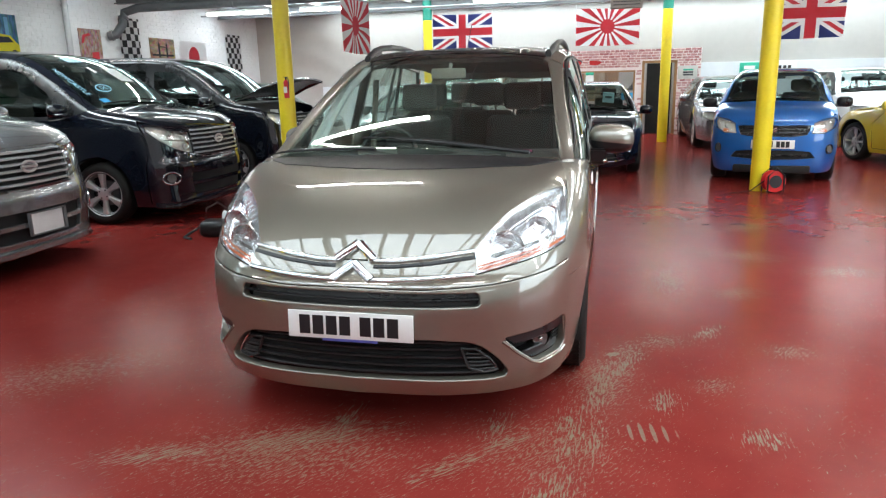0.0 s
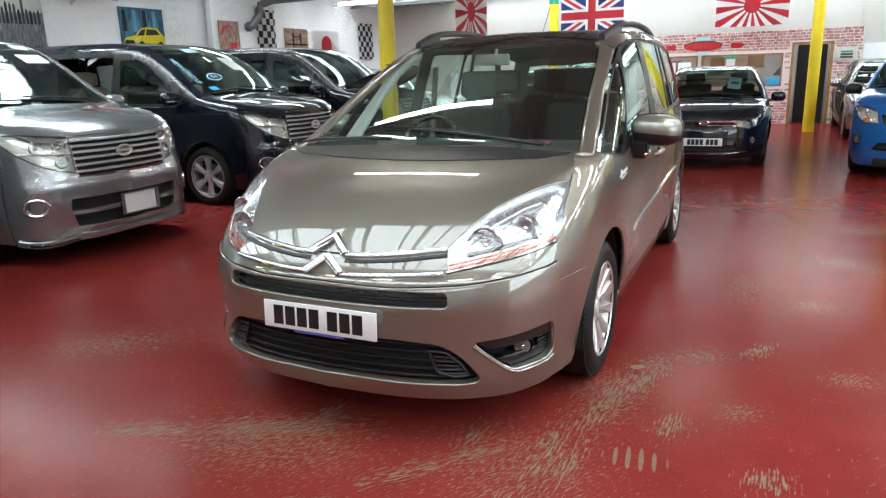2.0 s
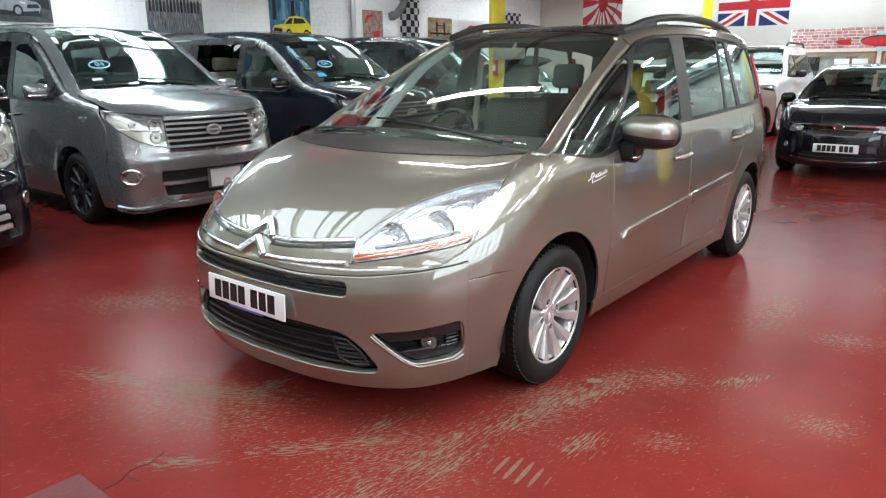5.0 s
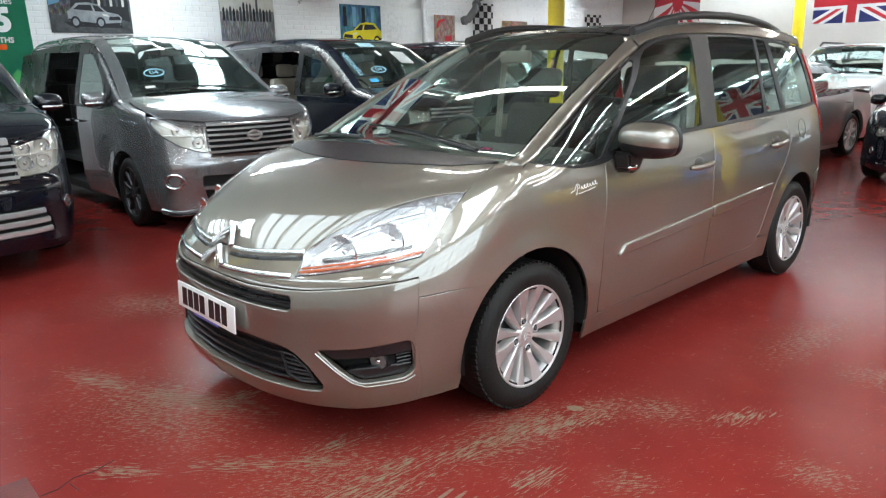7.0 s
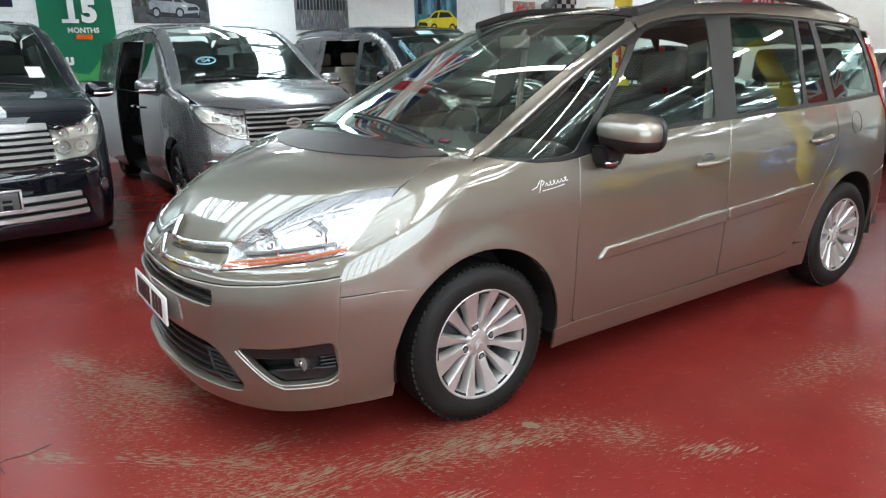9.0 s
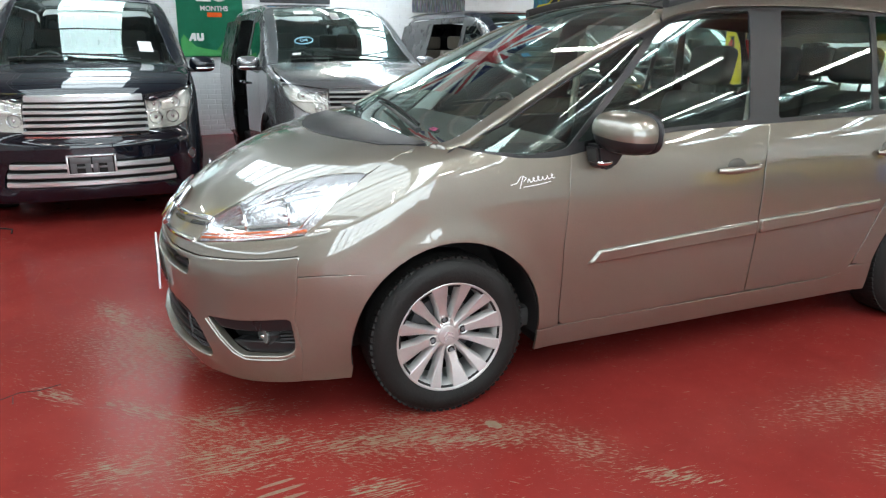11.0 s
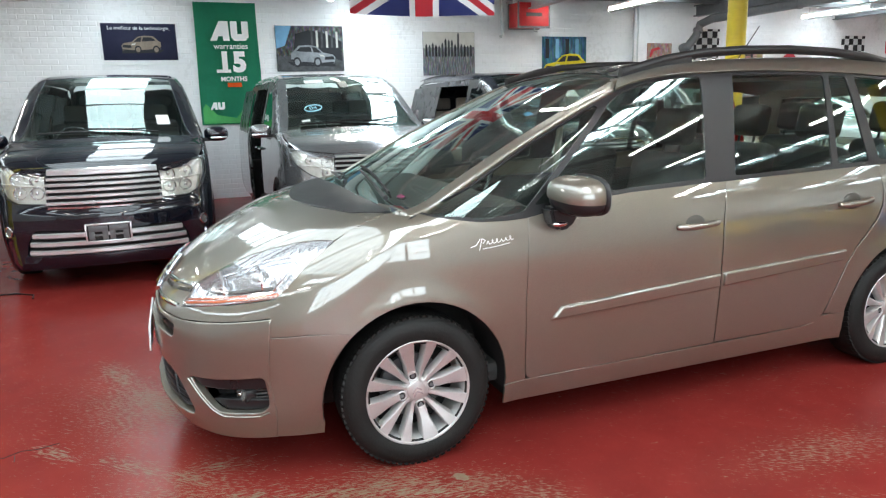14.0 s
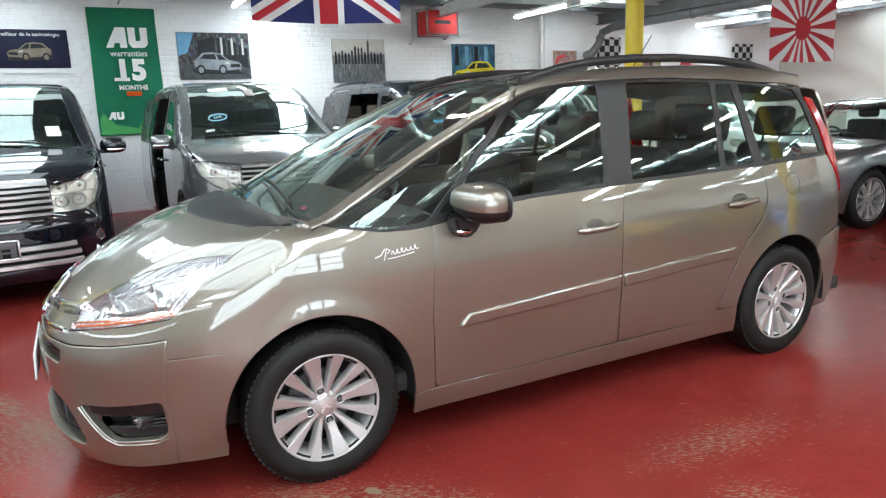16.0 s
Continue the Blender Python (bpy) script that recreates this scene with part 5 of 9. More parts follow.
# door furniture
# cups are body-coloured hollows; their inner shade is put into this darker colour
M["cup"] = simple("shaded_handle_cup", (0.07, 0.065, 0.055), 0.4, 0.3)
for y0, z0, y1, z1 in ((1.235, 0.897, 1.47, 0.907), (2.225, 0.925, 2.445, 0.942)):
    def cup(bm, s, y0=y0, z0=z0, y1=y1, z1=z1):
        yc, zc = (y0 + y1) / 2 - 0.01, (z0 + z1) / 2 - 0.002
        bmesh.ops.create_uvsphere(bm, u_segments=24, v_segments=12, radius=1, matrix=Matrix.Translation((s * 0.896, yc, zc)) @ Matrix.Diagonal((0.016, 0.068, 0.046, 1)))

    def grip(bm, s, y0=y0, z0=z0, y1=y1, z1=z1):
        n = 9
        pts, rad = [], []
        for i in range(n):
            t = i / (n - 1)
            pts.append((s * (0.914 + 0.030 * math.sin(math.pi * min(1, max(0, t))) ** 0.6), y0 + (y1 - y0) * t, z0 + (z1 - z0) * t))
            rad.append(0.016 if 0 < i < n - 1 else 0.010)
        tube(bm, pts, rad, 10)
    twin("handle_cup", cup, M["cup"], mpv)
    twin("door_handle", grip, PAINT, mpv, "bronze pull handle")


for y0, z0, y1, z1, h0, h1, lead in ((0.595, 0.580, 1.488, 0.626, 0.050, 0.062, 0.05), (1.515, 0.628, 2.285, 0.668, 0.062, 0.052, 0.0)):
    panel("door_moulding", S_SIDE, [(y0, z0 - h0 / 2), (y1, z1 - h1 / 2), (y1, z1 + h1 / 2), (y0 + lead, z0 + h0 / 2 + lead * 0.05)], PAINT, mpv, True, inset=-0.013, gap=0.009, rim_r=0.011, flange=0.017, step=0.03, label="bronze rubbing strip")


def flap(bm, s):
    q = [(2.77 + 0.062 * math.cos(t), 0.99 + 0.062 * math.sin(t)) for t in [2 * math.pi * i / 28 for i in range(28)]]
    p = MPV.side(np.array(q))
    tube(bm, [(s * (v[0] + 0.0005), v[1], v[2]) for v in p], 0.0013, 5, True)


bm = bmesh.new()
flap(bm, 1)
part("fuel_flap_seam", bm, M["dark"], mpv)

# wing mirrors
for s in (1, -1):
    bm = bmesh.new()
    bmesh.ops.create_uvsphere(bm, u_segments=28, v_segments=16, radius=1.0)
    for v in bm.verts:
        x, y, z = v.co
        x = math.copysign(abs(x) ** 0.72, x)
        z = math.copysign(abs(z) ** 0.70, z)
        y = min(y, 0.55)
        z = max(z, -0.20 - 0.1 * x)
        v.co = Vector((s * (1.000 + 0.126 * x), 0.662 + 0.100 * y + 0.02 * x, 1.094 + 0.078 * z - 0.006 * x))
    mr = part("wing_mirror", bm, [PAINT], mpv, "bronze wing mirror with black foot" if s > 0 else "bronze wing mirror folded back against the door")
    if s < 0:
        mr.matrix_basis = Matrix.Translation((-0.90, 0.66, 0)) @ pose(0, 0, 0, 0, 0, -68) @ Matrix.Translation((0.90, -0.66, 0))
    bm = bmesh.new()
    box(bm, s * 0.885, 0.60, 1.022, s * 1.055, 0.71, 1.045, 0.010)
    part("mirror_base", bm, M["plastic"], mr)
    bm = bmesh.new()
    bmesh.ops.create_uvsphere(bm, u_segments=24, v_segments=14, radius=1.0)
    for v in bm.verts:
        x, y, z = v.co
        v.co = Vector((s * (1.000 + 0.122 * math.copysign(abs(x) ** 0.72, x)), 0.664 + 0.094 * min(y, 0.5) + 0.02 * x, 1.086 + 0.074 * math.copysign(abs(z) ** 0.70, z) - 0.006 * x))
    part("mirror_underside", bm, M["plastic"], mr, "black lower shell of the mirror")
    bm = bmesh.new()
    prism(bm, [(0.555, 1.045), (0.575, 0.965), (0.605, 0.945), (0.655, 0.955), (0.72, 1.045)], 0.085, 'x', 0.885 if s > 0 else -0.970)
    bmesh.ops.bevel(bm, geom=bm.edges[:], offset=0.012, segments=2, affect='EDGES')
    part("mirror_foot", bm, M["plastic"], mr)
    bm = bmesh.new()
    bmesh.ops.create_uvsphere(bm, u_segments=20, v_segments=10, radius=1.0, matrix=Matrix.Translation((s * 0.962, 0.606, 0.976)) @ Matrix.Diagonal((0.016, 0.036, 0.014, 1)))
    part("puddle_lamp", bm, M["chrome"], mr, "small clear lamp in the mirror foot")
    bm = bmesh.new()
    box(bm, s * 0.90, 0.716, 1.045, s * 1.07, 0.722, 1.145, 0.004)
    part("mirror_glass", bm, M["chrome"], mr)
    bm = bmesh.new()
    bmesh.ops.create_uvsphere(bm, u_segments=28, v_segments=16, radius=1.0)
    for v in bm.verts:
        x, y, z = v.co
        x = math.copysign(abs(x) ** 0.72, x)
        z = math.copysign(abs(z) ** 0.70, z)
        v.co = Vector((s * (1.000 + 0.129 * x), 0.712 + 0.026 * y + 0.02 * x, 1.094 + 0.082 * z - 0.006 * x))
    part("mirror_rim", bm, M["plastic"], mr)

# roof rails
for s in (1, -1):
    pts = [(0.600, 1.13, 1.585), (0.612, 1.22, 1.610), (0.622, 1.36, 1.645), (0.632, 1.55, 1.672), (0.640, 1.80, 1.687), (0.640, 2.10, 1.690), (0.640, 2.40, 1.678), (0.635, 2.65, 1.655), (0.628, 2.82, 1.625), (0.618, 2.98, 1.585), (0.612, 3.08, 1.535)]
    bm = bmesh.new()
    rings = []
    for i, (x, y, z) in enumerate(pts):
        w, h = 0.020, (0.026 if i in (0, len(pts) - 1) else 0.022)
        rings.append([bm.verts.new((s * (x + w * math.cos(a)), y, z + h * math.sin(a))) for a in [2 * math.pi * k / 10 for k in range(10)]])
    for p, q in zip(rings, rings[1:]):
        for k in range(10):
            bm.faces.new((p[k], p[(k + 1) % 10], q[(k + 1) % 10], q[k]))
    bm.faces.new(rings[0])
    bm.faces.new(rings[-1])
    rl = part("roof_rail", bm, M["plastic"], mpv, "matt black roof rail")
    for ys, ye in ((1.14, 1.50), (2.70, 3.07)):
        bm = bmesh.new()
        n = 8
        top, bot = [], []
        for i in range(n):
            y = ys + (ye - ys) * i / (n - 1)
            zz = np.interp(y, [p[1] for p in pts], [p[2] for p in pts])
            xx = np.interp(y, [p[1] for p in pts], [p[0] for p in pts])
            zr = MPV.above(np.array([(xx, y)]))[0][2] - 0.01
            for lst, z in ((top, zz), (bot, zr)):
                lst.append([bm.verts.new((s * (xx + dx), y, z)) for dx in (-0.016, 0.017)])
        for i in range(n - 1):
            for a in (0, 1):
                bm.faces.new((top[i][a], top[i + 1][a], bot[i + 1][a], bot[i][a]))
        part("rail_foot", bm, M["plastic"], rl)

# wipers
for base, tip in (((0.60, -0.02), (-0.10, 0.06)), ((-0.18, -0.035), (-0.70, 0.03))):
    ln = [(base[0] + (tip[0] - base[0]) * i / 8, base[1] + (tip[1] - base[1]) * i / 8) for i in range(9)]
    p = MPV.above(np.array(ln)) + MPV.normal(MPV.above(np.array(ln))) * 0.022
    bm = bmesh.new()
    tube(bm, [Vector(v) for v in p], [0.011, 0.010, 0.009, 0.008, 0.007, 0.007, 0.006, 0.006, 0.005], 8)
    wp = part("wiper", bm, M["plastic"], mpv)
    ln = [(base[0] - 0.12 + (tip[0] - base[0] - 0.08) * i / 8, base[1] + 0.05 + (tip[1] - base[1]) * i / 8) for i in range(9)]
    p = MPV.above(np.array(ln))
    bm = bmesh.new()
    tube(bm, [Vector(v) for v in p + MPV.normal(p) * 0.008], 0.006, 6)
    part("wiper_blade", bm, M["rubber"], wp)

# signature flourish on the wing: plain white strokes
bm = bmesh.new()
base = [(0.235, 0.905), (0.262, 0.913), (0.275, 0.938), (0.268, 0.893)]
sq = [[(0.232, 0.903), (0.258, 0.910), (0.276, 0.934)], [(0.284, 0.936), (0.270, 0.888)], [(0.284, 0.934), (0.298, 0.926), (0.286, 0.914)]]
for k, (ht, lp) in enumerate(((0.013, 0.0), (0.015, 0.005), (0.016, 0.006), (0.013, 0.002), (0.014, 0.002), (0.016, 0.006))):
    y = 0.303 + 0.020 * k
    sq.append([(y + 0.012 * i / 12 + lp * math.sin(2 * math.pi * i / 12), 0.909 + 0.002 * k + ht * math.sin(math.pi * i / 12) * (1.0 if i < 9 else 0.8)) for i in range(13)])
    sq.append([(y + 0.012, 0.909 + 0.002 * k), (y + 0.020, 0.912 + 0.002 * k)])
sq.append([(0.285, 0.893), (0.345, 0.898), (0.405, 0.907)])
for ln in sq:
    p = MPV.side(dense(np.array(ln), 0.01, False))
    tube(bm, [Vector((v[0] + 0.0008, v[1], v[2])) for v in p], 0.0017, 5)
part("wing_script", bm, M["plate_white"], mpv, "small white signature flourish")

# cabin
bm = bmesh.new()
box(bm, -0.80, 0.30, 0.27, 0.80, 3.40, 0.36, 0.02)
part("cabin_floor", bm, M["interior"], mpv)


def dash(bm):
    prof = [(0.10, 0.70), (0.02, 0.98), (0.06, 1.045), (0.30, 1.06), (0.52, 1.05), (0.64, 0.99), (0.66, 0.86), (0.58, 0.70)]
    rows = []
    for x in (-0.80, -0.72, -0.4, 0, 0.4, 0.72, 0.80):
        k = 0.96 if abs(x) > 0.75 else 1.0
        rows.append([bm.verts.new((x, y, 0.70 + (z - 0.70) * k)) for y, z in prof])
    for a, b in zip(rows, rows[1:]):
        for i in range(len(prof)):
            j = (i + 1) % len(prof)
            bm.faces.new((a[i], a[j], b[j], b[i]))
    bm.faces.new(rows[0])
    bm.faces.new(rows[-1])


bm = bmesh.new()
dash(bm)
part("dashboard", bm, M["interior"], mpv)
bm = bmesh.new()
tl = pose(-0.38, 0.80, 0.98, 62, 0, 0)
tube(bm, [tl @ Vector((0.185 * math.cos(a), 0.185 * math.sin(a), 0)) for a in [2 * math.pi * i / 36 for i in range(36)]], 0.014, 10, True)
for a in (10, 170, 270):
    tube(bm, [tl @ Vector((0, 0, -0.02)), tl @ Vector((0.18 * math.cos(radians(a)), 0.18 * math.sin(radians(a)), 0))], 0.013, 8)
cyl(bm, tl @ Vector((0, 0, -0.06)), tl @ Vector((0, 0, 0.0)), 0.07, 0.06, 20)
part("steering_wheel", bm, M["trim_black"], mpv)


def seat(x, y, w, mat, tilt=12):
    s = new("seat")
    s.parent, s.matrix_basis = mpv, pose(x, y, 0.36)
    bm = bmesh.new()
    box(bm, -w / 2, -0.26, 0.12, w / 2, 0.26, 0.28, 0.06, 3)
    part("cushion", bm, mat, s)
    bm = bmesh.new()
    box(bm, -w / 2, -0.07, 0.0, w / 2, 0.07, 0.62, 0.06, 3)
    part("backrest", bm, mat, s, m=pose(0, 0.26, 0.22, -tilt, 0, 0))
    bm = bmesh.new()
    box(bm, -0.13, -0.05, 0.66, 0.13, 0.05, 0.85, 0.04, 3)
    tube(bm, [(-0.06, 0, 0.58), (-0.06, 0, 0.7)], 0.008, 6)
    tube(bm, [(0.06, 0, 0.58), (0.06, 0, 0.7)], 0.008, 6)
    part("headrest", bm, mat, s, m=pose(0, 0.26, 0.22, -tilt, 0, 0))


for x in (-0.38, 0.38):
    seat(x, 1.22, 0.50, M["seat_cloth"])
for x in (-0.50, 0.0, 0.50):
    seat(x, 2.10, 0.44, M["seat_cloth"])
for x in (-0.36, 0.36):
    seat(x, 2.86, 0.44, M["seat_cloth"])
bm = bmesh.new()
box(bm, -0.11, 0.90, 1.445, 0.11, 0.925, 1.51, 0.012)
tube(bm, [(0, 0.93, 1.47), (0, 0.99, 1.535)], 0.012, 8)
part("rear_view_mirror", bm, M["seat_pale"], mpv)
for s in (1, -1):
    bm = bmesh.new()
    tube(bm, [(s * 0.70, 1.60, 1.45), (s * 0.715, 1.575, 1.20), (s * 0.73, 1.56, 0.95)], 0.022, 8)
    part("belt_pillar", bm, M["seat_pale"], mpv)
    bm = bmesh.new()
    box(bm, s * 0.76, 0.5, 0.40, s * 0.82, 2.5, 0.99, 0.02)
    part("door_lining", bm, M["interior"], mpv)
bm = bmesh.new()
n = 12
rr = []
for i in range(n + 1):
    y = 1.24 + (3.16 - 1.24) * i / n
    z = float(MPV.top(y)) - 0.075 - 0.02 * min(1.0, i / 3)
    rr.append([bm.verts.new((x, y, z + dz)) for x, dz in ((-0.60, -0.035), (-0.45, 0.0), (0.45, 0.0), (0.60, -0.035), (0.60, -0.015), (0.45, 0.025), (-0.45, 0.025), (-0.60, -0.015))])
for a, b in zip(rr, rr[1:]):
    for i in range(8):
        bm.faces.new((a[i], a[(i + 1) % 8], b[(i + 1) % 8], b[i]))
bm.faces.new(rr[0])
bm.faces.new(rr[-1])
part("headliner", bm, M["interior"], mpv)
M["pale_trim"] = simple("pale_grey_cabin_trim", (0.50, 0.53, 0.51), 0.7, 0, 0.06, 5)
bm = bmesh.new()
tube(bm, [(-0.775, 0.47, 0.98), (-0.760, 0.56, 1.07), (-0.725, 0.72, 1.22), (-0.665, 0.93, 1.415), (-0.60, 1.12, 1.53)], (0.045, 0.040, 0.034, 0.032, 0.03), 8)
part("pillar_trim", bm, M["pale_trim"], mpv, "pale inner lining of the front pillar")
bm = bmesh.new()
tube(bm, [(-0.20, 2.55, 1.66), (-0.18, 2.72, 1.90)], 0.003, 6)
part("aerial", bm, M["plastic"], mpv)

# ---- the other vehicles ----
def chrome_ring(name, parent, c, r, t, mat, flat=0.62, nrm=None, bar=True):
    bm = bmesh.new()
    tube(bm, [Vector(c) + Vector((r * math.cos(a), 0, r * flat * math.sin(a) / flat * flat)) for a in [2 * math.pi * i / 28 for i in range(28)]], t, 6, True)
    if bar:
        box(bm, c[0] - r * 1.15, c[1] - t * 1.2, c[2] - r * 0.16, c[0] + r * 1.15, c[1] + t, c[2] + r * 0.16, 0.002)
    return part(name, bm, mat, parent)


def make_car(name, m, skin, sp, paint, label, category="car", group=""):
    """A whole car from its skin and a sheet of outlines (nose towards -y, front axle at y = 0)."""
    t = thing(name, m, label, category, group)
    SD, TP = Side(skin), Above(skin)
    NS = Ball(skin, sp.get("nose_c", (0, 0.0, 0.6)))
    TL = Ball(skin, sp.get("tail_c", (0, sp["wb"] - 0.1, 0.75)), 1)
    glass = M[sp.get("glass", "glass")]
    st = sp.get("step", 0.06)
    hood = panel("bonnet", TP, full(sp["hood"]), paint, t, step=st)[0]
    panel("windscreen", TP, full(sp["screen"]), glass, t, step=0.09, inset=0.003, flange=0.004, shadow=False)
    if sp.get("roof"):
        panel("roof", TP, full(sp["roof"]), paint, t, step=0.10)
        panel("roof_side", TP, sp["roof_side"], paint, t, True, step=st)
        panel("windscreen_pillar", TP, sp["pillar"], paint, t, True, step=st)
    belt = sp["belt"]
    gt = sp.get("glass_top")
    if gt is None:
        po = skin.above(np.array(sp["pillar_out"] + sp["win_top"]))
        gt = [(p[1], p[2] - 0.002) for p in po]
    for side in (1, -1):
        holes = [w[1] for w in sp["windows"]]
        if sp.get("open_side") == side:
            holes = holes[:1] + [sp["doorway_glass"]] + holes[2:]
        V, F, N = sheet(SD, belt + gt[::-1], holes=holes, inset=0.002, hole_corner=0.03, step=st)
        s = np.array([side, 1, 1])
        ob = new("window_surround", mesh_from("window_surround", V * s, F if side == 1 else [q[::-1] for q in F], N * s, M["trim_black"]))
        ob.parent = t
        for k, (nm, g, mk) in enumerate(sp["windows"]):
            if sp.get("open_side") == side and k == 1:
                continue
            V, F, N = sheet(SD, g, gap=-0.008, inset=0.006, flange=0, corner=0.03, step=0.10)
            ob = new(nm, mesh_from(nm, V * s, F if side == 1 else [q[::-1] for q in F], N * s, M[mk]))
            ob.parent, ob.visible_shadow = t, False
        for nm, g in sp["flanks"]:
            if sp.get("open_side") == side and nm == "sliding_door":
                continue
            V, F, N = sheet(SD, g, step=st)
            ob = new(nm, mesh_from(nm, V * s, F if side == 1 else [q[::-1] for q in F], N * s, paint))
            ob.parent = t
        if sp.get("open_side") == side:
            g = [q for n2, q in sp["flanks"] if n2 == "sliding_door"][0]
            V, F, N = sheet(SD, g, step=st)
            sh = np.array([side * 0.075, 0.88, 0.0])
            ob = new("sliding_door", mesh_from("sliding_door", V * s + sh, F if side == 1 else [q[::-1] for q in F], N * s, paint))
            ob.parent = t
            tagged(ob, "sliding door standing open")
            V, F, N = sheet(SD, sp["windows"][1][1], gap=-0.03, inset=0.0, flange=0.01, step=0.10)
            ob = new("sliding_door_window", mesh_from("sliding_door_window", V * s + sh, F if side == 1 else [q[::-1] for q in F], N * s, M["trim_black"]))
            ob.parent = t
    panel("nose", NS, full(sp["nose"]), paint, t, step=st, holes=sp["nose_holes"], flange=0.03, hole_corner=0.015)
    panel("tail", TL, full(sp["tail"]), paint, t, step=0.10)
    if sp.get("tail_glass"):
        panel("tailgate_window", TL, full(sp["tail_glass"]), M["glass_dark"], t, step=0.10, inset=-0.004)
    for side in (1, -1):
        lp = sp["lamp"] if side == 1 else mirror_x(sp["lamp"])
        hl = panel("headlamp", NS, lp, M["van_lamp"], t, inset=0.035, gap=-0.004, flange=-0.03)[0]
        panel("lens", NS, lp, M["lens"], hl, inset=0.001, gap=0.003, flange=0.003, shadow=False, step=0.06)
        rim = NS.lift(dense(NS.flat(np.array(lp, float)), 0.03))
        bm = bmesh.new()
        tube(bm, [Vector(v) for v in rim + skin.normal(rim) * -0.001], 0.005, 5, True)
        part("lamp_gasket", bm, M["trim_black"], hl)
        for (x, y, z, r) in sp["bulbs"]:
            q = NS.lift(NS.flat(np.array([(side * x, y, z)])))[0]
            n = Vector(skin.normal(q[None])[0])
            q = Vector(q) - n * 0.03
            ax = Vector((side * 0.1, -1, 0)).normalized()
            bm = bmesh.new()
            cyl(bm, q - ax * 0.02, q + ax * 0.012, r * 0.6, r * 1.05, 24, False)
            part("reflector", bm, M["reflector"], hl)
            bm = bmesh.new()
            uu = ax.cross(Vector((0, 0, 1))).normalized()
            vv = uu.cross(ax)
            tube(bm, [q + ax * 0.012 + (uu * math.cos(a) + vv * math.sin(a)) * r * 1.08 for a in [2 * math.pi * i / 24 for i in range(24)]], 0.003, 5, True)
            part("reflector_ring", bm, M["chrome"], hl)
            bm = bmesh.new()
            bmesh.ops.create_uvsphere(bm, u_segments=14, v_segments=8, radius=r * 0.34, matrix=Matrix.Translation(q + ax * 0.002))
            part("bulb", bm, M["chrome"], hl)
        if sp.get("lamp_bar"):
            ln = NS.lift(NS.flat(dense(np.array([(side * x, y, z) for x, y, z in sp["lamp_bar"]], float), 0.05, False)))
            bm = bmesh.new()
            tube(bm, [Vector(v) for v in ln - skin.normal(ln) * 0.016], 0.009, 6)
            part("lamp_divider", bm, M["van_lamp"], hl)
        if sp.get("amber"):
            V, F, N = sheet(NS, [(side * x, y, z) for x, y, z in sp["amber"]], inset=0.008, gap=0, flange=0)
            ob = new("indicator", mesh_from("indicator", V, F, N, M["amber"]))
            ob.parent = hl
    for nm, o, mk, ins in sp["inserts"]:
        panel(nm, NS, o, M[mk], t, inset=ins, gap=-0.008, flange=0, step=0.06)

    def ribbon2(bm, pts, h, d, lift):
        p = NS.lift(NS.flat(dense(np.array(pts, float), 0.06, False)))
        n = skin.normal(p)
        p = p + n * lift
        rings = []
        for a, b in zip(p, n):
            a, b = Vector(a), Vector((b[0], b[1], 0)).normalized()
            rings.append([bm.verts.new(a + Vector((0, 0, dz)) + b * dd) for dz, dd in ((-h / 2, 0), (-h * 0.3, d), (h * 0.3, d), (h / 2, 0))])
        for a, b in zip(rings, rings[1:]):
            for k in range(4):
                bm.faces.new((a[k], a[(k + 1) % 4], b[(k + 1) % 4], b[k]))
        bm.faces.new(rings[0])
        bm.faces.new(rings[-1])
    for nm, pts, h, d, lift, mk in sp["bars"]:
        bm = bmesh.new()
        ribbon2(bm, pts, h, d, lift)
        part(nm, bm, M[mk], t)
    for (x, y, z, r, mk) in sp.get("fogs", ()):
        for side in (1, -1):
            q = NS.lift(NS.flat(np.array([(side * x, y, z)])))[0]
            n = Vector(skin.normal(q[None])[0])
            q = Vector(q)
            bm = bmesh.new()
            cyl(bm, q - n * 0.02, q + n * 0.004, r, r * 0.94, 24)
            fo = part("fog_lamp", bm, M["fog_bowl"], t)
            bm = bmesh.new()
            u = n.cross(Vector((0, 0, 1))).normalized()
            v = u.cross(n)
            tube(bm, [q + n * 0.003 + (u * math.cos(a) * sp.get("fog_oval", 1.0) + v * math.sin(a)) * r * 1.25 for a in [2 * math.pi * i / 24 for i in range(24)]], r * 0.2, 6, True)
            part("fog_lamp_ring", bm, M[mk], fo)
    if sp.get("plate"):
        x, z, w, blank = sp["plate"]
        q = NS.lift(NS.flat(np.array([(x, -0.9, z)])))[0]
        plate(t, pose(x, q[1] - 0.012, z), w=w, h=sp.get("plate_h", 0.111), blank=blank)
    wx, wr, rr, spk, wm = sp["wheel"]
    for yy in (0.0, sp["wb"]):
        for side in (1, -1):
            wheel(t, side * wx, yy, r=wr, rim_r=rr, spokes=spk, mat=M[wm], side=side, tread=False, spoke_w=sp.get("spoke_w", 0.034), width=0.20)
            bm = bmesh.new()
            a = [(yy + (wr + 0.06) * math.cos(v), wr + (wr + 0.06) * math.sin(v)) for v in [radians(-20 + 220 * i / 16) for i in range(17)]]
            o = [bm.verts.new((side * (wx - 0.02), p[0], p[1])) for p in a]
            i_ = [bm.verts.new((side * (wx - 0.32), p[0], p[1])) for p in a]
            for k in range(16):
                bm.faces.new((o[k], o[k + 1], i_[k + 1], i_[k]))
            bm.faces.new(i_)
            part("arch_liner", bm, M["dark"], t)
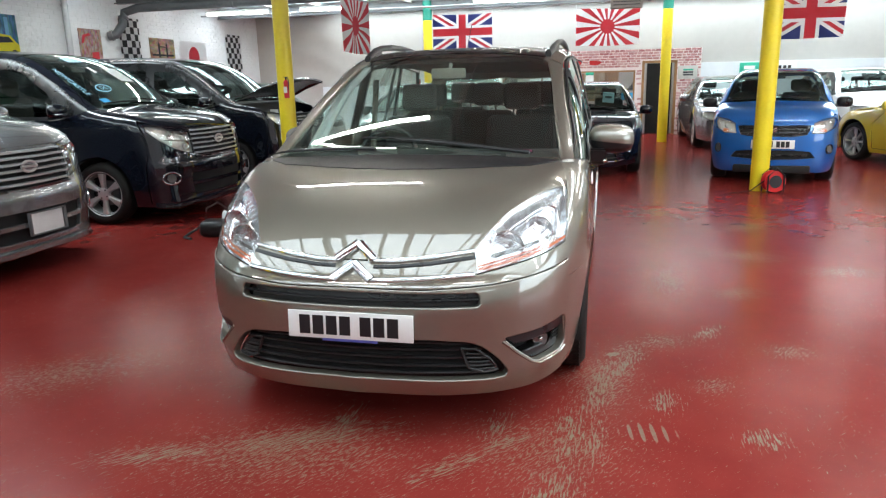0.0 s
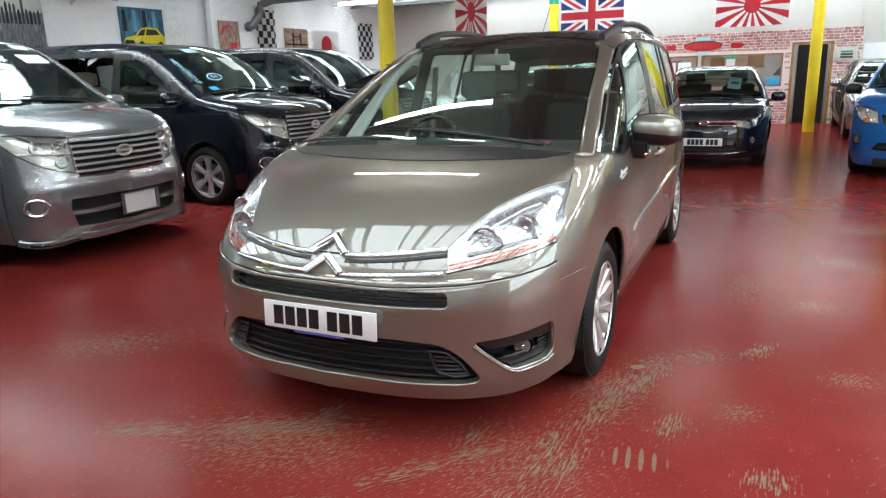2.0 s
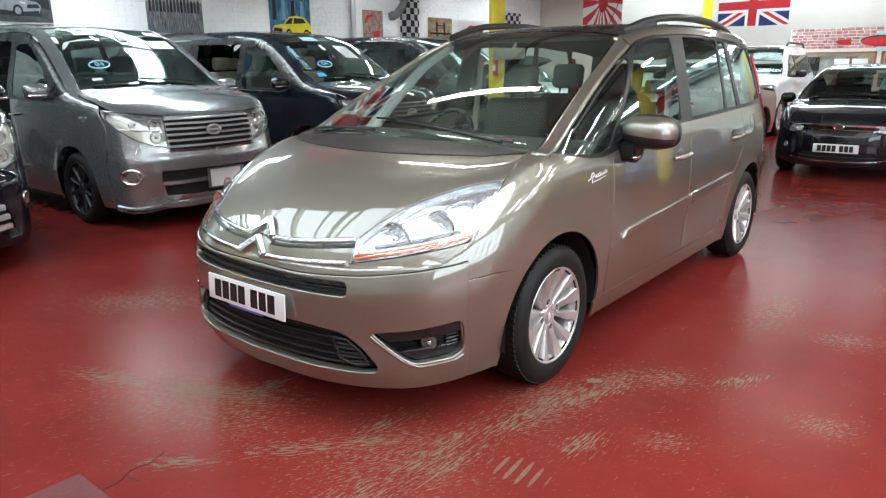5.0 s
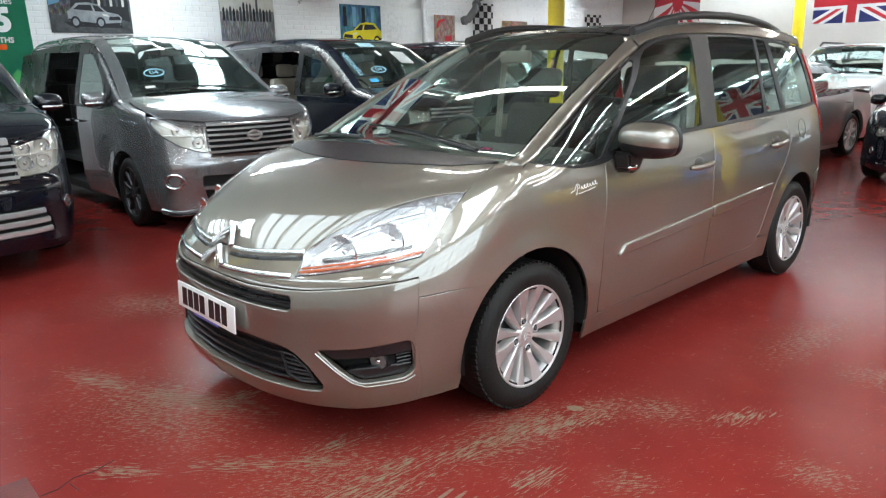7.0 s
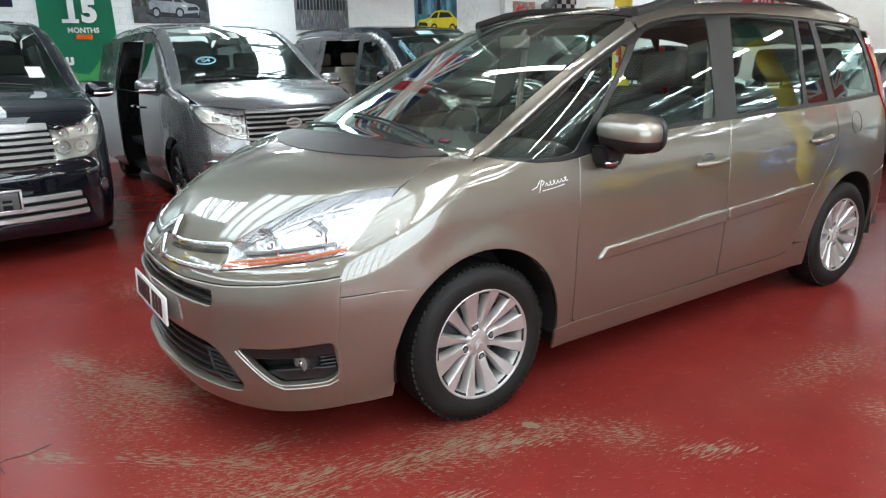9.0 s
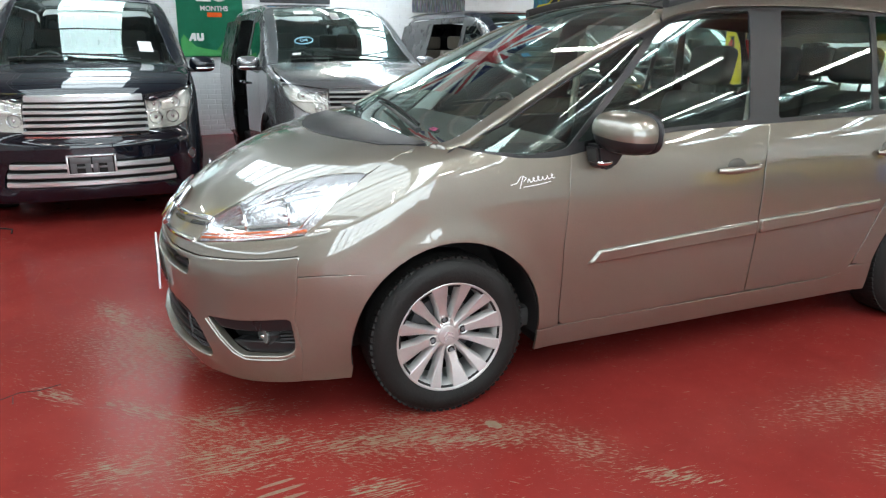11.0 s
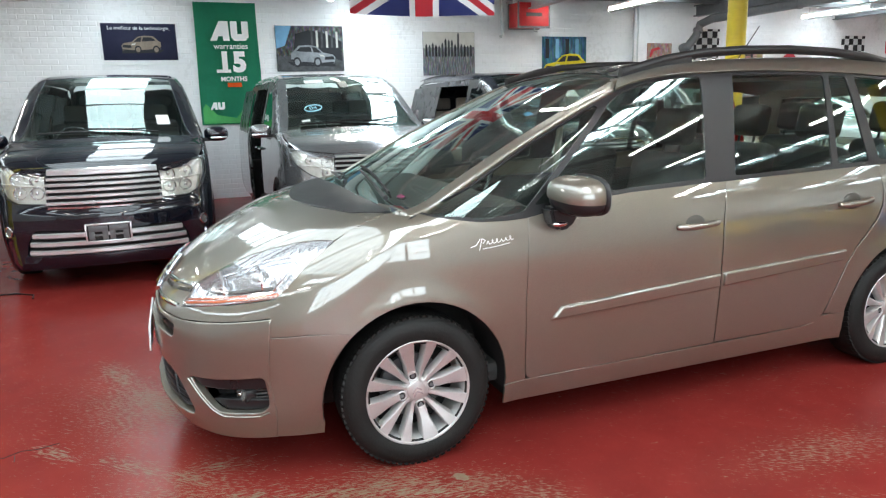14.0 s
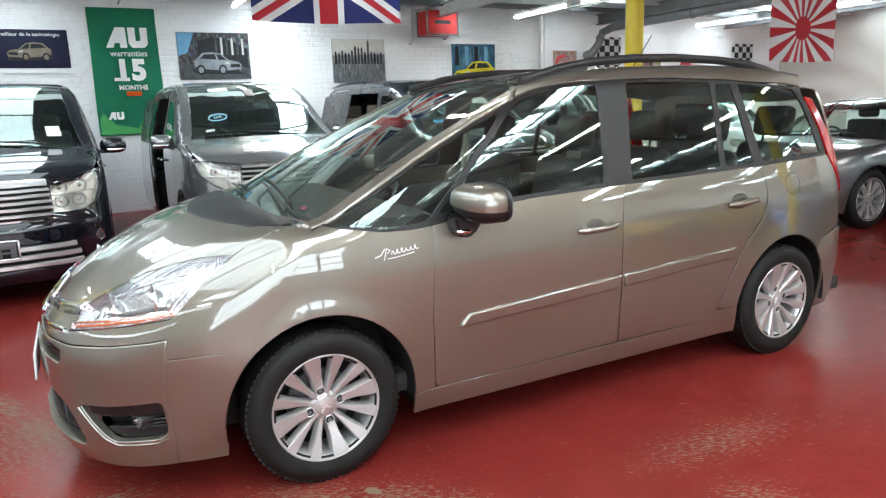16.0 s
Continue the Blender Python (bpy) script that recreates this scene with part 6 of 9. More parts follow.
    bm = bmesh.new()
    wi = wx - 0.30
    box(bm, -wi, -0.72, 0.16, wi, sp["wb"] + 0.7, 0.26, 0.02)
    box(bm, -wx + 0.06, 0.45, 0.17, wx - 0.06, sp["wb"] - 0.45, 0.27, 0.02)
    box(bm, -wi, -0.55, 0.26, wi, -0.05, sp.get("bay", 0.6), 0.03)
    part("underside", bm, M["dark"], t)
    # cabin
    cw = sp["cabin_w"]
    fz, dz = sp["cabin_floor"], sp["dash"]
    bm = bmesh.new()
    box(bm, -cw, sp["dash_y"] - 0.1, fz - 0.08, cw, sp["cabin_end"], fz, 0.02)
    part("cabin_floor", bm, M["interior"], t)
    bm = bmesh.new()
    box(bm, -cw, sp["dash_y"] - 0.35, dz - 0.35, cw, sp["dash_y"] + 0.25, dz, 0.05)
    part("dashboard", bm, M["interior"], t)
    bm = bmesh.new()
    tl = pose(-0.36, sp["dash_y"] + 0.36, dz - 0.03, 65, 0, 0)
    tube(bm, [tl @ Vector((0.18 * math.cos(a), 0.18 * math.sin(a), 0)) for a in [2 * math.pi * i / 28 for i in range(28)]], 0.014, 8, True)
    tube(bm, [tl @ Vector((-0.17, 0, 0)), tl @ Vector((0.17, 0, 0))], 0.016, 8)
    part("steering_wheel", bm, M["trim_black"], t)
    for (x, y) in sp["seats"]:
        sm = M[sp.get("seat_mat", "seat_cloth")]
        s = new("seat")
        s.parent, s.matrix_basis = t, pose(x, y, fz)
        bm = bmesh.new()
        box(bm, -0.25, -0.26, 0.06, 0.25, 0.26, 0.26, 0.05)
        box(bm, -0.25, 0.20, 0.2, 0.25, 0.34, 0.80, 0.05)
        part("seat_body", bm, sm, s)
        bm = bmesh.new()
        box(bm, -0.13, 0.24, 0.82, 0.13, 0.34, 1.0, 0.04)
        part("headrest", bm, sm, s)
    bm = bmesh.new()
    mx, my, mz = sp["mirror_in"]
    box(bm, -0.11, my, mz - 0.03, 0.11, my + 0.02, mz + 0.03, 0.01)
    part("rear_view_mirror", bm, M["interior"], t)
    # wing mirrors
    x0, y0, z0 = sp["mirror"]
    for side in (1, -1):
        bm = bmesh.new()
        bmesh.ops.create_uvsphere(bm, u_segments=20, v_segments=12, radius=1.0)
        a, b, c = sp.get("mirror_r", (0.105, 0.07, 0.075))
        for v in bm.verts:
            x, y, z = v.co
            x, z = math.copysign(abs(x) ** 0.7, x), math.copysign(abs(z) ** 0.7, z)
            v.co = Vector((side * (x0 + a * x), y0 + b * min(y, 0.5), z0 + c * z))
        mr = part("wing_mirror", bm, M[sp.get("mirror_mat")] if sp.get("mirror_mat") else paint, t)
        bm = bmesh.new()
        box(bm, side * (x0 - a - 0.07), y0 - 0.035, z0 - c * 0.95, side * (x0 - 0.02), y0 + 0.035, z0 - c * 0.45, 0.012)
        part("mirror_foot", bm, M["plastic"], mr)
        if sp.get("mirror_strip"):
            bm = bmesh.new()
            box(bm, side * (x0 - a * 0.5), y0 - b - 0.004, z0 - c * 0.65, side * (x0 + a * 0.85), y0 - b + 0.03, z0 - c * 0.35, 0.004)
            part("mirror_indicator", bm, M["chrome"], mr)
    for (y, z) in sp["handles"]:
        for side in (1, -1):
            x = skin.side(np.array([(y, z)]))[0][0]
            bm = bmesh.new()
            tube(bm, [(side * (x - 0.005), y - 0.09, z), (side * (x + 0.028), y - 0.06, z), (side * (x + 0.030), y + 0.06, z), (side * (x - 0.005), y + 0.09, z)], 0.013, 8)
            part("door_handle", bm, M[sp["handle_mat"]] if sp.get("handle_mat") else paint, t)
    # wipers
    cy = sp["wiper_y"]
    for xa, xb in ((0.45, -0.15), (-0.10, -0.60)):
        ln = np.array([(xa + (xb - xa) * i / 6, cy + 0.05 * i / 6) for i in range(7)])
        p = skin.above(ln)
        p = p + skin.normal(p) * 0.018
        bm = bmesh.new()
        tube(bm, [Vector(v) for v in p], 0.009, 6)
        part("wiper", bm, M["plastic"], t)
    return t


def on_screen(parent, skin, x, y, w, h, mat, name="notice", tilt=0, lift=0.004, label=""):
    """A paper behind or on the windscreen, lying in its plane."""
    c = skin.above(np.array([(x, y)]))[0]
    n = Vector(skin.normal(c[None])[0])
    u = Vector((1, 0, 0))
    u = (u - n * u.dot(n)).normalized()
    v = n.cross(u)
    mt = Matrix((u, v, n)).transposed().to_4x4()
    mt.translation = Vector(c) + n * lift
    bm = bmesh.new()
    box(bm, -w / 2, -h / 2, -0.0006, w / 2, h / 2, 0.0006)
    return part(name, bm, mat, parent, label, m=mt @ pose(0, 0, 0, 0, 0, tilt))


card = on_screen(mpv, MPV, 0.585, 0.050, 0.060, 0.024, M["dark"], "screen_note", tilt=4, lift=0.0015)
words("screen_number", "238", 0.030, simple("pink_marker", (0.36, 0.06, 0.14), 0.6), card, pose(0, 0, 0.001, 0, 0, 0), depth=0.0006)

# -- the big minivans --
VAN = Skin(
    top=[(-1.05, 0.82), (-0.94, 0.97), (-0.86, 1.045), (-0.5, 1.165), (-0.05, 1.255), (0.06, 1.31), (0.5, 1.60), (0.8, 1.76), (1.05, 1.835), (1.6, 1.885), (2.6, 1.895), (3.6, 1.86), (3.9, 1.80)],
    plan=[(-1.0, 0.82), (-0.5, 0.872), (0, 0.892), (1, 0.9), (3, 0.9), (3.6, 0.87), (3.95, 0.80)],
    sect=[(0.1, -0.08), (0.25, -0.03), (0.45, 0), (0.9, 0), (1.1, -0.012), (1.25, -0.035), (1.5, -0.10), (1.75, -0.17), (1.9, -0.24)],
    nose=[(0.1, -0.86), (0.19, -0.93), (0.24, -0.955), (0.30, -0.945), (0.50, -0.962), (0.62, -0.962), (0.69, -0.940), (0.76, -0.925), (1.0, -0.885), (1.1, -0.82), (1.3, -0.5)],
    nose_x=[(0, 0), (0.3, 0.02), (0.6, 0.095), (0.8, 0.22), (0.95, 0.5)],
    tail=[(0.1, 3.8), (0.5, 3.86), (1.0, 3.85), (1.5, 3.80), (1.9, 3.7)], tail_x=[(0, 0), (0.6, 0.04), (0.9, 0.2)],
    bow=0.14, crown=0.03, k_top=0.10, k_nose=0.13, k_tail=0.12, arches=((0, 0.34, 0.38), (2.95, 0.34, 0.38)), flare=0.012)
VB = [(0.12, 1.20), (0.3, 1.14), (0.5, 1.12), (1.3, 1.135), (1.34, 1.135), (2.6, 1.15), (2.64, 1.15), (3.70, 1.16)]
v_pillar_in = [(0.755, -0.02), (0.71, 0.15), (0.66, 0.42), (0.62, 0.72), (0.59, 1.0)]
v_pillar_out = [(0.835, 0.06), (0.80, 0.22), (0.765, 0.45), (0.73, 0.75), (0.71, 1.0)]
v_win_top = [(0.71, 1.2), (0.715, 1.8), (0.715, 2.6), (0.705, 3.4), (0.69, 3.66)]
v_lamp = [(0.45, -0.90, 0.735), (0.455, -0.87, 1.030), (0.62, -0.80, 1.048), (0.76, -0.66, 1.055), (0.80, -0.55, 1.04), (0.818, -0.575, 0.985), (0.78, -0.69, 0.895), (0.68, -0.81, 0.805), (0.56, -0.87, 0.755)]
v_grille = full([(0, -0.89, 1.035), (0.25, -0.88, 1.035), (0.44, -0.85, 1.03), (0.435, -0.88, 0.85), (0.43, -0.90, 0.71), (0.2, -0.93, 0.70), (0, -0.935, 0.70)])
VR = 0.335
v_flanks = [
    ("front_wing", [(-0.50, 1.06), (-0.3, 1.14), (-0.02, 1.235), (0.12, 1.195), (0.25, 1.15), (0.36, 1.13), (0.40, 0.9), (0.42, 0.5), (0.43, 0.20), (0.40, 0.20)] + arch(0, VR, 0.40, -15, 180) + [(-0.40, 0.20), (-0.56, 0.20), (-0.56, 0.62), (-0.60, 0.80), (-0.58, 0.92)]),
    ("front_door", [(0.365, 1.125), (0.5, 1.115), (1.3, 1.13), (1.31, 0.7), (1.31, 0.22), (0.44, 0.22), (0.43, 0.5), (0.405, 0.9)]),
    ("sliding_door", [(1.32, 1.13), (2.6, 1.145), (2.61, 0.75), (2.56, 0.62)] + arch(2.95, VR, 0.43, 140, 165, 5) + [(2.50, 0.22), (1.32, 0.22)]),
    ("rear_wing", [(2.62, 1.145), (3.70, 1.155), (3.74, 0.8), (3.72, 0.22), (3.36, 0.22)] + arch(2.95, VR, 0.40, -12, 140) + [(2.575, 0.62), (2.625, 0.75)]),
]
v_nose = [(0, -0.87, 1.05), (0.3, -0.86, 1.05), (0.5, -0.83, 1.052), (0.65, -0.77, 1.056), (0.78, -0.62, 1.062), (0.81, -0.50, 1.06), (0.835, -0.585, 0.92), (0.845, -0.605, 0.80), (0.85, -0.57, 0.62), (0.845, -0.565, 0.40), (0.82, -0.565, 0.20), (0.6, -0.80, 0.19), (0.3, -0.90, 0.19), (0, -0.925, 0.19)]
hood_edge = VAN.above(np.array([(0.815, -0.48), (0.828, -0.36), (0.83, -0.25), (0.818, -0.12)]))
v_flanks[0] = ("front_wing", [(float(p[1]), float(p[2]) - 0.004) for p in hood_edge] + v_flanks[0][1][2:])
V_BASE = dict(
    wb=2.95, step=0.07, nose_c=(0, 0.0, 0.65), lamp_bar=[(0.455, -0.89, 0.892), (0.62, -0.81, 0.892), (0.785, -0.66, 0.90)],
    hood=[(0, -0.865), (0.3, -0.855), (0.5, -0.825), (0.66, -0.755), (0.78, -0.61), (0.815, -0.48), (0.83, -0.25), (0.80, 0.0), (0.70, -0.035), (0.4, -0.065), (0, -0.075)],
    screen=[(0, -0.06), (0.4, -0.05), (0.70, -0.03)] + v_pillar_in + [(0.3, 1.06), (0, 1.07)],
    roof=[(0, 1.08), (0.3, 1.07), (0.59, 1.01), (0.60, 2.0), (0.60, 3.6), (0, 3.68)],
    roof_side=[(0.595, 1.005), (0.71, 1.005)] + v_win_top + [(0.605, 3.6), (0.605, 2.0)],
    pillar=v_pillar_in + v_pillar_out[::-1], pillar_out=v_pillar_out, win_top=v_win_top,
    belt=VB, windows=[("front_door_window", [(0.40, 1.17), (0.62, 1.155), (1.24, 1.165), (1.26, 1.66), (1.0, 1.66), (0.88, 1.62), (0.55, 1.40)], "glass_dark"),
                      ("side_window", [(1.40, 1.17), (2.54, 1.185), (2.54, 1.68), (1.40, 1.68)], "glass_dark"),
                      ("rear_side_window", [(2.70, 1.19), (3.58, 1.20), (3.50, 1.65), (2.70, 1.68)], "glass_dark")],
    doorway_glass=[(1.38, 1.14), (2.56, 1.16), (2.56, 1.72), (1.38, 1.70)],
    flanks=v_flanks, nose=v_nose,
    tail=[(0, 3.72, 1.80), (0.5, 3.68, 1.76), (0.66, 3.60, 1.70), (0.78, 3.70, 1.2), (0.84, 3.70, 0.8), (0.83, 3.70, 0.22), (0.5, 3.82, 0.2), (0, 3.82, 0.2)],
    tail_glass=[(0, 3.8, 1.66), (0.5, 3.75, 1.62), (0.62, 3.75, 1.2), (0, 3.85, 1.18)],
    lamp=v_lamp, bulbs=[(0.54, -0.87, 0.955, 0.052), (0.54, -0.88, 0.835, 0.048), (0.68, -0.78, 0.955, 0.050)],
    wheel=(0.875, VR, 0.235, 10, "alloy_dark"), cabin_w=0.78, cabin_floor=0.55, dash=1.19, dash_y=0.25, cabin_end=3.6,
    seats=[(-0.4, 1.15), (0.4, 1.15), (-0.4, 2.1), (0.4, 2.1), (-0.4, 3.0), (0.4, 3.0)], mirror_in=(0, 0.80, 1.66),
    mirror=(1.00, 0.30, 1.22), mirror_r=(0.120, 0.07, 0.075), mirror_strip=True, handles=[(1.18, 0.98), (1.5, 0.98)], handle_mat="chrome", wiper_y=0.0, bay=0.85)
g_bars = []
for k in range(6):
    z = 0.735 + 0.052 * k
    g_bars.append(("grille_bar", [(-0.44, -0.87, z), (-0.2, -0.91, z), (0, -0.915, z), (0.2, -0.91, z), (0.44, -0.87, z)], 0.025, 0.020, -0.006, "bright_trim"))
g_bars.append(("grille_frame", [(-0.44, -0.9, 0.703), (-0.2, -0.93, 0.697), (0, -0.935, 0.695), (0.2, -0.93, 0.697), (0.44, -0.9, 0.703)], 0.022, 0.014, 0.0, "chrome"))
# earlier nose: slots in the bumper round a plate
early_low = full([(0, -0.945, 0.53), (0.3, -0.93, 0.53), (0.52, -0.88, 0.535), (0.53, -0.88, 0.46), (0.50, -0.89, 0.31), (0.3, -0.93, 0.30), (0, -0.945, 0.30)])
e_spec = dict(V_BASE, nose_holes=[v_grille, v_lamp, mirror_x(v_lamp), early_low],
              inserts=[("grille", v_grille, "dark", 0.03), ("lower_grille", early_low, "dark", 0.04)],
              bars=g_bars + [("bumper_bar", [(-0.52, -0.88, 0.42), (-0.2, -0.935, 0.42), (0, -0.945, 0.42), (0.2, -0.935, 0.42), (0.52, -0.88, 0.42)], 0.045, 0.014, -0.012, "paint_silver"),
                             ("chin_strip", [(-0.8, -0.6, 0.225), (-0.5, -0.86, 0.235), (0, -0.93, 0.24), (0.5, -0.86, 0.235), (0.8, -0.6, 0.225)], 0.065, 0.024, 0.0, "paint_silver"),
                             ("chin_slot", [(-0.74, -0.66, 0.232), (-0.62, -0.77, 0.234), (-0.50, -0.86, 0.236)], 0.026, 0.004, 0.0225, "trim_black"),
                             ("chin_slot", [(0.50, -0.86, 0.236), (0.62, -0.77, 0.234), (0.74, -0.66, 0.232)], 0.026, 0.004, 0.0225, "trim_black")],
              fogs=[(0.72, -0.75, 0.50, 0.050, "chrome")], fog_oval=1.45, plate=(0.06, 0.425, 0.33, True), plate_h=0.165)
# later nose: bright stripes across the bumper and a bare plate holder
late_low = full([(0, -0.955, 0.505), (0.30, -0.93, 0.510), (0.50, -0.88, 0.525), (0.56, -0.86, 0.512), (0.61, -0.83, 0.42), (0.635, -0.81, 0.315), (0.4, -0.91, 0.298), (0, -0.955, 0.292)])
l_bars = []
for k, xe in enumerate((0.60, 0.58, 0.545)):
    z = 0.330 + 0.072 * k
    l_bars.append(("bumper_stripe", [(-xe, -0.82, z + 0.01), (-0.35, -0.92, z), (0, -0.955, z - 0.004), (0.35, -0.92, z), (xe, -0.82, z + 0.01)], 0.046, 0.016, -0.004, "bright_trim"))
l_lamp = v_lamp[:5] + [(0.815, -0.58, 0.92), (0.78, -0.70, 0.80), (0.68, -0.82, 0.745)]
l_spec = dict(V_BASE, nose_holes=[v_grille, l_lamp, mirror_x(l_lamp), late_low], lamp=l_lamp, bulbs=V_BASE["bulbs"] + [(0.67, -0.81, 0.835, 0.046)],
              inserts=[("grille", v_grille, "dark", 0.03), ("lower_grille", late_low, "dark", 0.03)],
              bars=[q if q[0] != "grille_bar" else q[:2] + (0.031,) + q[3:] for q in g_bars] + [("grille_header", [(-0.44, -0.87, 1.012), (-0.2, -0.90, 1.014), (0, -0.905, 1.015), (0.2, -0.90, 1.014), (0.44, -0.87, 1.012)], 0.050, 0.022, 0.0, "bright_trim")] + l_bars, fogs=[(0.735, -0.73, 0.515, 0.034, "chrome")])

van_silver = make_car("minivan", pose(-4.30, 1.07, 0, 0, 0, 90), VAN, dict(e_spec, open_side=-1, seat_mat="seat_cloth"), M["paint_silver"], "silver grey minivan with chrome grille and open sliding door", "van", "parked minivans")
b_spec = dict(e_spec, bars=[q if q[0] not in ("chin_strip", "bumper_bar") else q[:5] + ("paint_black",) for q in e_spec["bars"]])
van_newc = make_car("minivan", pose(-4.26, 3.78, 0, 0, 0, 90), VAN, dict(b_spec, wheel=(0.875, VR, 0.235, 6, "alloy"), spoke_w=0.07, open_side=-1, seat_mat="seat_pale", plate=None), M["paint_black"], "black minivan with blue writing across its windscreen", "van", "parked minivans")
van_black = make_car("minivan", pose(-3.96, -1.42, 0, 0, 0, 90), VAN, l_spec, M["paint_black"], "black minivan with bright striped bumper grille", "van", "parked minivans")
van_hood = make_car("minivan", pose(-4.26, 6.62, 0, 0, 0, 88), VAN, dict(b_spec, wheel=(0.875, VR, 0.235, 6, "alloy"), spoke_w=0.07, plate=None), M["paint_black"], "black minivan with its bonnet propped open", "van", "parked minivans")
make_car("minivan", pose(-4.6, -4.35, 0, 0, 0, 90), VAN, dict(e_spec, wheel=(0.875, VR, 0.235, 10, "alloy"), plate=None), M["paint_silver"], "silver minivan standing against the white wall", "van", "parked minivans")
bm = bmesh.new()
for x0, z0, x1, z1 in ((-0.18, 0.40, 0.18, 0.415), (-0.18, 0.545, 0.18, 0.56), (-0.18, 0.40, -0.165, 0.56), (0.165, 0.40, 0.18, 0.56)):
    box(bm, x0, -0.985, z0, x1, -0.965, z1, 0.003)
holder = part("plate_frame", bm, M["bright_trim"], van_black, "chrome frame of the missing plate")
bm = bmesh.new()
box(bm, -0.165, -0.972, 0.415, 0.165, -0.955, 0.545, 0.003)
part("backing", bm, M["dark"], holder)
bm = bmesh.new()
for x in (-0.08, 0.08):
    for a in (-1, 1):
        box(bm, x + 0.052 * a - 0.022, -0.979, 0.418, x + 0.052 * a + 0.022, -0.970, 0.525, 0.003)
    box(bm, x - 0.074, -0.9795, 0.490, x + 0.074, -0.9705, 0.540, 0.003)
    box(bm, x - 0.040, -0.9785, 0.452, x + 0.040, -0.9695, 0.468, 0.003)
part("bracket", bm, M["steel_dark"], holder)
bm = bmesh.new()
for x0, z0, x1, z1 in ((-0.13, 0.335, 0.25, 0.345), (-0.13, 0.505, 0.25, 0.515), (-0.13, 0.335, -0.11, 0.515), (0.23, 0.335, 0.25, 0.515)):
    box(bm, x0, -0.985, z0, x1, -0.962, z1, 0.003)
part("plate_frame", bm, M["steel_dark"], van_silver, "dark frame round the blank plate")
bm = bmesh.new()
n = 14
rr = []
for i in range(n + 1):
    x = -0.62 + 1.24 * i / n
    k = 1 - (abs(x) / 0.62) ** 3
    rr.append([bm.verts.new((x, yy - 0.06 * (1 - k), 1.84 + zz * k)) for yy, zz in ((3.45, 0.03), (3.72, 0.105), (3.86, 0.10), (3.70, 0.02))])
for a, b in zip(rr, rr[1:]):
    for i in range(4):
        bm.faces.new((a[i], a[(i + 1) % 4], b[(i + 1) % 4], b[i]))
bm.faces.new(rr[0])
bm.faces.new(rr[-1])
part("roof_spoiler", bm, M["trim_black"], van_newc, "black roof spoiler over the tailgate")
for v in (van_silver, van_newc, van_hood):
    chrome_ring("grille_badge", v, (0, -0.93, 0.865), 0.066, 0.010, M["alloy"])
# bonnet of one van swung up about its rear edge
for o in van_hood.children:
    if o.name.startswith("bonnet"):
        o.matrix_basis = Matrix.Translation((0, -0.05, 1.27)) @ pose(0, 0, 0, -36, 0, 0) @ Matrix.Translation((0, 0.05, -1.27))
bm = bmesh.new()
box(bm, -0.30, -0.62, 0.6, 0.25, -0.12, 1.02, 0.04)
box(bm, 0.30, -0.55, 0.6, 0.58, -0.25, 0.98, 0.02)
cyl(bm, (-0.45, -0.40, 0.7), (-0.45, -0.40, 1.05), 0.09, seg=20)
tube(bm, [(-0.6, -0.7, 0.9), (-0.2, -0.72, 0.98), (0.2, -0.6, 1.0), (0.5, -0.3, 0.95)], 0.03, 8)
part("engine", bm, M["steel_dark"], van_hood)
bm = bmesh.new()
cyl(bm, (-0.1, -0.3, 1.02), (-0.1, -0.3, 1.07), 0.06, seg=20)
part("filler_cap", bm, M["plate_white"], van_hood)

# notices and writing on their screens
M["screen_ink"] = simple("pale_blue_marker", (0.35, 0.66, 0.80), 0.6)
M["screen_blue"] = simple("bright_blue_sticker", (0.05, 0.35, 0.62), 0.5)
on_screen(van_silver, VAN, 0.42, 0.62, 0.28, 0.16, M["paper"], tilt=8)
on_screen(van_silver, VAN, -0.28, 0.82, 0.22, 0.11, M["paper"])
on_screen(van_silver, VAN, 0.46, 0.86, 0.16, 0.10, M["paper"], tilt=-6)
on_screen(van_silver, VAN, 0.05, 0.72, 0.10, 0.17, M["plastic"])
on_screen(van_silver, VAN, -0.52, 0.12, 0.09, 0.04, M["paper"])
on_screen(van_newc, VAN, -0.10, 0.80, 0.24, 0.13, M["paper_blue"])
on_screen(van_newc, VAN, 0.28, 0.50, 0.24, 0.30, M["paper"])
on_screen(van_newc, VAN, -0.06, 0.58, 0.05, 0.12, M["paper"])
on_screen(van_black, VAN, 0.50, 0.22, 0.12, 0.16, M["paper"], tilt=6)


def screen_words(v, text, x, y, size, tilt, mat, name="screen_writing"):
    c = VAN.above(np.array([(x, y)]))[0]
    n = Vector(VAN.normal(c[None])[0])
    u = Vector((1, 0, 0))
    u = (u - n * u.dot(n)).normalized()
    w = n.cross(u)
    mt = Matrix((u, w, n)).transposed().to_4x4()
    mt.translation = Vector(c) + n * 0.012
    words(name, text, size, mat, v, mt @ pose(0, 0, 0, 0, 0, tilt), depth=0.0012)


screen_words(van_newc, "NEWCASTLE", -0.60, 0.42, 0.088, -90, M["screen_ink"])
screen_words(van_newc, "04", -0.30, 0.27, 0.10, 0, M["screen_ink"])
screen_words(van_silver, "04", -0.40, 0.30, 0.09, 0, M["screen_ink"])


def screen_ring(v, x, y, r, mat):
    pts = []
    for i in range(28):
        a = 2 * math.pi * i / 28
        c = VAN.above(np.array([(x + r * 1.25 * math.cos(a), y + r * 0.62 * math.sin(a))]))
        pts.append(Vector((c + VAN.normal(c) * 0.010)[0]))
    bm = bmesh.new()
    tube(bm, pts, 0.007, 5, True)
    part("screen_ring", bm, mat, v)


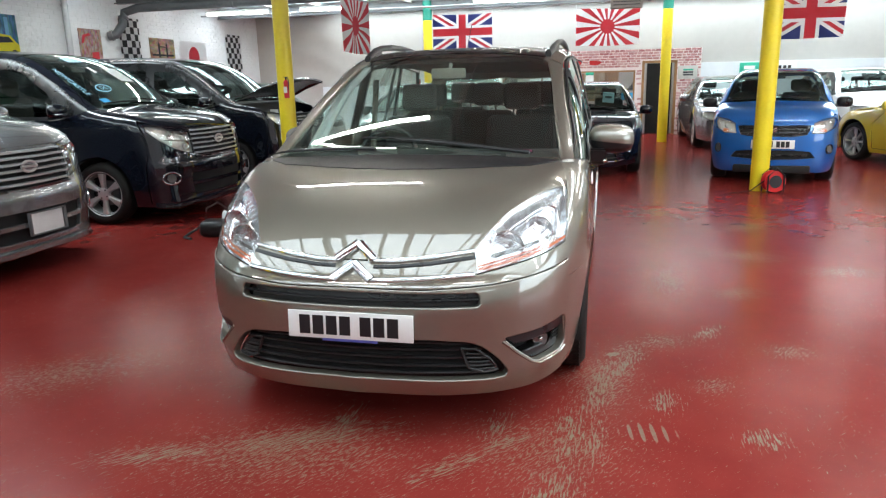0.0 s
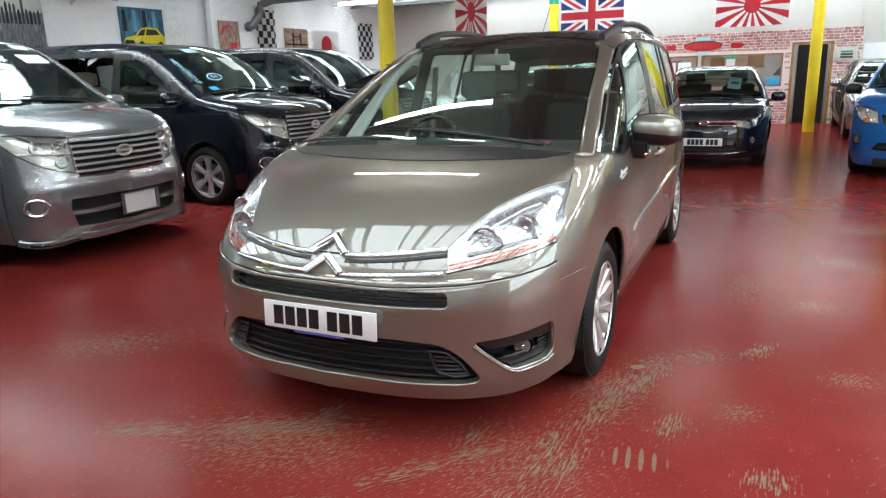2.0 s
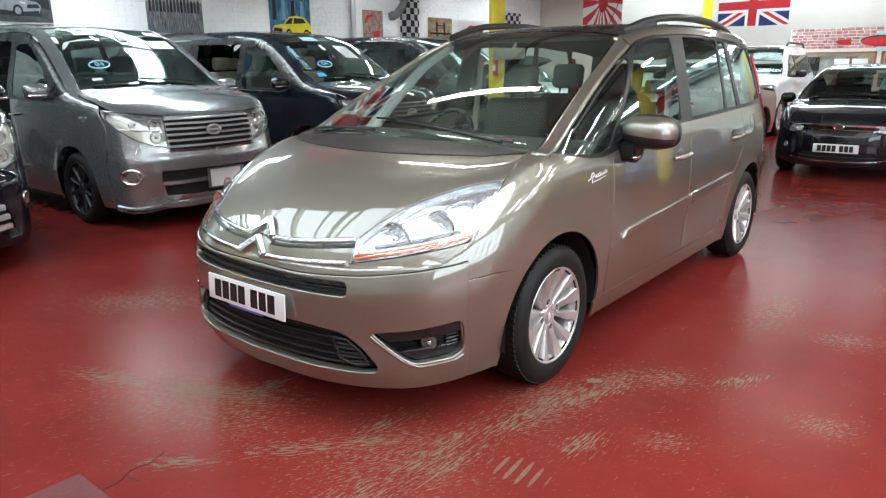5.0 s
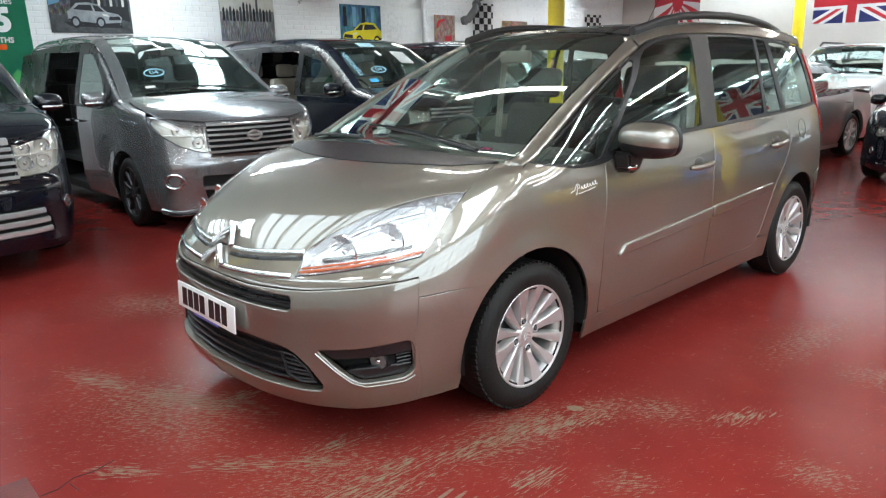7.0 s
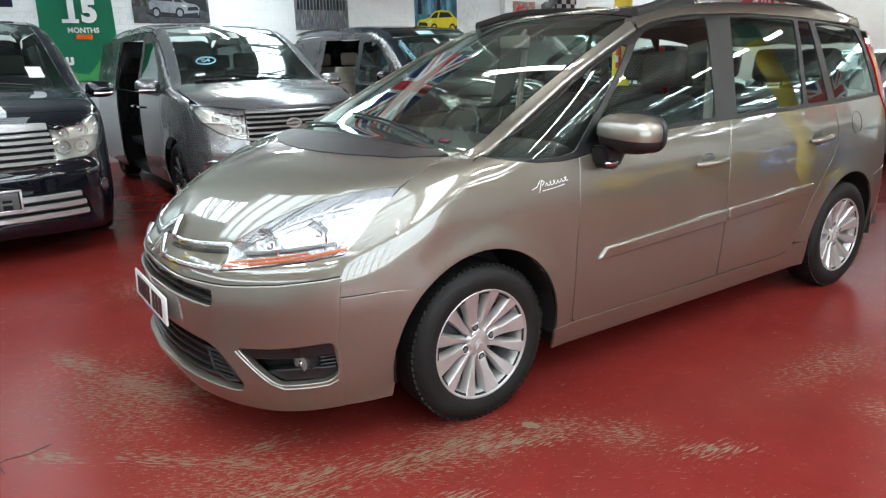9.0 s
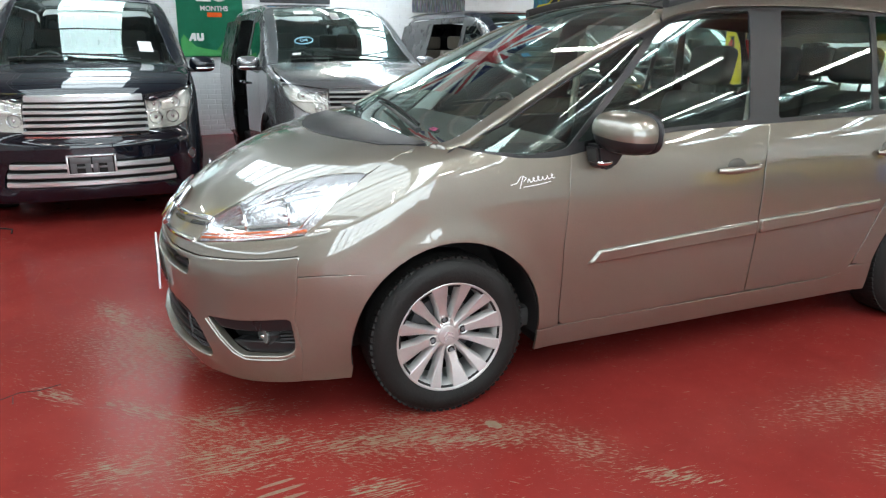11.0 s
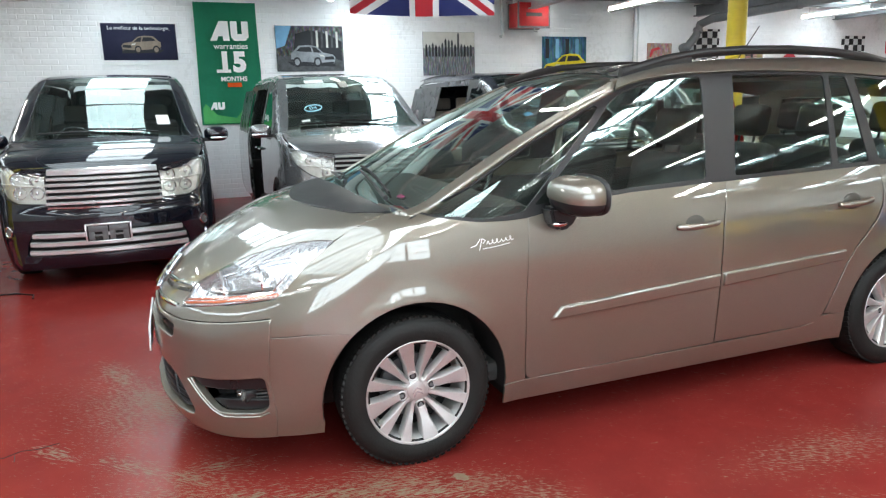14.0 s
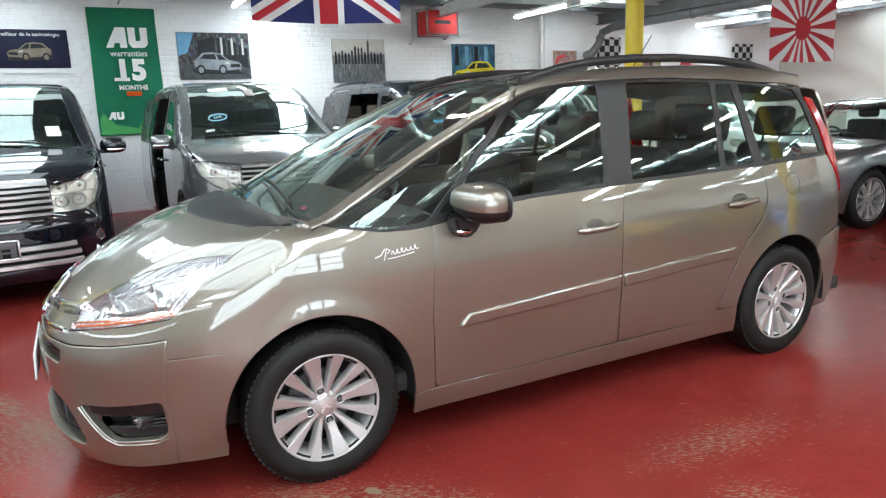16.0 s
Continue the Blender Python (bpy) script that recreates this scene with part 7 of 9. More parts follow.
screen_ring(van_silver, -0.40, 0.30, 0.078, M["screen_ink"])
screen_ring(van_newc, -0.30, 0.27, 0.085, M["screen_ink"])
on_screen(van_newc, VAN, -0.50, 0.10, 0.11, 0.09, M["screen_blue"], "screen_sticker", lift=0.004)

# -- ordinary cars, drawn up from a few main measures --
def std_car(w, wb, yn, yt, zh, yc, zc, yr, zr, yre, zre, zb, wr, rim, deck=None, roof_half=0.52, nose_round=0.5, lamp=None, low=None, grille=None, **kw):
    """w half width, wb wheelbase, yn/yt nose and tail, zh bonnet's front edge, (yc, zc) screen base, (yr, zr) screen top, (yre, zre) roof's rear edge, zb waistline."""
    top = [(yn - 0.1, zh - 0.2), (yn + 0.02, zh - 0.04), (yn + 0.10, zh + 0.01), (yn * 0.5 + yc * 0.5, zh + 0.62 * (zc - zh)), (yc - 0.06, zc - 0.01), (yc + 0.07, zc + 0.055),
           ((yc + yr) / 2, (zc + zr) / 2 + 0.05), (yr, zr - 0.02), (yr + 0.35, zr + 0.02), ((yr + yre) / 2 + 0.3, zr + 0.02), (yre, zre)]
    if deck:
        top += [((yre + deck[0]) / 2, (zre + deck[1]) / 2 + 0.02), (deck[0], deck[1]), (yt, deck[1] - 0.05)]
    else:
        top += [(yt, zre - 0.12)]
    sk = Skin(top=top,
              plan=[(yn - 0.1, w - 0.10), (yn + 0.4, w - 0.035), (0, w - 0.005), (wb * 0.4, w), (wb, w - 0.005), (yt - 0.3, w - 0.05), (yt, w - 0.12)],
              sect=[(0.1, -0.08), (0.25, -0.035), (0.5, 0), (zb - 0.25, 0), (zb - 0.1, -0.01), (zb + 0.02, -0.05), (zb + 0.2, -0.12), (zr - 0.05, -0.25), (zr + 0.1, -0.33)],
              nose=[(0.1, yn + 0.08), (0.22, yn + 0.01), (0.4, yn), (0.55, yn + 0.005), (zh - 0.06, yn + 0.03), (zh + 0.05, yn + 0.12), (zh + 0.35, yn + 0.5)],
              nose_x=[(0, 0), (0.25, 0.02), (0.5, 0.09 * nose_round / 0.5), (0.7, 0.23 * nose_round / 0.5), (0.9, 0.52 * nose_round / 0.5)],
              tail=[(0.1, yt - 0.1), (0.5, yt), (0.9, yt - 0.04), (1.2, yt - 0.16), (1.5, yt - 0.35)], tail_x=[(0, 0), (0.5, 0.05), (0.9, 0.28)],
              bow=0.15, crown=0.035, k_top=0.09, k_nose=0.14, k_tail=0.14, arches=((0, wr, wr + 0.05), (wb, wr, wr + 0.05)), flare=0.014)
    x_c, x_r = w - 0.14, roof_half
    pin = [(x_c, yc + 0.05), (x_c - 0.05, yc + 0.22), ((x_c + x_r) / 2 - 0.02, (yc + yr) / 2 + 0.08), (x_r, yr + 0.03)]
    pou = [(x_c + 0.075, yc + 0.10), (x_c + 0.03, yc + 0.30), ((x_c + x_r) / 2 + 0.075, (yc + yr) / 2 + 0.10), (x_r + 0.10, yr + 0.05)]
    wt = [(x_r + 0.105, yr + 0.3), (x_r + 0.105, (yr + yre) / 2 + 0.15), (x_r + 0.08, yre - 0.10)]
    bp = (yr + yc) / 2 + 0.62
    zt = zr - 0.13
    belt = [(yc + 0.13, zb + 0.01), (yc + 0.5, zb), (bp, zb + 0.01), (bp + 0.02, zb + 0.01), (wb * 0.80, zb + 0.03), (wb + 0.15, zb + 0.08), (yre + (0.10 if not deck else 0.25), zb + 0.10)]
    if deck:
        belt[-1] = (yre + 0.18, zb + 0.07)
    rear_y = wb - 0.02
    win = [("front_door_window", [(yc + 0.36, zb + 0.035), (bp - 0.05, zb + 0.045), (bp - 0.02, zt), (yr + 0.30, zt), ((yc + yr) / 2 + 0.22, (zb + zt) / 2 + 0.06)], "glass"),
           ("rear_door_window", [(bp + 0.06, zb + 0.05), (rear_y - 0.10, zb + 0.085), (rear_y - 0.05, zt - 0.04), (bp + 0.08, zt)], kw.get("rear_glass", "glass_dark"))]
    A = wr + 0.055
    yf, yb = yn + 0.40, yt - 0.32
    fl = [
        ("front_wing", [(yf + 0.02, zh + 0.03), (yn * 0.5 + yc * 0.5, zh + 0.55 * (zc - zh)), (yc - 0.02, zc - 0.03), (yc + 0.12, zb), (yc + 0.36, zb - 0.01), (0.42, 0.62), (0.43, 0.20), (A, 0.20)] + arch(0, wr, A, -8, 183) + [(-A - 0.005, 0.20), (yf + 0.05, 0.20), (yf + 0.03, 0.5), (yf, 0.65)]),
        ("front_door", [(yc + 0.37, zb - 0.012), (bp - 0.003, zb), (bp, 0.6), (bp, 0.24), (0.45, 0.24), (0.435, 0.62)]),
        ("rear_door", [(bp + 0.004, zb), (wb * 0.80, zb + 0.018), (rear_y - 0.02, zb + 0.05), (rear_y - 0.10, 0.75)] + arch(wb, wr, A + 0.012, 110, 165, 6) + [(wb - A - 0.06, 0.24), (bp + 0.007, 0.24)]),
        ("rear_wing", [(rear_y - 0.01, zb + 0.05), (wb + 0.15, zb + 0.068), (belt[-1][0], belt[-1][1] - 0.012), (yb + 0.02, zb - 0.02), (yb + 0.03, 0.24), (wb + A, 0.24)] + arch(wb, wr, A, -4, 108) + [(rear_y - 0.09, 0.75)]),
        ("sill", [(A + 0.01, 0.17), (A + 0.01, 0.195), (0.44, 0.232), (wb - A - 0.02, 0.232), (wb - A, 0.17)]),
    ]
    gt = [(p[1], p[2] - 0.002) for p in sk.above(np.array(pou + wt))]
    gt.append((belt[-1][0] + 0.01, (zb + zt) / 2 + 0.02))
    xe = w - 0.075
    nose = [(0, yn + 0.1, zh), (0.3, yn + 0.11, zh), (0.52, yn + 0.18, zh + 0.005), (0.68, yn + 0.30, zh + 0.015), (xe, yf + 0.01, zh + 0.03), (xe + 0.02, yf - 0.01, 0.65), (xe + 0.02, yf + 0.02, 0.5), (xe - 0.02, yf + 0.04, 0.20), (0.5, yn + 0.16, 0.18), (0, yn + 0.05, 0.18)]
    hood = [(0, yn + 0.105), (0.3, yn + 0.115), (0.52, yn + 0.185), (0.68, yn + 0.305), (xe - 0.005, yf + 0.02), (x_c + 0.06, (yn + yc) / 2), (x_c + 0.05, yc + 0.03), (0.5, yc - 0.02), (0, yc - 0.045)]
    screen = [(0, yc - 0.03), (0.5, yc - 0.005)] + pin + [(0.3, yr + 0.07), (0, yr + 0.08)]
    x_l = 0.42
    lamp = lamp or [(x_l, yn + 0.10, zh - 0.12), (x_l + 0.03, yn + 0.12, zh - 0.02), (0.62, yn + 0.24, zh - 0.005), (xe - 0.01, yf - 0.02, zh + 0.015), (xe + 0.005, yf - 0.03, zh - 0.08), (0.60, yn + 0.2, zh - 0.16)]
    grille = grille or full([(0, yn + 0.05, zh - 0.05), (0.40, yn + 0.10, zh - 0.05), (0.37, yn + 0.08, zh - 0.17), (0, yn + 0.03, zh - 0.18)])
    low = low or full([(0, yn, 0.37), (0.44, yn + 0.07, 0.37), (0.50, yn + 0.09, 0.24), (0, yn + 0.01, 0.23)])
    spec = dict(wb=wb, hood=hood, screen=screen, roof=[(0, yr + 0.09), (0.3, yr + 0.08), (x_r, yr + 0.04), (x_r + 0.01, (yr + yre) / 2), (x_r - 0.03, yre - 0.05), (0, yre)],
                roof_side=[(x_r + 0.005, yr + 0.035), (x_r + 0.10, yr + 0.055)] + wt + [(x_r - 0.025, yre - 0.05), (x_r + 0.015, (yr + yre) / 2)],
                pillar=pin + pou[::-1], pillar_out=pou, win_top=wt, glass_top=gt, belt=belt, windows=win, flanks=fl, nose=nose,
                nose_holes=[lamp, mirror_x(lamp), grille, low], lamp=lamp, bulbs=[(0.55, yn + 0.17, zh - 0.08, 0.042), (0.66, yn + 0.27, zh - 0.06, 0.036)],
                inserts=[("grille", grille, "trim_black", 0.02), ("lower_grille", low, "dark", 0.03)], bars=kw.get("bars", []), fogs=kw.get("fogs", ()),
                tail=[(0, yt - 0.1, zb + 0.05), (0.5, yt - 0.15, zb + 0.05), (w - 0.12, yt - 0.30, zb + 0.02), (w - 0.09, yt - 0.3, 0.6), (w - 0.12, yt - 0.3, 0.22), (0.4, yt - 0.06, 0.2), (0, yt - 0.04, 0.2)],
                tail_glass=None, wheel=(w - 0.035, wr, rim, kw.get("spokes", 10), kw.get("wheel_mat", "alloy")), cabin_w=w - 0.12, cabin_floor=0.34, dash=zc - 0.06, dash_y=yc + 0.22, cabin_end=wb - 0.1,
                seats=[(-0.36, yr + 0.25), (0.36, yr + 0.25), (-0.36, yr + 1.1), (0.36, yr + 1.1)], mirror_in=(0, yr - 0.10, zr - 0.10),
                mirror=(w + 0.09, yc + 0.50, zb + 0.05), mirror_mat=kw.get("mirror_mat"), handles=[(bp - 0.16, zb - 0.12), (rear_y - 0.22, zb - 0.10)], wiper_y=yc + 0.02, bay=zh - 0.22, step=0.07,
                plate=kw.get("plate"), nose_c=(0, 0.0, 0.5))
    if kw.get("tail_glass_on"):
        spec["tail_glass"] = None
    return sk, spec


def plain_bar(yn, z, xe, h, d, lift, mk, nm="grille_bar"):
    return (nm, [(-xe, yn + 0.08, z), (-xe / 2, yn + 0.03, z), (0, yn + 0.02, z), (xe / 2, yn + 0.03, z), (xe, yn + 0.08, z)], h, d, lift, mk)


HATCH, h_spec = std_car(0.875, 2.66, -0.90, 3.45, 0.755, 0.18, 1.005, 0.98, 1.44, 2.95, 1.36, 0.93, 0.325, 0.228, nose_round=0.72,
                        plate=(0, 0.42, 0.52, False), mirror_mat="paint_black",
                        bars=[plain_bar(-0.90, 0.715, 0.60, 0.030, 0.016, 0.002, "chrome"), plain_bar(-0.90, 0.655, 0.45, 0.014, 0.012, -0.004, "chrome"), plain_bar(-0.90, 0.31, 0.48, 0.012, 0.01, -0.01, "plastic"), plain_bar(-0.90, 0.255, 0.62, 0.018, 0.012, 0.0, "chrome", "chin_strip")],
                        fogs=[(0.70, -0.70, 0.42, 0.03, "chrome")])
astra = make_car("hatchback", pose(0.72, 7.7, 0, 0, 0, 1) @ Matrix.Scale(0.94, 4), HATCH, dict(h_spec, glass="glass_mid"), M["paint_black"], "black hatchback with chrome-edged grille and a price card", "car")
chrome_ring("bonnet_badge", astra, (0, -0.89, 0.69), 0.055, 0.010, M["chrome"], bar=False)
bm = bmesh.new()
cyl(bm, (0, -0.885, 0.69), (0, -0.875, 0.69), 0.045, seg=24)
part("badge_disc", bm, M["chrome"], astra)
for k in range(2):
    on_screen(astra, HATCH, 0.33, 0.50 + 0.001 * k, 0.19 - 0.08 * k, 0.30 - 0.24 * k, M["paper_blue"] if k == 0 else M["ink"], "price_card", tilt=-3, lift=-0.02 + 0.004 * k)

CITY, c_spec = std_car(0.80, 2.425, -0.72, 2.88, 0.86, 0.10, 1.07, 0.72, 1.49, 2.55, 1.42, 0.98, 0.285, 0.20, roof_half=0.53, nose_round=0.42, rear_glass="glass",
                       plate=(0, 0.535, 0.52, False), mirror_mat="trim_black", wheel_mat="steel_dark",
                       grille=full([(0, -0.70, 0.79), (0.30, -0.68, 0.795), (0.44, -0.62, 0.775), (0.40, -0.66, 0.655), (0.30, -0.68, 0.635), (0, -0.71, 0.63)]),
                       low=full([(0, -0.72, 0.455), (0.25, -0.70, 0.455), (0.44, -0.65, 0.44), (0.50, -0.62, 0.36), (0.25, -0.70, 0.335), (0, -0.71, 0.33)]),
                       lamp=[(0.43, -0.62, 0.665), (0.47, -0.60, 0.80), (0.56, -0.52, 0.845), (0.70, -0.36, 0.86), (0.715, -0.33, 0.80), (0.66, -0.42, 0.72), (0.56, -0.54, 0.66)],
                       bars=[plain_bar(-0.72, 0.765, 0.40, 0.020, 0.014, -0.004, "trim_black"), plain_bar(-0.72, 0.715, 0.42, 0.020, 0.014, -0.004, "trim_black"), plain_bar(-0.72, 0.665, 0.38, 0.020, 0.014, -0.004, "trim_black"), plain_bar(-0.72, 0.395, 0.40, 0.016, 0.012, -0.01, "trim_black")],
                       fogs=[(0.63, -0.50, 0.47, 0.045, "trim_black")])
c_spec["amber"] = [(0.52, -0.58, 0.675), (0.58, -0.52, 0.675), (0.58, -0.52, 0.715), (0.53, -0.57, 0.715)]
suzuki = make_car("city_car", pose(3.27, 7.12, 0, 0, 0, -11.7), CITY, dict(c_spec, glass="glass_mid"), M["paint_blue"], "bright blue small hatchback parked behind a yellow post", "car")
bm = bmesh.new()
for z0 in (0.69, 0.725):
    prism(bm, [(-0.045, z0), (0.03, z0 + 0.03), (0.045, z0 + 0.018), (-0.02, z0 - 0.012)], 0.012, 'y', -0.715)
part("bonnet_badge", bm, M["chrome"], suzuki)

SALOON, s_spec = std_car(0.90, 2.80, -0.90, 3.85, 0.74, 0.25, 0.99, 1.05, 1.40, 2.45, 1.32, 0.93, 0.325, 0.23, deck=(3.15, 1.06), rear_glass="glass",
                         plate=(0, 0.42, 0.52, False), bars=[plain_bar(-0.90, 0.70, 0.36, 0.018, 0.012, 0, "chrome"), plain_bar(-0.90, 0.57, 0.36, 0.018, 0.012, 0, "chrome")])
s_spec["amber"] = [(0.66, -0.62, 0.63), (0.76, -0.48, 0.65), (0.77, -0.47, 0.70), (0.68, -0.6, 0.69)]
make_car("saloon", pose(-1.95, 6.95, 0, 0, 0, -4), SALOON, s_spec, M["paint_grey"], "mid grey saloon with amber-cornered headlamps", "car")
s2 = dict(s_spec)
make_car("saloon", pose(3.62, 11.75, 0, 0, 0, 0), SALOON, dict(s2, plate=None, amber=None), M["paint_silver"], "silver saloon with paired round headlamps", "car")
W_HATCH, w_spec = std_car(0.88, 2.55, -0.82, 3.2, 0.80, 0.15, 1.06, 0.90, 1.50, 2.8, 1.42, 0.99, 0.315, 0.22, plate=None, mirror_mat="trim_black", bars=[plain_bar(-0.82, 0.72, 0.38, 0.02, 0.012, 0, "chrome")])
white1 = make_car("hatchback", pose(6.35, 12.1, 0, 0, 0, 4), W_HATCH, dict(w_spec), M["paint_white"], "white hatchback near the end wall", "car")
white2 = make_car("hatchback", pose(-4.9, 9.55, 0, 0, 0, 86), W_HATCH, dict(w_spec), M["paint_white"], "white hatchback beyond the row of minivans", "car")
SUV, u_spec = std_car(0.90, 2.45, -0.85, 3.0, 0.98, 0.22, 1.18, 0.80, 1.72, 2.7, 1.66, 1.12, 0.36, 0.24, roof_half=0.60, nose_round=0.40, plate=(0, 0.55, 0.52, False), mirror_mat="trim_black", bars=[plain_bar(-0.85, 0.93, 0.38, 0.03, 0.014, 0, "chrome")])
suv = make_car("off_roader", pose(-2.1, 12.25, 0, 0, 0, 0), SUV, u_spec, M["paint_white"], "white off-roader with black roof bars", "car")
for s in (1, -1):
    bm = bmesh.new()
    tube(bm, [(s * 0.60, 1.0, 1.72), (s * 0.60, 1.1, 1.78), (s * 0.60, 2.3, 1.77), (s * 0.60, 2.4, 1.70)], 0.02, 8)
    part("roof_bar", bm, M["plastic"], suv)
ROAD, r_spec = std_car(0.86, 2.35, -0.80, 3.1, 0.70, 0.35, 0.93, 0.95, 1.22, 1.75, 1.16, 0.88, 0.315, 0.225, deck=(2.3, 0.96), plate=None, bars=[], spokes=8)
make_car("roadster", pose(5.78, 9.64, 0, 0, 0, -160), ROAD, r_spec, M["paint_yellow"], "yellow two-seat sports car with silver wheels", "car")

# ---- the west wall: pictures, banner, heater, pipes ----
WX = ROOM_X0 - 0.03


def pattern(name, build):
    m, nt, b = nodes_of(name)
    tc = nt.nodes.new("ShaderNodeTexCoord").outputs["Object"]
    sep = nt.nodes.new("ShaderNodeSeparateXYZ")
    nt.links.new(tc, sep.inputs[0])
    col = build(nt, tc, sep.outputs[0], sep.outputs[1])
    weave = noise_tex(nt, tc, 5.0, 5, 0.6)
    col = mixc(nt, math_n(nt, 'MULTIPLY', weave, 0.16), col, (0.35, 0.33, 0.34))
    nt.links.new(col, b.inputs["Base Color"])
    set_in(b, Roughness=0.75)
    tl = nt.nodes.new("ShaderNodeBsdfTranslucent")
    nt.links.new(col, tl.inputs[0])
    mx = nt.nodes.new("ShaderNodeMixShader")
    mx.inputs[0].default_value = 0.38
    nt.links.new(b.outputs[0], mx.inputs[1])
    nt.links.new(tl.outputs[0], mx.inputs[2])
    nt.links.new(mx.outputs[0], nt.nodes["Material Output"].inputs[0])
    return m


RED, WHITE, NAVY = (0.60, 0.035, 0.055), (0.80, 0.79, 0.79), (0.025, 0.04, 0.20)


def union_cloth(nt, tc, x, y, w=1.5, h=0.9):
    X = math_n(nt, 'MULTIPLY', x, 10.0 / w)
    Y = math_n(nt, 'MULTIPLY', y, 6.0 / h)
    ax, ay = math_n(nt, 'ABSOLUTE', X), math_n(nt, 'ABSOLUTE', Y)
    d1 = math_n(nt, 'ABSOLUTE', math_n(nt, 'SUBTRACT', math_n(nt, 'MULTIPLY', X, 3 / 5.83), math_n(nt, 'MULTIPLY', Y, 5 / 5.83)))
    d2 = math_n(nt, 'ABSOLUTE', math_n(nt, 'ADD', math_n(nt, 'MULTIPLY', X, 3 / 5.83), math_n(nt, 'MULTIPLY', Y, 5 / 5.83)))
    d = math_n(nt, 'MINIMUM', d1, d2)
    c = math_n(nt, 'MINIMUM', ax, ay)
    col = mixc(nt, math_n(nt, 'LESS_THAN', d, 0.62), NAVY, WHITE)
    col = mixc(nt, math_n(nt, 'LESS_THAN', d, 0.22), col, RED)
    col = mixc(nt, math_n(nt, 'LESS_THAN', c, 1.0), col, WHITE)
    return mixc(nt, math_n(nt, 'LESS_THAN', c, 0.6), col, RED)


def ray_cloth(nt, tc, x, y, rays=16.0, r0=0.17):
    a = math_n(nt, 'ARCTAN2', y, x)
    s = math_n(nt, 'SINE', math_n(nt, 'MULTIPLY', a, rays))
    col = mixc(nt, math_n(nt, 'GREATER_THAN', s, 0.0), WHITE, RED)
    r = math_n(nt, 'SQRT', math_n(nt, 'ADD', math_n(nt, 'MULTIPLY', x, x), math_n(nt, 'MULTIPLY', y, y)))
    return mixc(nt, math_n(nt, 'LESS_THAN', r, r0), col, RED)


def disc_cloth(nt, tc, x, y):
    r = math_n(nt, 'SQRT', math_n(nt, 'ADD', math_n(nt, 'MULTIPLY', x, x), math_n(nt, 'MULTIPLY', y, y)))
    return mixc(nt, math_n(nt, 'LESS_THAN', r, 0.25), WHITE, RED)


def check_cloth(nt, tc, x, y):
    n = nt.nodes.new("ShaderNodeTexChecker")
    n.inputs["Scale"].default_value = 1.0 / 0.135
    n.inputs["Color1"].default_value = (0.012, 0.012, 0.014, 1)
    n.inputs["Color2"].default_value = (0.78, 0.78, 0.78, 1)
    mp = nt.nodes.new("ShaderNodeMapping")
    mp.inputs["Location"].default_value = (0.0, 0.0, 0.0675)
    nt.links.new(tc, mp.inputs[0])
    nt.links.new(mp.outputs[0], n.inputs[0])
    return n.outputs[0]


M["union"] = pattern("union_flag_cloth", union_cloth)
M["rays"] = pattern("sun_ray_flag_cloth", ray_cloth)
M["disc"] = pattern("red_disc_flag_cloth", disc_cloth)
M["check"] = pattern("chequered_cloth", check_cloth)


def cloth(name, m, w, h, mat, label, category="flag", group="hanging flags", sag=0.02, seed=1):
    """A hanging cloth: x across, y up, gently waved."""
    t = bmesh.new()
    nx, ny = 30, 18
    rnd = random.Random(seed)
    p1, p2, k1 = rnd.uniform(0, 6), rnd.uniform(0, 6), rnd.uniform(4, 7)
    g = []
    for j in range(ny + 1):
        row = []
        for i in range(nx + 1):
            x, y = -w / 2 + w * i / nx, -h / 2 + h * j / ny
            down = 1 - j / ny
            z = 0.025 * down * math.sin(k1 * x + p1) + 0.015 * down * math.sin(9 * x + 3 * y + p2)
            row.append(t.verts.new((x, y - sag * (1 - (2 * x / w) ** 2) * 0.6 + sag * 0.3 * math.sin(3 * x + p2), z)))
        g.append(row)
    for a, b in zip(g, g[1:]):
        for i in range(nx):
            t.faces.new((a[i], a[i + 1], b[i + 1], b[i]))
    # hem and cords, then the cloth's thickness
    bmesh.ops.solidify(t, geom=t.faces[:], thickness=0.0015)
    f = solo(name, t, mat, label, category, group, m=m)
    cord = 0.12 if sag == 0.0 else CEIL - m.translation.z - h / 2 + 0.01
    for s in (-1, 1):
        bm = bmesh.new()
        tube(bm, [(s * w / 2, h / 2 - 0.01, 0), (s * (w / 2 + 0.01), h / 2 + cord, 0.0)], 0.004, 5)
        part("cord", bm, M["paper"], f)
    return f


cloth("flag", pose(-3.30, 1.58, 2.775, 90, 0, 90), 1.5, 0.9, M["union"], "union flag hung from the roof beam", seed=2)
cloth("flag", pose(-2.58, 14.45, 2.63, 90, 0, 0), 1.52, 0.86, M["union"], "union flag hung in front of the beige end wall", seed=3)
cloth("flag", pose(4.45, 10.45, 2.46, 90, 0, 4), 1.15, 0.85, M["union"], "union flag hung beside a yellow post", seed=4)
cloth("flag", pose(0.98, 14.45, 2.63, 90, 0, 0), 1.49, 0.86, M["rays"], "red and white sun-ray flag hung before the end wall", seed=5)
cloth("flag", pose(-3.38, 8.78, 2.42, 90, 0, 90), 1.45, 0.92, M["rays"], "red and white sun-ray flag hung edge-on from the beam", seed=6)
cloth("wall_flag", pose(WX + 0.02, 9.82, 2.40, 90, 0, 90), 0.66, 0.90, M["check"], "black and white chequered flag on the white wall", "flag", "wall flags", 0.0, 7)
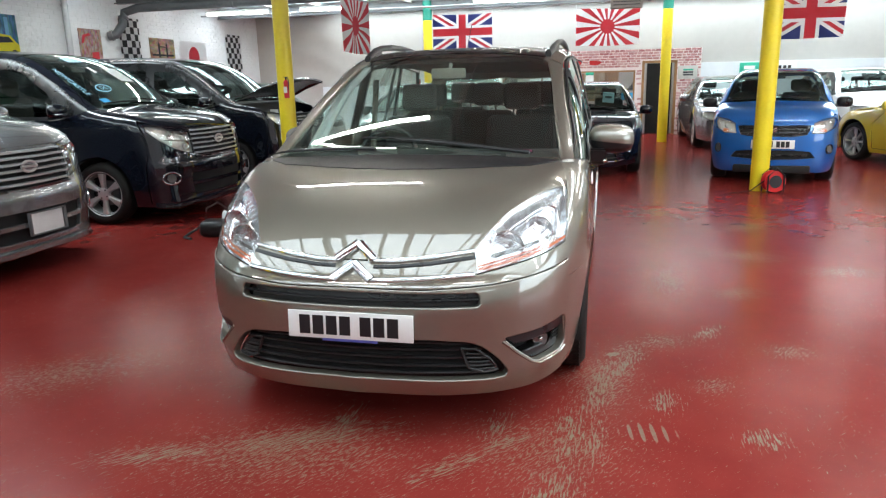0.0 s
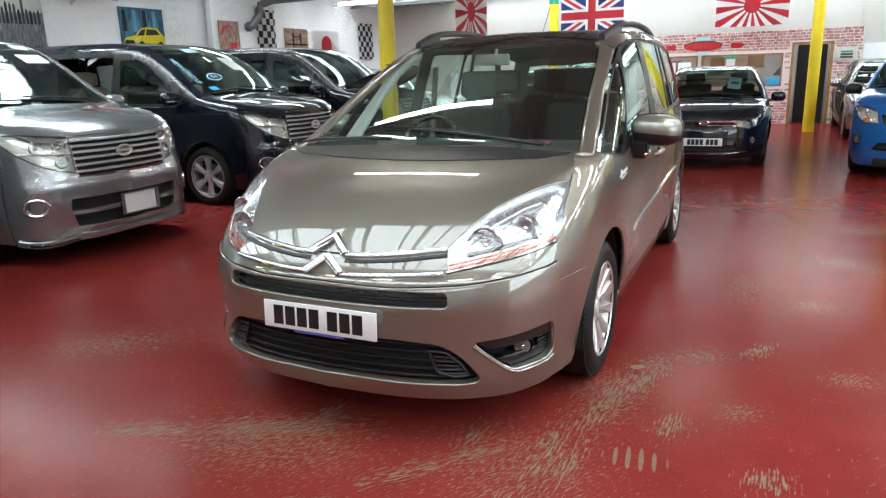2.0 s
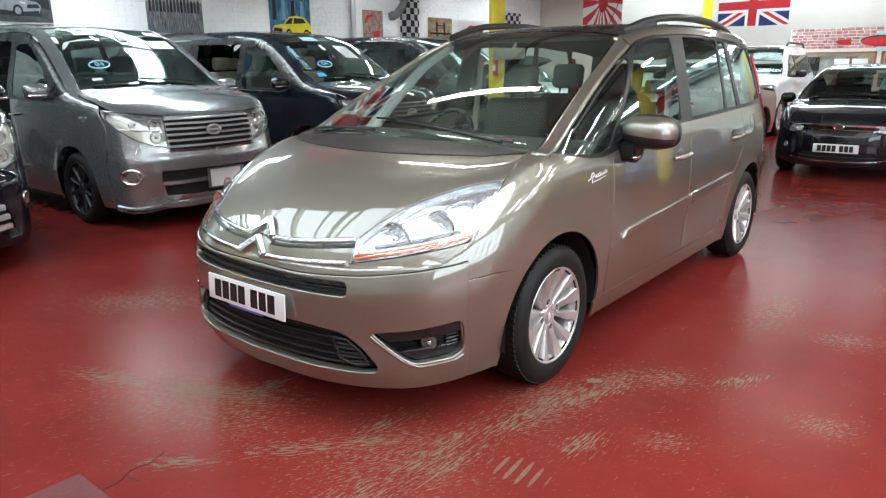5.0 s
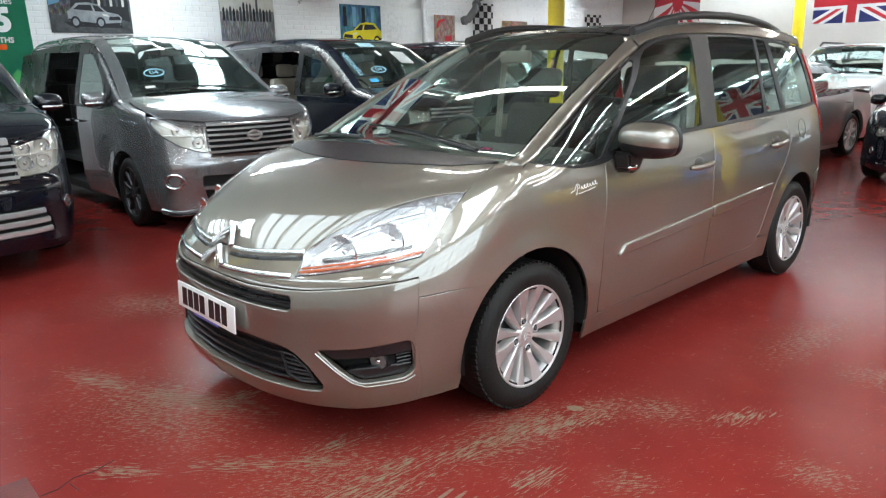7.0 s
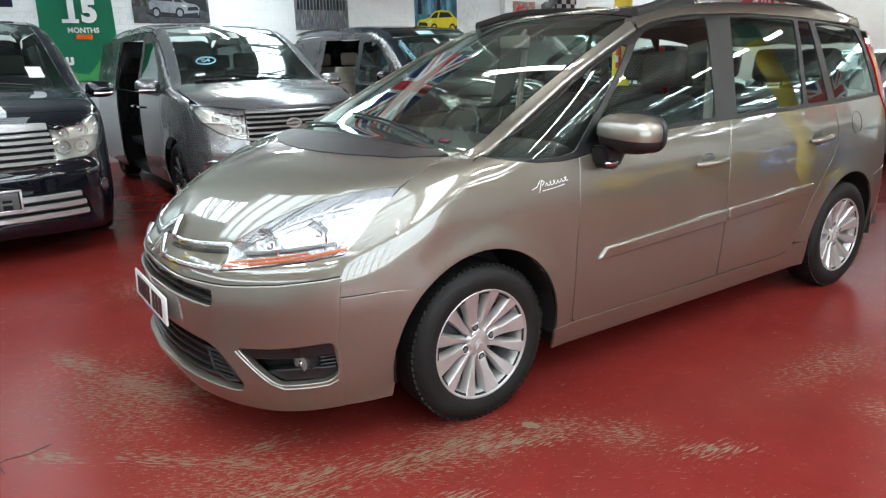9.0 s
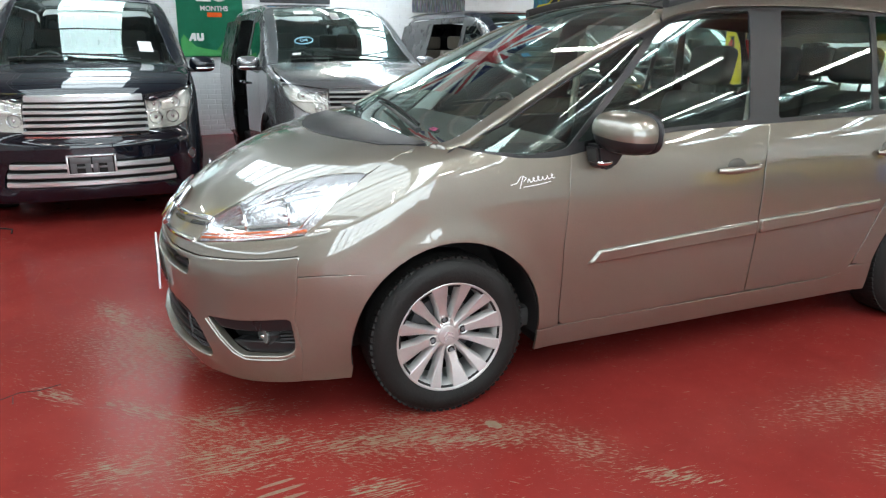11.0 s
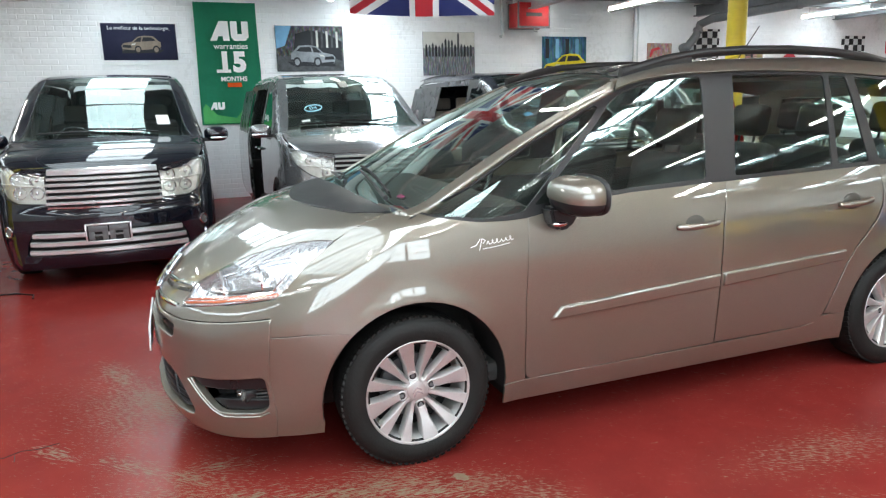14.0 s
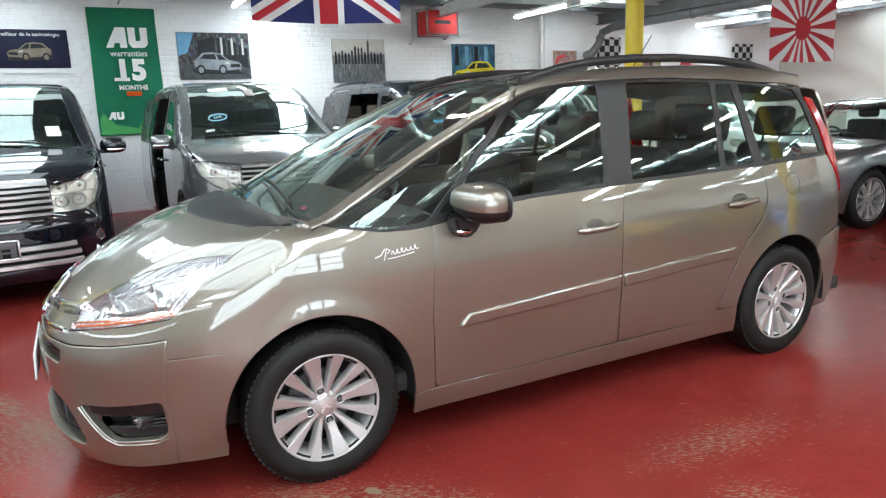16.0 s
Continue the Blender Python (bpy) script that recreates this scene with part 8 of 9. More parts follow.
cloth("wall_flag", pose(WX + 0.02, 14.05, 2.28, 90, 0, 90), 0.74, 0.94, M["check"], "black and white chequered flag near the corner", "flag", "wall flags", 0.0, 8)
cloth("wall_flag", pose(WX + 0.02, 12.14, 2.12, 90, 0, 90), 1.10, 0.74, M["disc"], "white flag with a red disc on the wall", "flag", "wall flags", 0.0, 9)

# pictures
def wall_picture(y0, y1, z0, z1, mat, label, category="poster", name="poster"):
    t = thing(name, pose(WX + 0.012, (y0 + y1) / 2, (z0 + z1) / 2, 90, 0, 90), label, category, "wall pictures")
    w, h = y1 - y0, z1 - z0
    bm = bmesh.new()
    box(bm, -w / 2, -h / 2, -0.010, w / 2, h / 2, 0.0, 0.003)
    part("board", bm, mat, t)
    return t, w, h


def flat_shape(t, name, pts, mat, at=0.0005, d=0.0015):
    bm = bmesh.new()
    prism(bm, pts, d, 'z', at)
    return part(name, bm, mat, t, smooth=False)


def car_picture(t, cx, cy, s, paint, dark, flip=1):
    """A small flat drawing of a car, seen three-quarter on."""
    def P(pts):
        return [(cx + flip * s * a, cy + s * b) for a, b in pts][::flip]
    flat_shape(t, "printed_shadow", P([(-0.52, -0.22), (0.46, -0.20), (0.58, -0.12), (-0.50, -0.10)]), dark, 0.0020, 0.0004)
    flat_shape(t, "printed_body", P([(-0.48, -0.16), (-0.52, -0.02), (-0.46, 0.05), (-0.24, 0.09), (-0.08, 0.23), (0.10, 0.26), (0.32, 0.24), (0.44, 0.12), (0.50, 0.08), (0.50, -0.08), (0.34, -0.14), (-0.10, -0.19)]), paint, 0.0024, 0.0006)
    flat_shape(t, "printed_window", P([(-0.20, 0.09), (-0.07, 0.20), (0.02, 0.215), (-0.02, 0.095)]), dark, 0.0046, 0.0006)
    flat_shape(t, "printed_window", P([(0.02, 0.10), (0.055, 0.215), (0.28, 0.21), (0.38, 0.12)]), dark, 0.0046, 0.0006)
    flat_shape(t, "printed_grille", P([(-0.50, -0.06), (-0.47, 0.01), (-0.28, 0.0), (-0.26, -0.07)]), dark, 0.0046, 0.0006)
    flat_shape(t, "printed_cladding", P([(-0.47, -0.17), (-0.48, -0.11), (-0.12, -0.14), (0.34, -0.10), (0.49, -0.05), (0.50, -0.08), (0.34, -0.14), (-0.10, -0.19)]), dark, 0.0046, 0.0006)
    flat_shape(t, "printed_lamp", P([(-0.27, 0.0), (-0.24, 0.04), (-0.14, 0.05), (-0.17, 0.01)]), M["print_pale"], 0.0046, 0.0006)
    for x in (-0.10, 0.37):
        flat_shape(t, "printed_wheel", P([(x + 0.112 * math.cos(a) * 0.8, -0.12 + 0.112 * math.sin(a)) for a in [2 * math.pi * i / 18 for i in range(18)]]), dark, 0.0060, 0.0006)
        flat_shape(t, "printed_wheel_hub", P([(x + 0.070 * math.cos(a) * 0.8, -0.12 + 0.070 * math.sin(a)) for a in [2 * math.pi * i / 14 for i in range(14)]]), paint, 0.0074, 0.0006)


def print_mat(name, c0, c1, c2, sx=6.0, sy=3.0):
    def build(nt, tc, x, y):
        n = noise_tex(nt, tc, 1.0, 5, 0.6, (sx, sy, 1))
        v = nt.nodes.new("ShaderNodeTexVoronoi")
        v.inputs["Scale"].default_value = 9.0
        mp = nt.nodes.new("ShaderNodeMapping")
        mp.inputs["Scale"].default_value = (sx * 0.4, sy * 0.2, 1)
        nt.links.new(tc, mp.inputs[0])
        nt.links.new(mp.outputs[0], v.inputs["Vector"])
        r = ramp(nt, [(0.3, c0), (0.5, c1), (0.7, c2)])
        nt.links.new(n, r.inputs[0])
        return mixc(nt, 0.45, r.outputs[0], v.outputs["Color"], 'SOFT_LIGHT')
    return pattern(name, build)


M["ink_navy"] = simple("navy_print", (0.020, 0.022, 0.045), 0.4)
M["print_pale"] = simple("pale_print", (0.55, 0.54, 0.50), 0.4)
M["print_bronze"] = simple("bronze_print", (0.20, 0.165, 0.13), 0.4, 0, 0.35, 7)
M["print_silver"] = simple("silver_print", (0.24, 0.255, 0.275), 0.4, 0, 0.4, 6)
M["print_grey"] = simple("grey_print", (0.07, 0.073, 0.078), 0.4, 0, 0.5, 9)
M["print_dark"] = simple("dark_print", (0.03, 0.032, 0.036), 0.4)
M["print_yellow"] = simple("yellow_print", (0.62, 0.52, 0.03), 0.4)
M["print_orange"] = simple("orange_print", (0.60, 0.10, 0.02), 0.5)
M["print_sky"] = simple("blue_print", (0.16, 0.34, 0.52), 0.4)
M["city_print"] = print_mat("city_print", (0.10, 0.11, 0.10), (0.28, 0.29, 0.25), (0.45, 0.46, 0.42), 30, 14)
M["mono_print"] = print_mat("mono_city_print", (0.07, 0.075, 0.085), (0.22, 0.23, 0.25), (0.52, 0.53, 0.55), 60, 6)
M["street_print"] = print_mat("street_print", (0.03, 0.033, 0.036), (0.09, 0.095, 0.10), (0.26, 0.27, 0.28), 20, 10)
M["cuba_print"] = print_mat("blue_wall_print", (0.02, 0.06, 0.11), (0.06, 0.17, 0.28), (0.14, 0.30, 0.42), 10, 3)
M["london_print"] = print_mat("red_city_print", (0.30, 0.10, 0.08), (0.48, 0.32, 0.28), (0.56, 0.50, 0.46), 12, 9)
M["sunset_print"] = print_mat("sunset_print", (0.16, 0.12, 0.10), (0.40, 0.26, 0.17), (0.52, 0.38, 0.28), 3, 8)

# matt canvas and paper
for key, mat in M.items():
    if key.startswith("print_") or key.endswith("_print") or key == "ink_navy":
        for nd in mat.node_tree.nodes:
            if nd.type == 'BSDF_PRINCIPLED':
                nd.inputs["Specular IOR Level"].default_value = 0.08

t, w, h = wall_picture(-4.7, -3.20, 2.02, 2.72, M["city_print"], "canvas picture of a city from above", "picture", "picture")
flat_shape(t, "printed_tower", [(0.56, 0.02), (0.59, 0.25), (0.61, 0.25), (0.63, 0.02)], M["print_orange"])
t, w, h = wall_picture(-1.72, -0.65, 2.25, 2.80, M["ink_navy"], "dark poster with a pale estate car and a line of text")
car_picture(t, 0.02, -0.05, 0.56, M["print_bronze"], M["print_dark"])
words("poster_text", "Le meilleur de la technologie.", 0.075, M["paper"], t, pose(0.0, 0.205, 0.0015))
bm = bmesh.new()
box(bm, -w / 2, -h / 2 - 0.07, -0.008, w / 2, -h / 2 - 0.004, -0.003)
part("white_margin", bm, M["paper"], t)
t, w, h = wall_picture(0.89, 2.03, 2.06, 2.80, M["street_print"], "poster of a silver car before tall stone buildings")
flat_shape(t, "printed_sky", [(-w / 2 + 0.005, h / 2 - 0.005), (-0.30, h / 2 - 0.005), (-0.42, 0.05), (-w / 2 + 0.005, 0.0)], M["print_sky"])
for k in range(6):
    x = 0.02 + 0.085 * k
    flat_shape(t, "printed_column", [(x, 0.02), (x, 0.30 - 0.004 * k), (x + 0.035, 0.30 - 0.004 * k), (x + 0.035, 0.02)], M["print_pale"] if k % 2 else M["print_grey"])
flat_shape(t, "printed_block", [(-0.28, -0.02), (-0.24, 0.24), (-0.02, 0.30), (0.14, 0.28), (0.30, 0.24), (0.54, 0.12), (0.54, -0.20), (0.2, -0.10)], M["print_dark"], 0.0010, 0.0008)
flat_shape(t, "printed_road", [(-w / 2 + 0.005, -h / 2 + 0.005), (-w / 2 + 0.005, -0.12), (w / 2 - 0.005, -0.16), (w / 2 - 0.005, -h / 2 + 0.005)], M["print_grey"], 0.0010, 0.0006)
car_picture(t, 0.04, -0.13, 0.74, M["print_silver"], M["print_dark"], -1)
t, w, h = wall_picture(3.48, 4.49, 1.97, 2.73, M["mono_print"], "black and white poster of skyscrapers")
rnd = random.Random(4)
flat_shape(t, "printed_sky", [(-w / 2 + 0.005, h / 2 - 0.005), (w / 2 - 0.005, h / 2 - 0.005), (w / 2 - 0.005, 0.12), (-w / 2 + 0.005, 0.10)], M["print_pale"])
for k in range(15):
    x = -0.46 + 0.062 * k
    hh = rnd.uniform(0.10, 0.24) + (0.16 if k == 10 else 0)
    flat_shape(t, "printed_tower", [(x, -0.05), (x, hh), (x + 0.020, hh + 0.04), (x + 0.040, hh), (x + 0.040, -0.05)], M["print_grey"] if k % 3 else M["print_dark"], 0.0022)
t, w, h = wall_picture(5.90, 6.88, 1.90, 2.67, M["cuba_print"], "poster of a yellow old-fashioned taxi by a blue building")
car_picture(t, 0.03, -0.17, 0.92, M["print_yellow"], M["print_dark"])
for k in range(4):
    flat_shape(t, "printed_column", [(-0.42 + 0.22 * k, -0.02), (-0.42 + 0.22 * k, 0.34), (-0.34 + 0.22 * k, 0.34), (-0.34 + 0.22 * k, -0.02)], M["print_sky"] if k % 2 else M["print_dark"])
t, w, h = wall_picture(8.32, 8.93, 1.93, 2.56, M["london_print"], "red and white collage picture of a city")
flat_shape(t, "printed_bus", [(0.0, -0.26), (0.0, -0.12), (0.2, -0.10), (0.2, -0.24)], M["flag_red"])
flat_shape(t, "printed_arch", [(-0.25, 0.05), (-0.2, 0.20), (-0.02, 0.24), (0.02, 0.20), (-0.14, 0.16), (-0.2, 0.04)], M["flag_red"])
t, w, h = wall_picture(10.46, 11.37, 2.0, 2.50, M["sunset_print"], "picture of a twin-towered bridge at dusk", "picture", "picture")
for x in (-0.16, 0.12):
    flat_shape(t, "printed_tower", [(x, -0.16), (x, 0.12), (x + 0.03, 0.17), (x + 0.06, 0.12), (x + 0.06, -0.16)], M["print_dark"])
flat_shape(t, "printed_deck", [(-0.40, -0.13), (-0.40, -0.09), (0.40, -0.09), (0.40, -0.13)], M["print_dark"])
flat_shape(t, "printed_deck", [(-0.13, 0.06), (-0.13, 0.08), (0.14, 0.08), (0.14, 0.06)], M["print_dark"])

# the tall green banner
bn = thing("banner", pose(WX + 0.02, 0.12, 2.18, 90, 0, 90), "tall green fabric banner with white lettering", "banner")
bm = bmesh.new()
g = []
for j in range(25):
    row = []
    for i in range(13):
        x, y = -0.49 + 0.98 * i / 12, -0.96 + 1.92 * j / 24
        row.append(bm.verts.new((x * (1 - 0.02 * math.sin(2 * y)), y, 0.012 * math.sin(5 * x + 2.2 * y) * (1 - j / 26) + 0.004 * math.sin(13 * x + y))))
    g.append(row)
for a, b in zip(g, g[1:]):
    for i in range(12):
        bm.faces.new((a[i], a[i + 1], b[i + 1], b[i]))
bmesh.ops.solidify(bm, geom=bm.faces[:], thickness=0.001)
part("cloth", bm, M["banner_green"], bn)


def au_mark(cx, cy, s, mat):
    flat_shape(bn, "mark_wedge", [(cx - 0.52 * s, cy - 0.26 * s), (cx - 0.26 * s, cy + 0.26 * s), (cx - 0.02 * s, cy + 0.26 * s), (cx + 0.0 * s, cy - 0.26 * s), (cx - 0.17 * s, cy - 0.26 * s), (cx - 0.18 * s, cy - 0.14 * s), (cx - 0.30 * s, cy - 0.14 * s), (cx - 0.34 * s, cy - 0.26 * s)], mat, 0.016)
    flat_shape(bn, "mark_cup", [(cx + 0.04 * s, cy + 0.26 * s), (cx + 0.22 * s, cy + 0.26 * s), (cx + 0.22 * s, cy - 0.08 * s), (cx + 0.34 * s, cy - 0.08 * s), (cx + 0.34 * s, cy + 0.26 * s), (cx + 0.52 * s, cy + 0.26 * s), (cx + 0.52 * s, cy - 0.16 * s), (cx + 0.42 * s, cy - 0.26 * s), (cx + 0.13 * s, cy - 0.26 * s), (cx + 0.04 * s, cy - 0.16 * s)], mat, 0.016)


au_mark(0.04, 0.52, 0.58, M["paper"])
words("banner_text", "warranties", 0.125, M["paper"], bn, pose(0.05, 0.28, 0.017), bold=0.0015)
words("banner_number", "15", 0.42, M["paper"], bn, pose(0.05, 0.02, 0.017), space=1.1, bold=0.022)
flat_shape(bn, "number_foot", [(-0.20, -0.132), (0.02, -0.132), (0.02, -0.082), (-0.20, -0.082)], M["paper"], 0.0165)
words("banner_text", "MONTHS", 0.100, M["paper"], bn, pose(0.06, -0.235, 0.017), bold=0.003)
flat_shape(bn, "orange_bar", [(-0.05, -0.36), (0.17, -0.36), (0.17, -0.29), (-0.05, -0.29)], M["print_orange"], 0.016)
au_mark(-0.24, -0.66, 0.22, M["paper"])
flat_shape(bn, "hill_shape", [(-0.47, -0.94), (-0.47, -0.70), (-0.42, -0.62), (-0.25, -0.80), (0.05, -0.86), (0.25, -0.62), (0.47, -0.80), (0.47, -0.94)], simple("pale_green_print", (0.06, 0.36, 0.10), 0.7), 0.014, 0.001)

# red gas heater on its bracket
ht = thing("heater", pose(WX, 5.45, 3.0), "red box heater on a wall bracket", "heater")
bm = bmesh.new()
box(bm, 0.12, -0.31, -0.21, 0.52, 0.31, 0.21, 0.02)
part("case", bm, M["red_paint"], ht)
bm = bmesh.new()
box(bm, 0.10, -0.325, -0.225, 0.14, 0.325, 0.225, 0.01)
part("back_frame", bm, M["steel_dark"], ht)
bm = bmesh.new()
box(bm, 0.50, -0.325, -0.235, 0.525, 0.325, -0.20)
part("front_rail", bm, M["steel_dark"], ht)
for y in (-0.325, 0.30):
    bm = bmesh.new()
    box(bm, 0.50, y, -0.20, 0.525, y + 0.025, 0.225)
    part("front_stile", bm, M["steel_dark"], ht)
bm = bmesh.new()
box(bm, 0.52, -0.16, -0.03, 0.527, 0.16, 0.03)
part("name_strip", bm, M["ink"], ht)
bm = bmesh.new()
tube(bm, [(0.0, -0.42, 0.35), (0.06, -0.42, 0.3), (0.06, -0.42, -0.32), (0.0, -0.42, -0.34)], 0.03, 8)
part("bracket", bm, M["galv"], ht)
for y in (-0.3, 0.3):
    bm = bmesh.new()
    tube(bm, [(0.02, y, 0.26), (0.3, y, 0.24)], 0.02, 8)
    part("arm", bm, M["galv"], ht)
bm = bmesh.new()
tube(bm, [(0.3, 0.12, -0.21), (0.3, 0.12, -0.27), (0.36, 0.16, -0.28)], 0.018, 8)
part("tap", bm, M["galv"], ht)


def pipe_thing(name, pts, r, mat, label, category="pipe"):
    bm = bmesh.new()
    tube(bm, pts, r, 14)
    t = thing(name, pose(0, 0, 0), label, category)
    part("run", bm, mat, t)
    for p, q in zip(pts[::2], pts[1::2]):
        c = (Vector(p) + Vector(q)) / 2
        d = (Vector(q) - Vector(p)).normalized()
        bm = bmesh.new()
        cyl(bm, c - d * 0.025, c + d * 0.025, r * 1.18, seg=16)
        part("clip", bm, mat, t)
    return t


pipe_thing("down_pipe", [(WX + 0.08, 7.98, 0.0), (WX + 0.08, 7.98, 1.6), (WX + 0.08, 7.98, 2.5), (WX + 0.08, 7.98, CEIL)], 0.055, M["galv"], "grey metal pipe running up the white wall")
pipe_thing("duct", [(WX + 0.02, 9.15, 2.45), (WX + 0.16, 9.2, 2.48), (WX + 0.22, 9.35, 2.68), (WX + 0.22, 9.45, 2.92), (WX + 0.5, 9.5, 3.0), (-4.0, 9.5, 3.02), (0.0, 9.5, 3.02), (3.0, 9.5, 3.02)], 0.085, M["steel_dark"], "dark heating duct bending out of the wall")
bm = bmesh.new()
tube(bm, [(WX + 0.03, -4.9, 1.06), (WX + 0.03, -3.6, 1.05), (WX + 0.03, -2.9, 1.07)], 0.022, 8)
box(bm, WX, -4.9, 1.0, WX + 0.05, -2.95, 1.02)
solo("wall_conduit", bm, M["steel_dark"], "narrow conduit along the white wall", "conduit")

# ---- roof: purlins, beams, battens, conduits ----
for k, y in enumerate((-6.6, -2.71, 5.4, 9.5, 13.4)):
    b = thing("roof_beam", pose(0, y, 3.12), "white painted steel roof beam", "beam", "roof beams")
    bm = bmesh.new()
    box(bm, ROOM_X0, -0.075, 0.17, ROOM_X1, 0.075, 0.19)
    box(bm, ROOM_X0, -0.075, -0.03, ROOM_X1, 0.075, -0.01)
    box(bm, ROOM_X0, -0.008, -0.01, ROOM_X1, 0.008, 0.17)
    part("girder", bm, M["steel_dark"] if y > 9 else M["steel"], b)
for k in range(16):
    x = -8.1 + 1.12 * k
    bm = bmesh.new()
    box(bm, x - 0.035, ROOM_Y0 + 0.02, CEIL - 0.09, x + 0.035, ROOM_Y1 - 0.02, CEIL - 0.002)
    solo("purlin", bm, M["steel"] if k % 3 else M["steel_dark"], "long roof purlin below the boards", "purlin", "roof purlins")


def batten(x, y, z, yaw=0):
    b = thing("strip_light", pose(x, y, z, 0, 0, yaw), "fluorescent strip light hung below the roof", "strip light", "strip lights")
    bm = bmesh.new()
    box(bm, -0.78, -0.022, 0.03, 0.78, 0.022, 0.075, 0.006)
    box(bm, -0.78, -0.042, -0.03, -0.757, 0.042, 0.03, 0.004)
    box(bm, 0.757, -0.042, -0.03, 0.78, 0.042, 0.03, 0.004)
    part("housing", bm, M["steel"], b)
    bm = bmesh.new()
    box(bm, -0.755, -0.022, -0.024, 0.755, 0.022, 0.030, 0.014)
    part("tube", bm, M["tube"], b, "lit fluorescent tube in a clear cover")
    for s in (-0.6, 0.6):
        bm = bmesh.new()
        tube(bm, [(s, 0, 0.07), (s, 0, CEIL - z)], 0.004, 5)
        part("hanger", bm, M["steel_dark"], b)


for y, xs in ((-3.8, (-6.8, -1.3, 2.2, 5.6)), (1.55, (-6.6, -1.25, 2.15, 5.6)), (-0.9, (5.0, 7.6)), (4.2, (4.2, 7.2)), (6.6, (-6.8, -4.9, 0.6, 3.6, 6.4)), (11.6, (-7.2, -4.9, -1.0, 2.4, 5.6))):
    for x in xs:
        batten(x, y, 3.03)
for k, (y, z, r) in enumerate(((0.1, 3.2, 0.016), (3.1, 3.22, 0.02), (7.4, 3.15, 0.022), (10.6, 3.2, 0.016), (12.6, 3.1, 0.02), (-5.6, 3.2, 0.02))):
    bm = bmesh.new()
    tube(bm, [(ROOM_X0, y, z), (-3, y, z - 0.02), (2, y, z + 0.01), (ROOM_X1, y, z)], r, 8)
    solo("roof_conduit", bm, M["galv"], "thin conduit run below the roof", "conduit", "roof conduits")

# glazing bars of the roof lights
# the added, unseen rows get bars like the others
for (x0, x1, y, w, _) in SKY:
    g = thing("roof_light", pose((x0 + x1) / 2, y, CEIL - 0.005), "long glazed roof light with dark glazing bars, layout partly added for light", "roof light", "roof lights", kind="structure")
    n = int((x1 - x0) / 0.62)
    for k in range(n + 1):
        x = -(x1 - x0) / 2 + (x1 - x0) * k / n
        bm = bmesh.new()
        box(bm, x - 0.018, -w / 2, 0.0, x + 0.018, w / 2, 0.05)
        part("glazing_bar", bm, M["steel_dark"], g)

# ---- the end wall: sheeted, with the brick-papered office ----
bm = bmesh.new()
box(bm, 3.30, ROOM_Y1 - 0.05, 0.0, ROOM_X1, ROOM_Y1, 1.75)
solo("wall_panel", bm, M["pale_wall"], "pale blue-white lower lining of the end wall", "wall", kind="structure")
bm = bmesh.new()
g = []
for i in range(91):
    x = -8.6 + 11.8 * i / 90
    col = []
    for j in range(25):
        z = 0.02 + 3.2 * j / 24
        swag = math.exp(-((x + 7.6) / 1.3) ** 2) * 0.05 * math.sin(9 * (z + 0.25 * (x + 7.6) ** 2))
        col.append(bm.verts.new((x, ROOM_Y1 - 0.045 + 0.010 * math.sin(2.1 * x + 0.7 * z) + 0.006 * math.sin(5.3 * x - 2 * z) - swag * 0.6, z)))
    g.append(col)
for p, q in zip(g, g[1:]):
    for j in range(24):
        bm.faces.new((p[j], p[j + 1], q[j + 1], q[j]))
solo("wall_sheeting", bm, M["beige_wall"], "beige plastic sheeting over the end wall", "wall", kind="structure")
bm = bmesh.new()
box(bm, -6.8, ROOM_Y1 - 0.12, 0.0, -1.9, ROOM_Y1 - 0.09, 1.35)
solo("wall_lining", bm, M["pale_wall"], "white lower lining of the end wall", "wall", kind="structure")

OX0, OX1, OY, OZ = -1.9, 3.26, 15.12, 2.10
office = thing("office_partition", pose(0, OY, 0), "office front papered in pink and red brick pattern", "partition", kind="structure")
M["mortar"] = simple("pale_pink_mortar", (0.80, 0.71, 0.69), 0.8, 0, 0.08, 6)
wins = [(-1.75, -0.15, 0.86, 1.60), (-0.07, 1.70, 0.86, 1.60)]
doorw = (1.90, 2.66, 0.0, 1.78)
bm = bmesh.new()
def wall_rect(x0, x1, z0, z1):
    box(bm, x0, 0.0, z0, x1, 0.12, z1)
wall_rect(OX0, OX1, 1.78, OZ)
wall_rect(OX0, 1.90, 1.60, 1.78)
wall_rect(2.66, OX1, 0, 1.78)
wall_rect(OX0, 1.90, 0, 0.86)
wall_rect(OX0, -1.75, 0.86, 1.60)
wall_rect(-0.15, -0.07, 0.86, 1.60)
wall_rect(1.70, 1.90, 0.86, 1.60)
part("papered_wall", bm, M["mortar"], office)
rnd = random.Random(11)
V, F = [], []
z, row = 0.012, 0
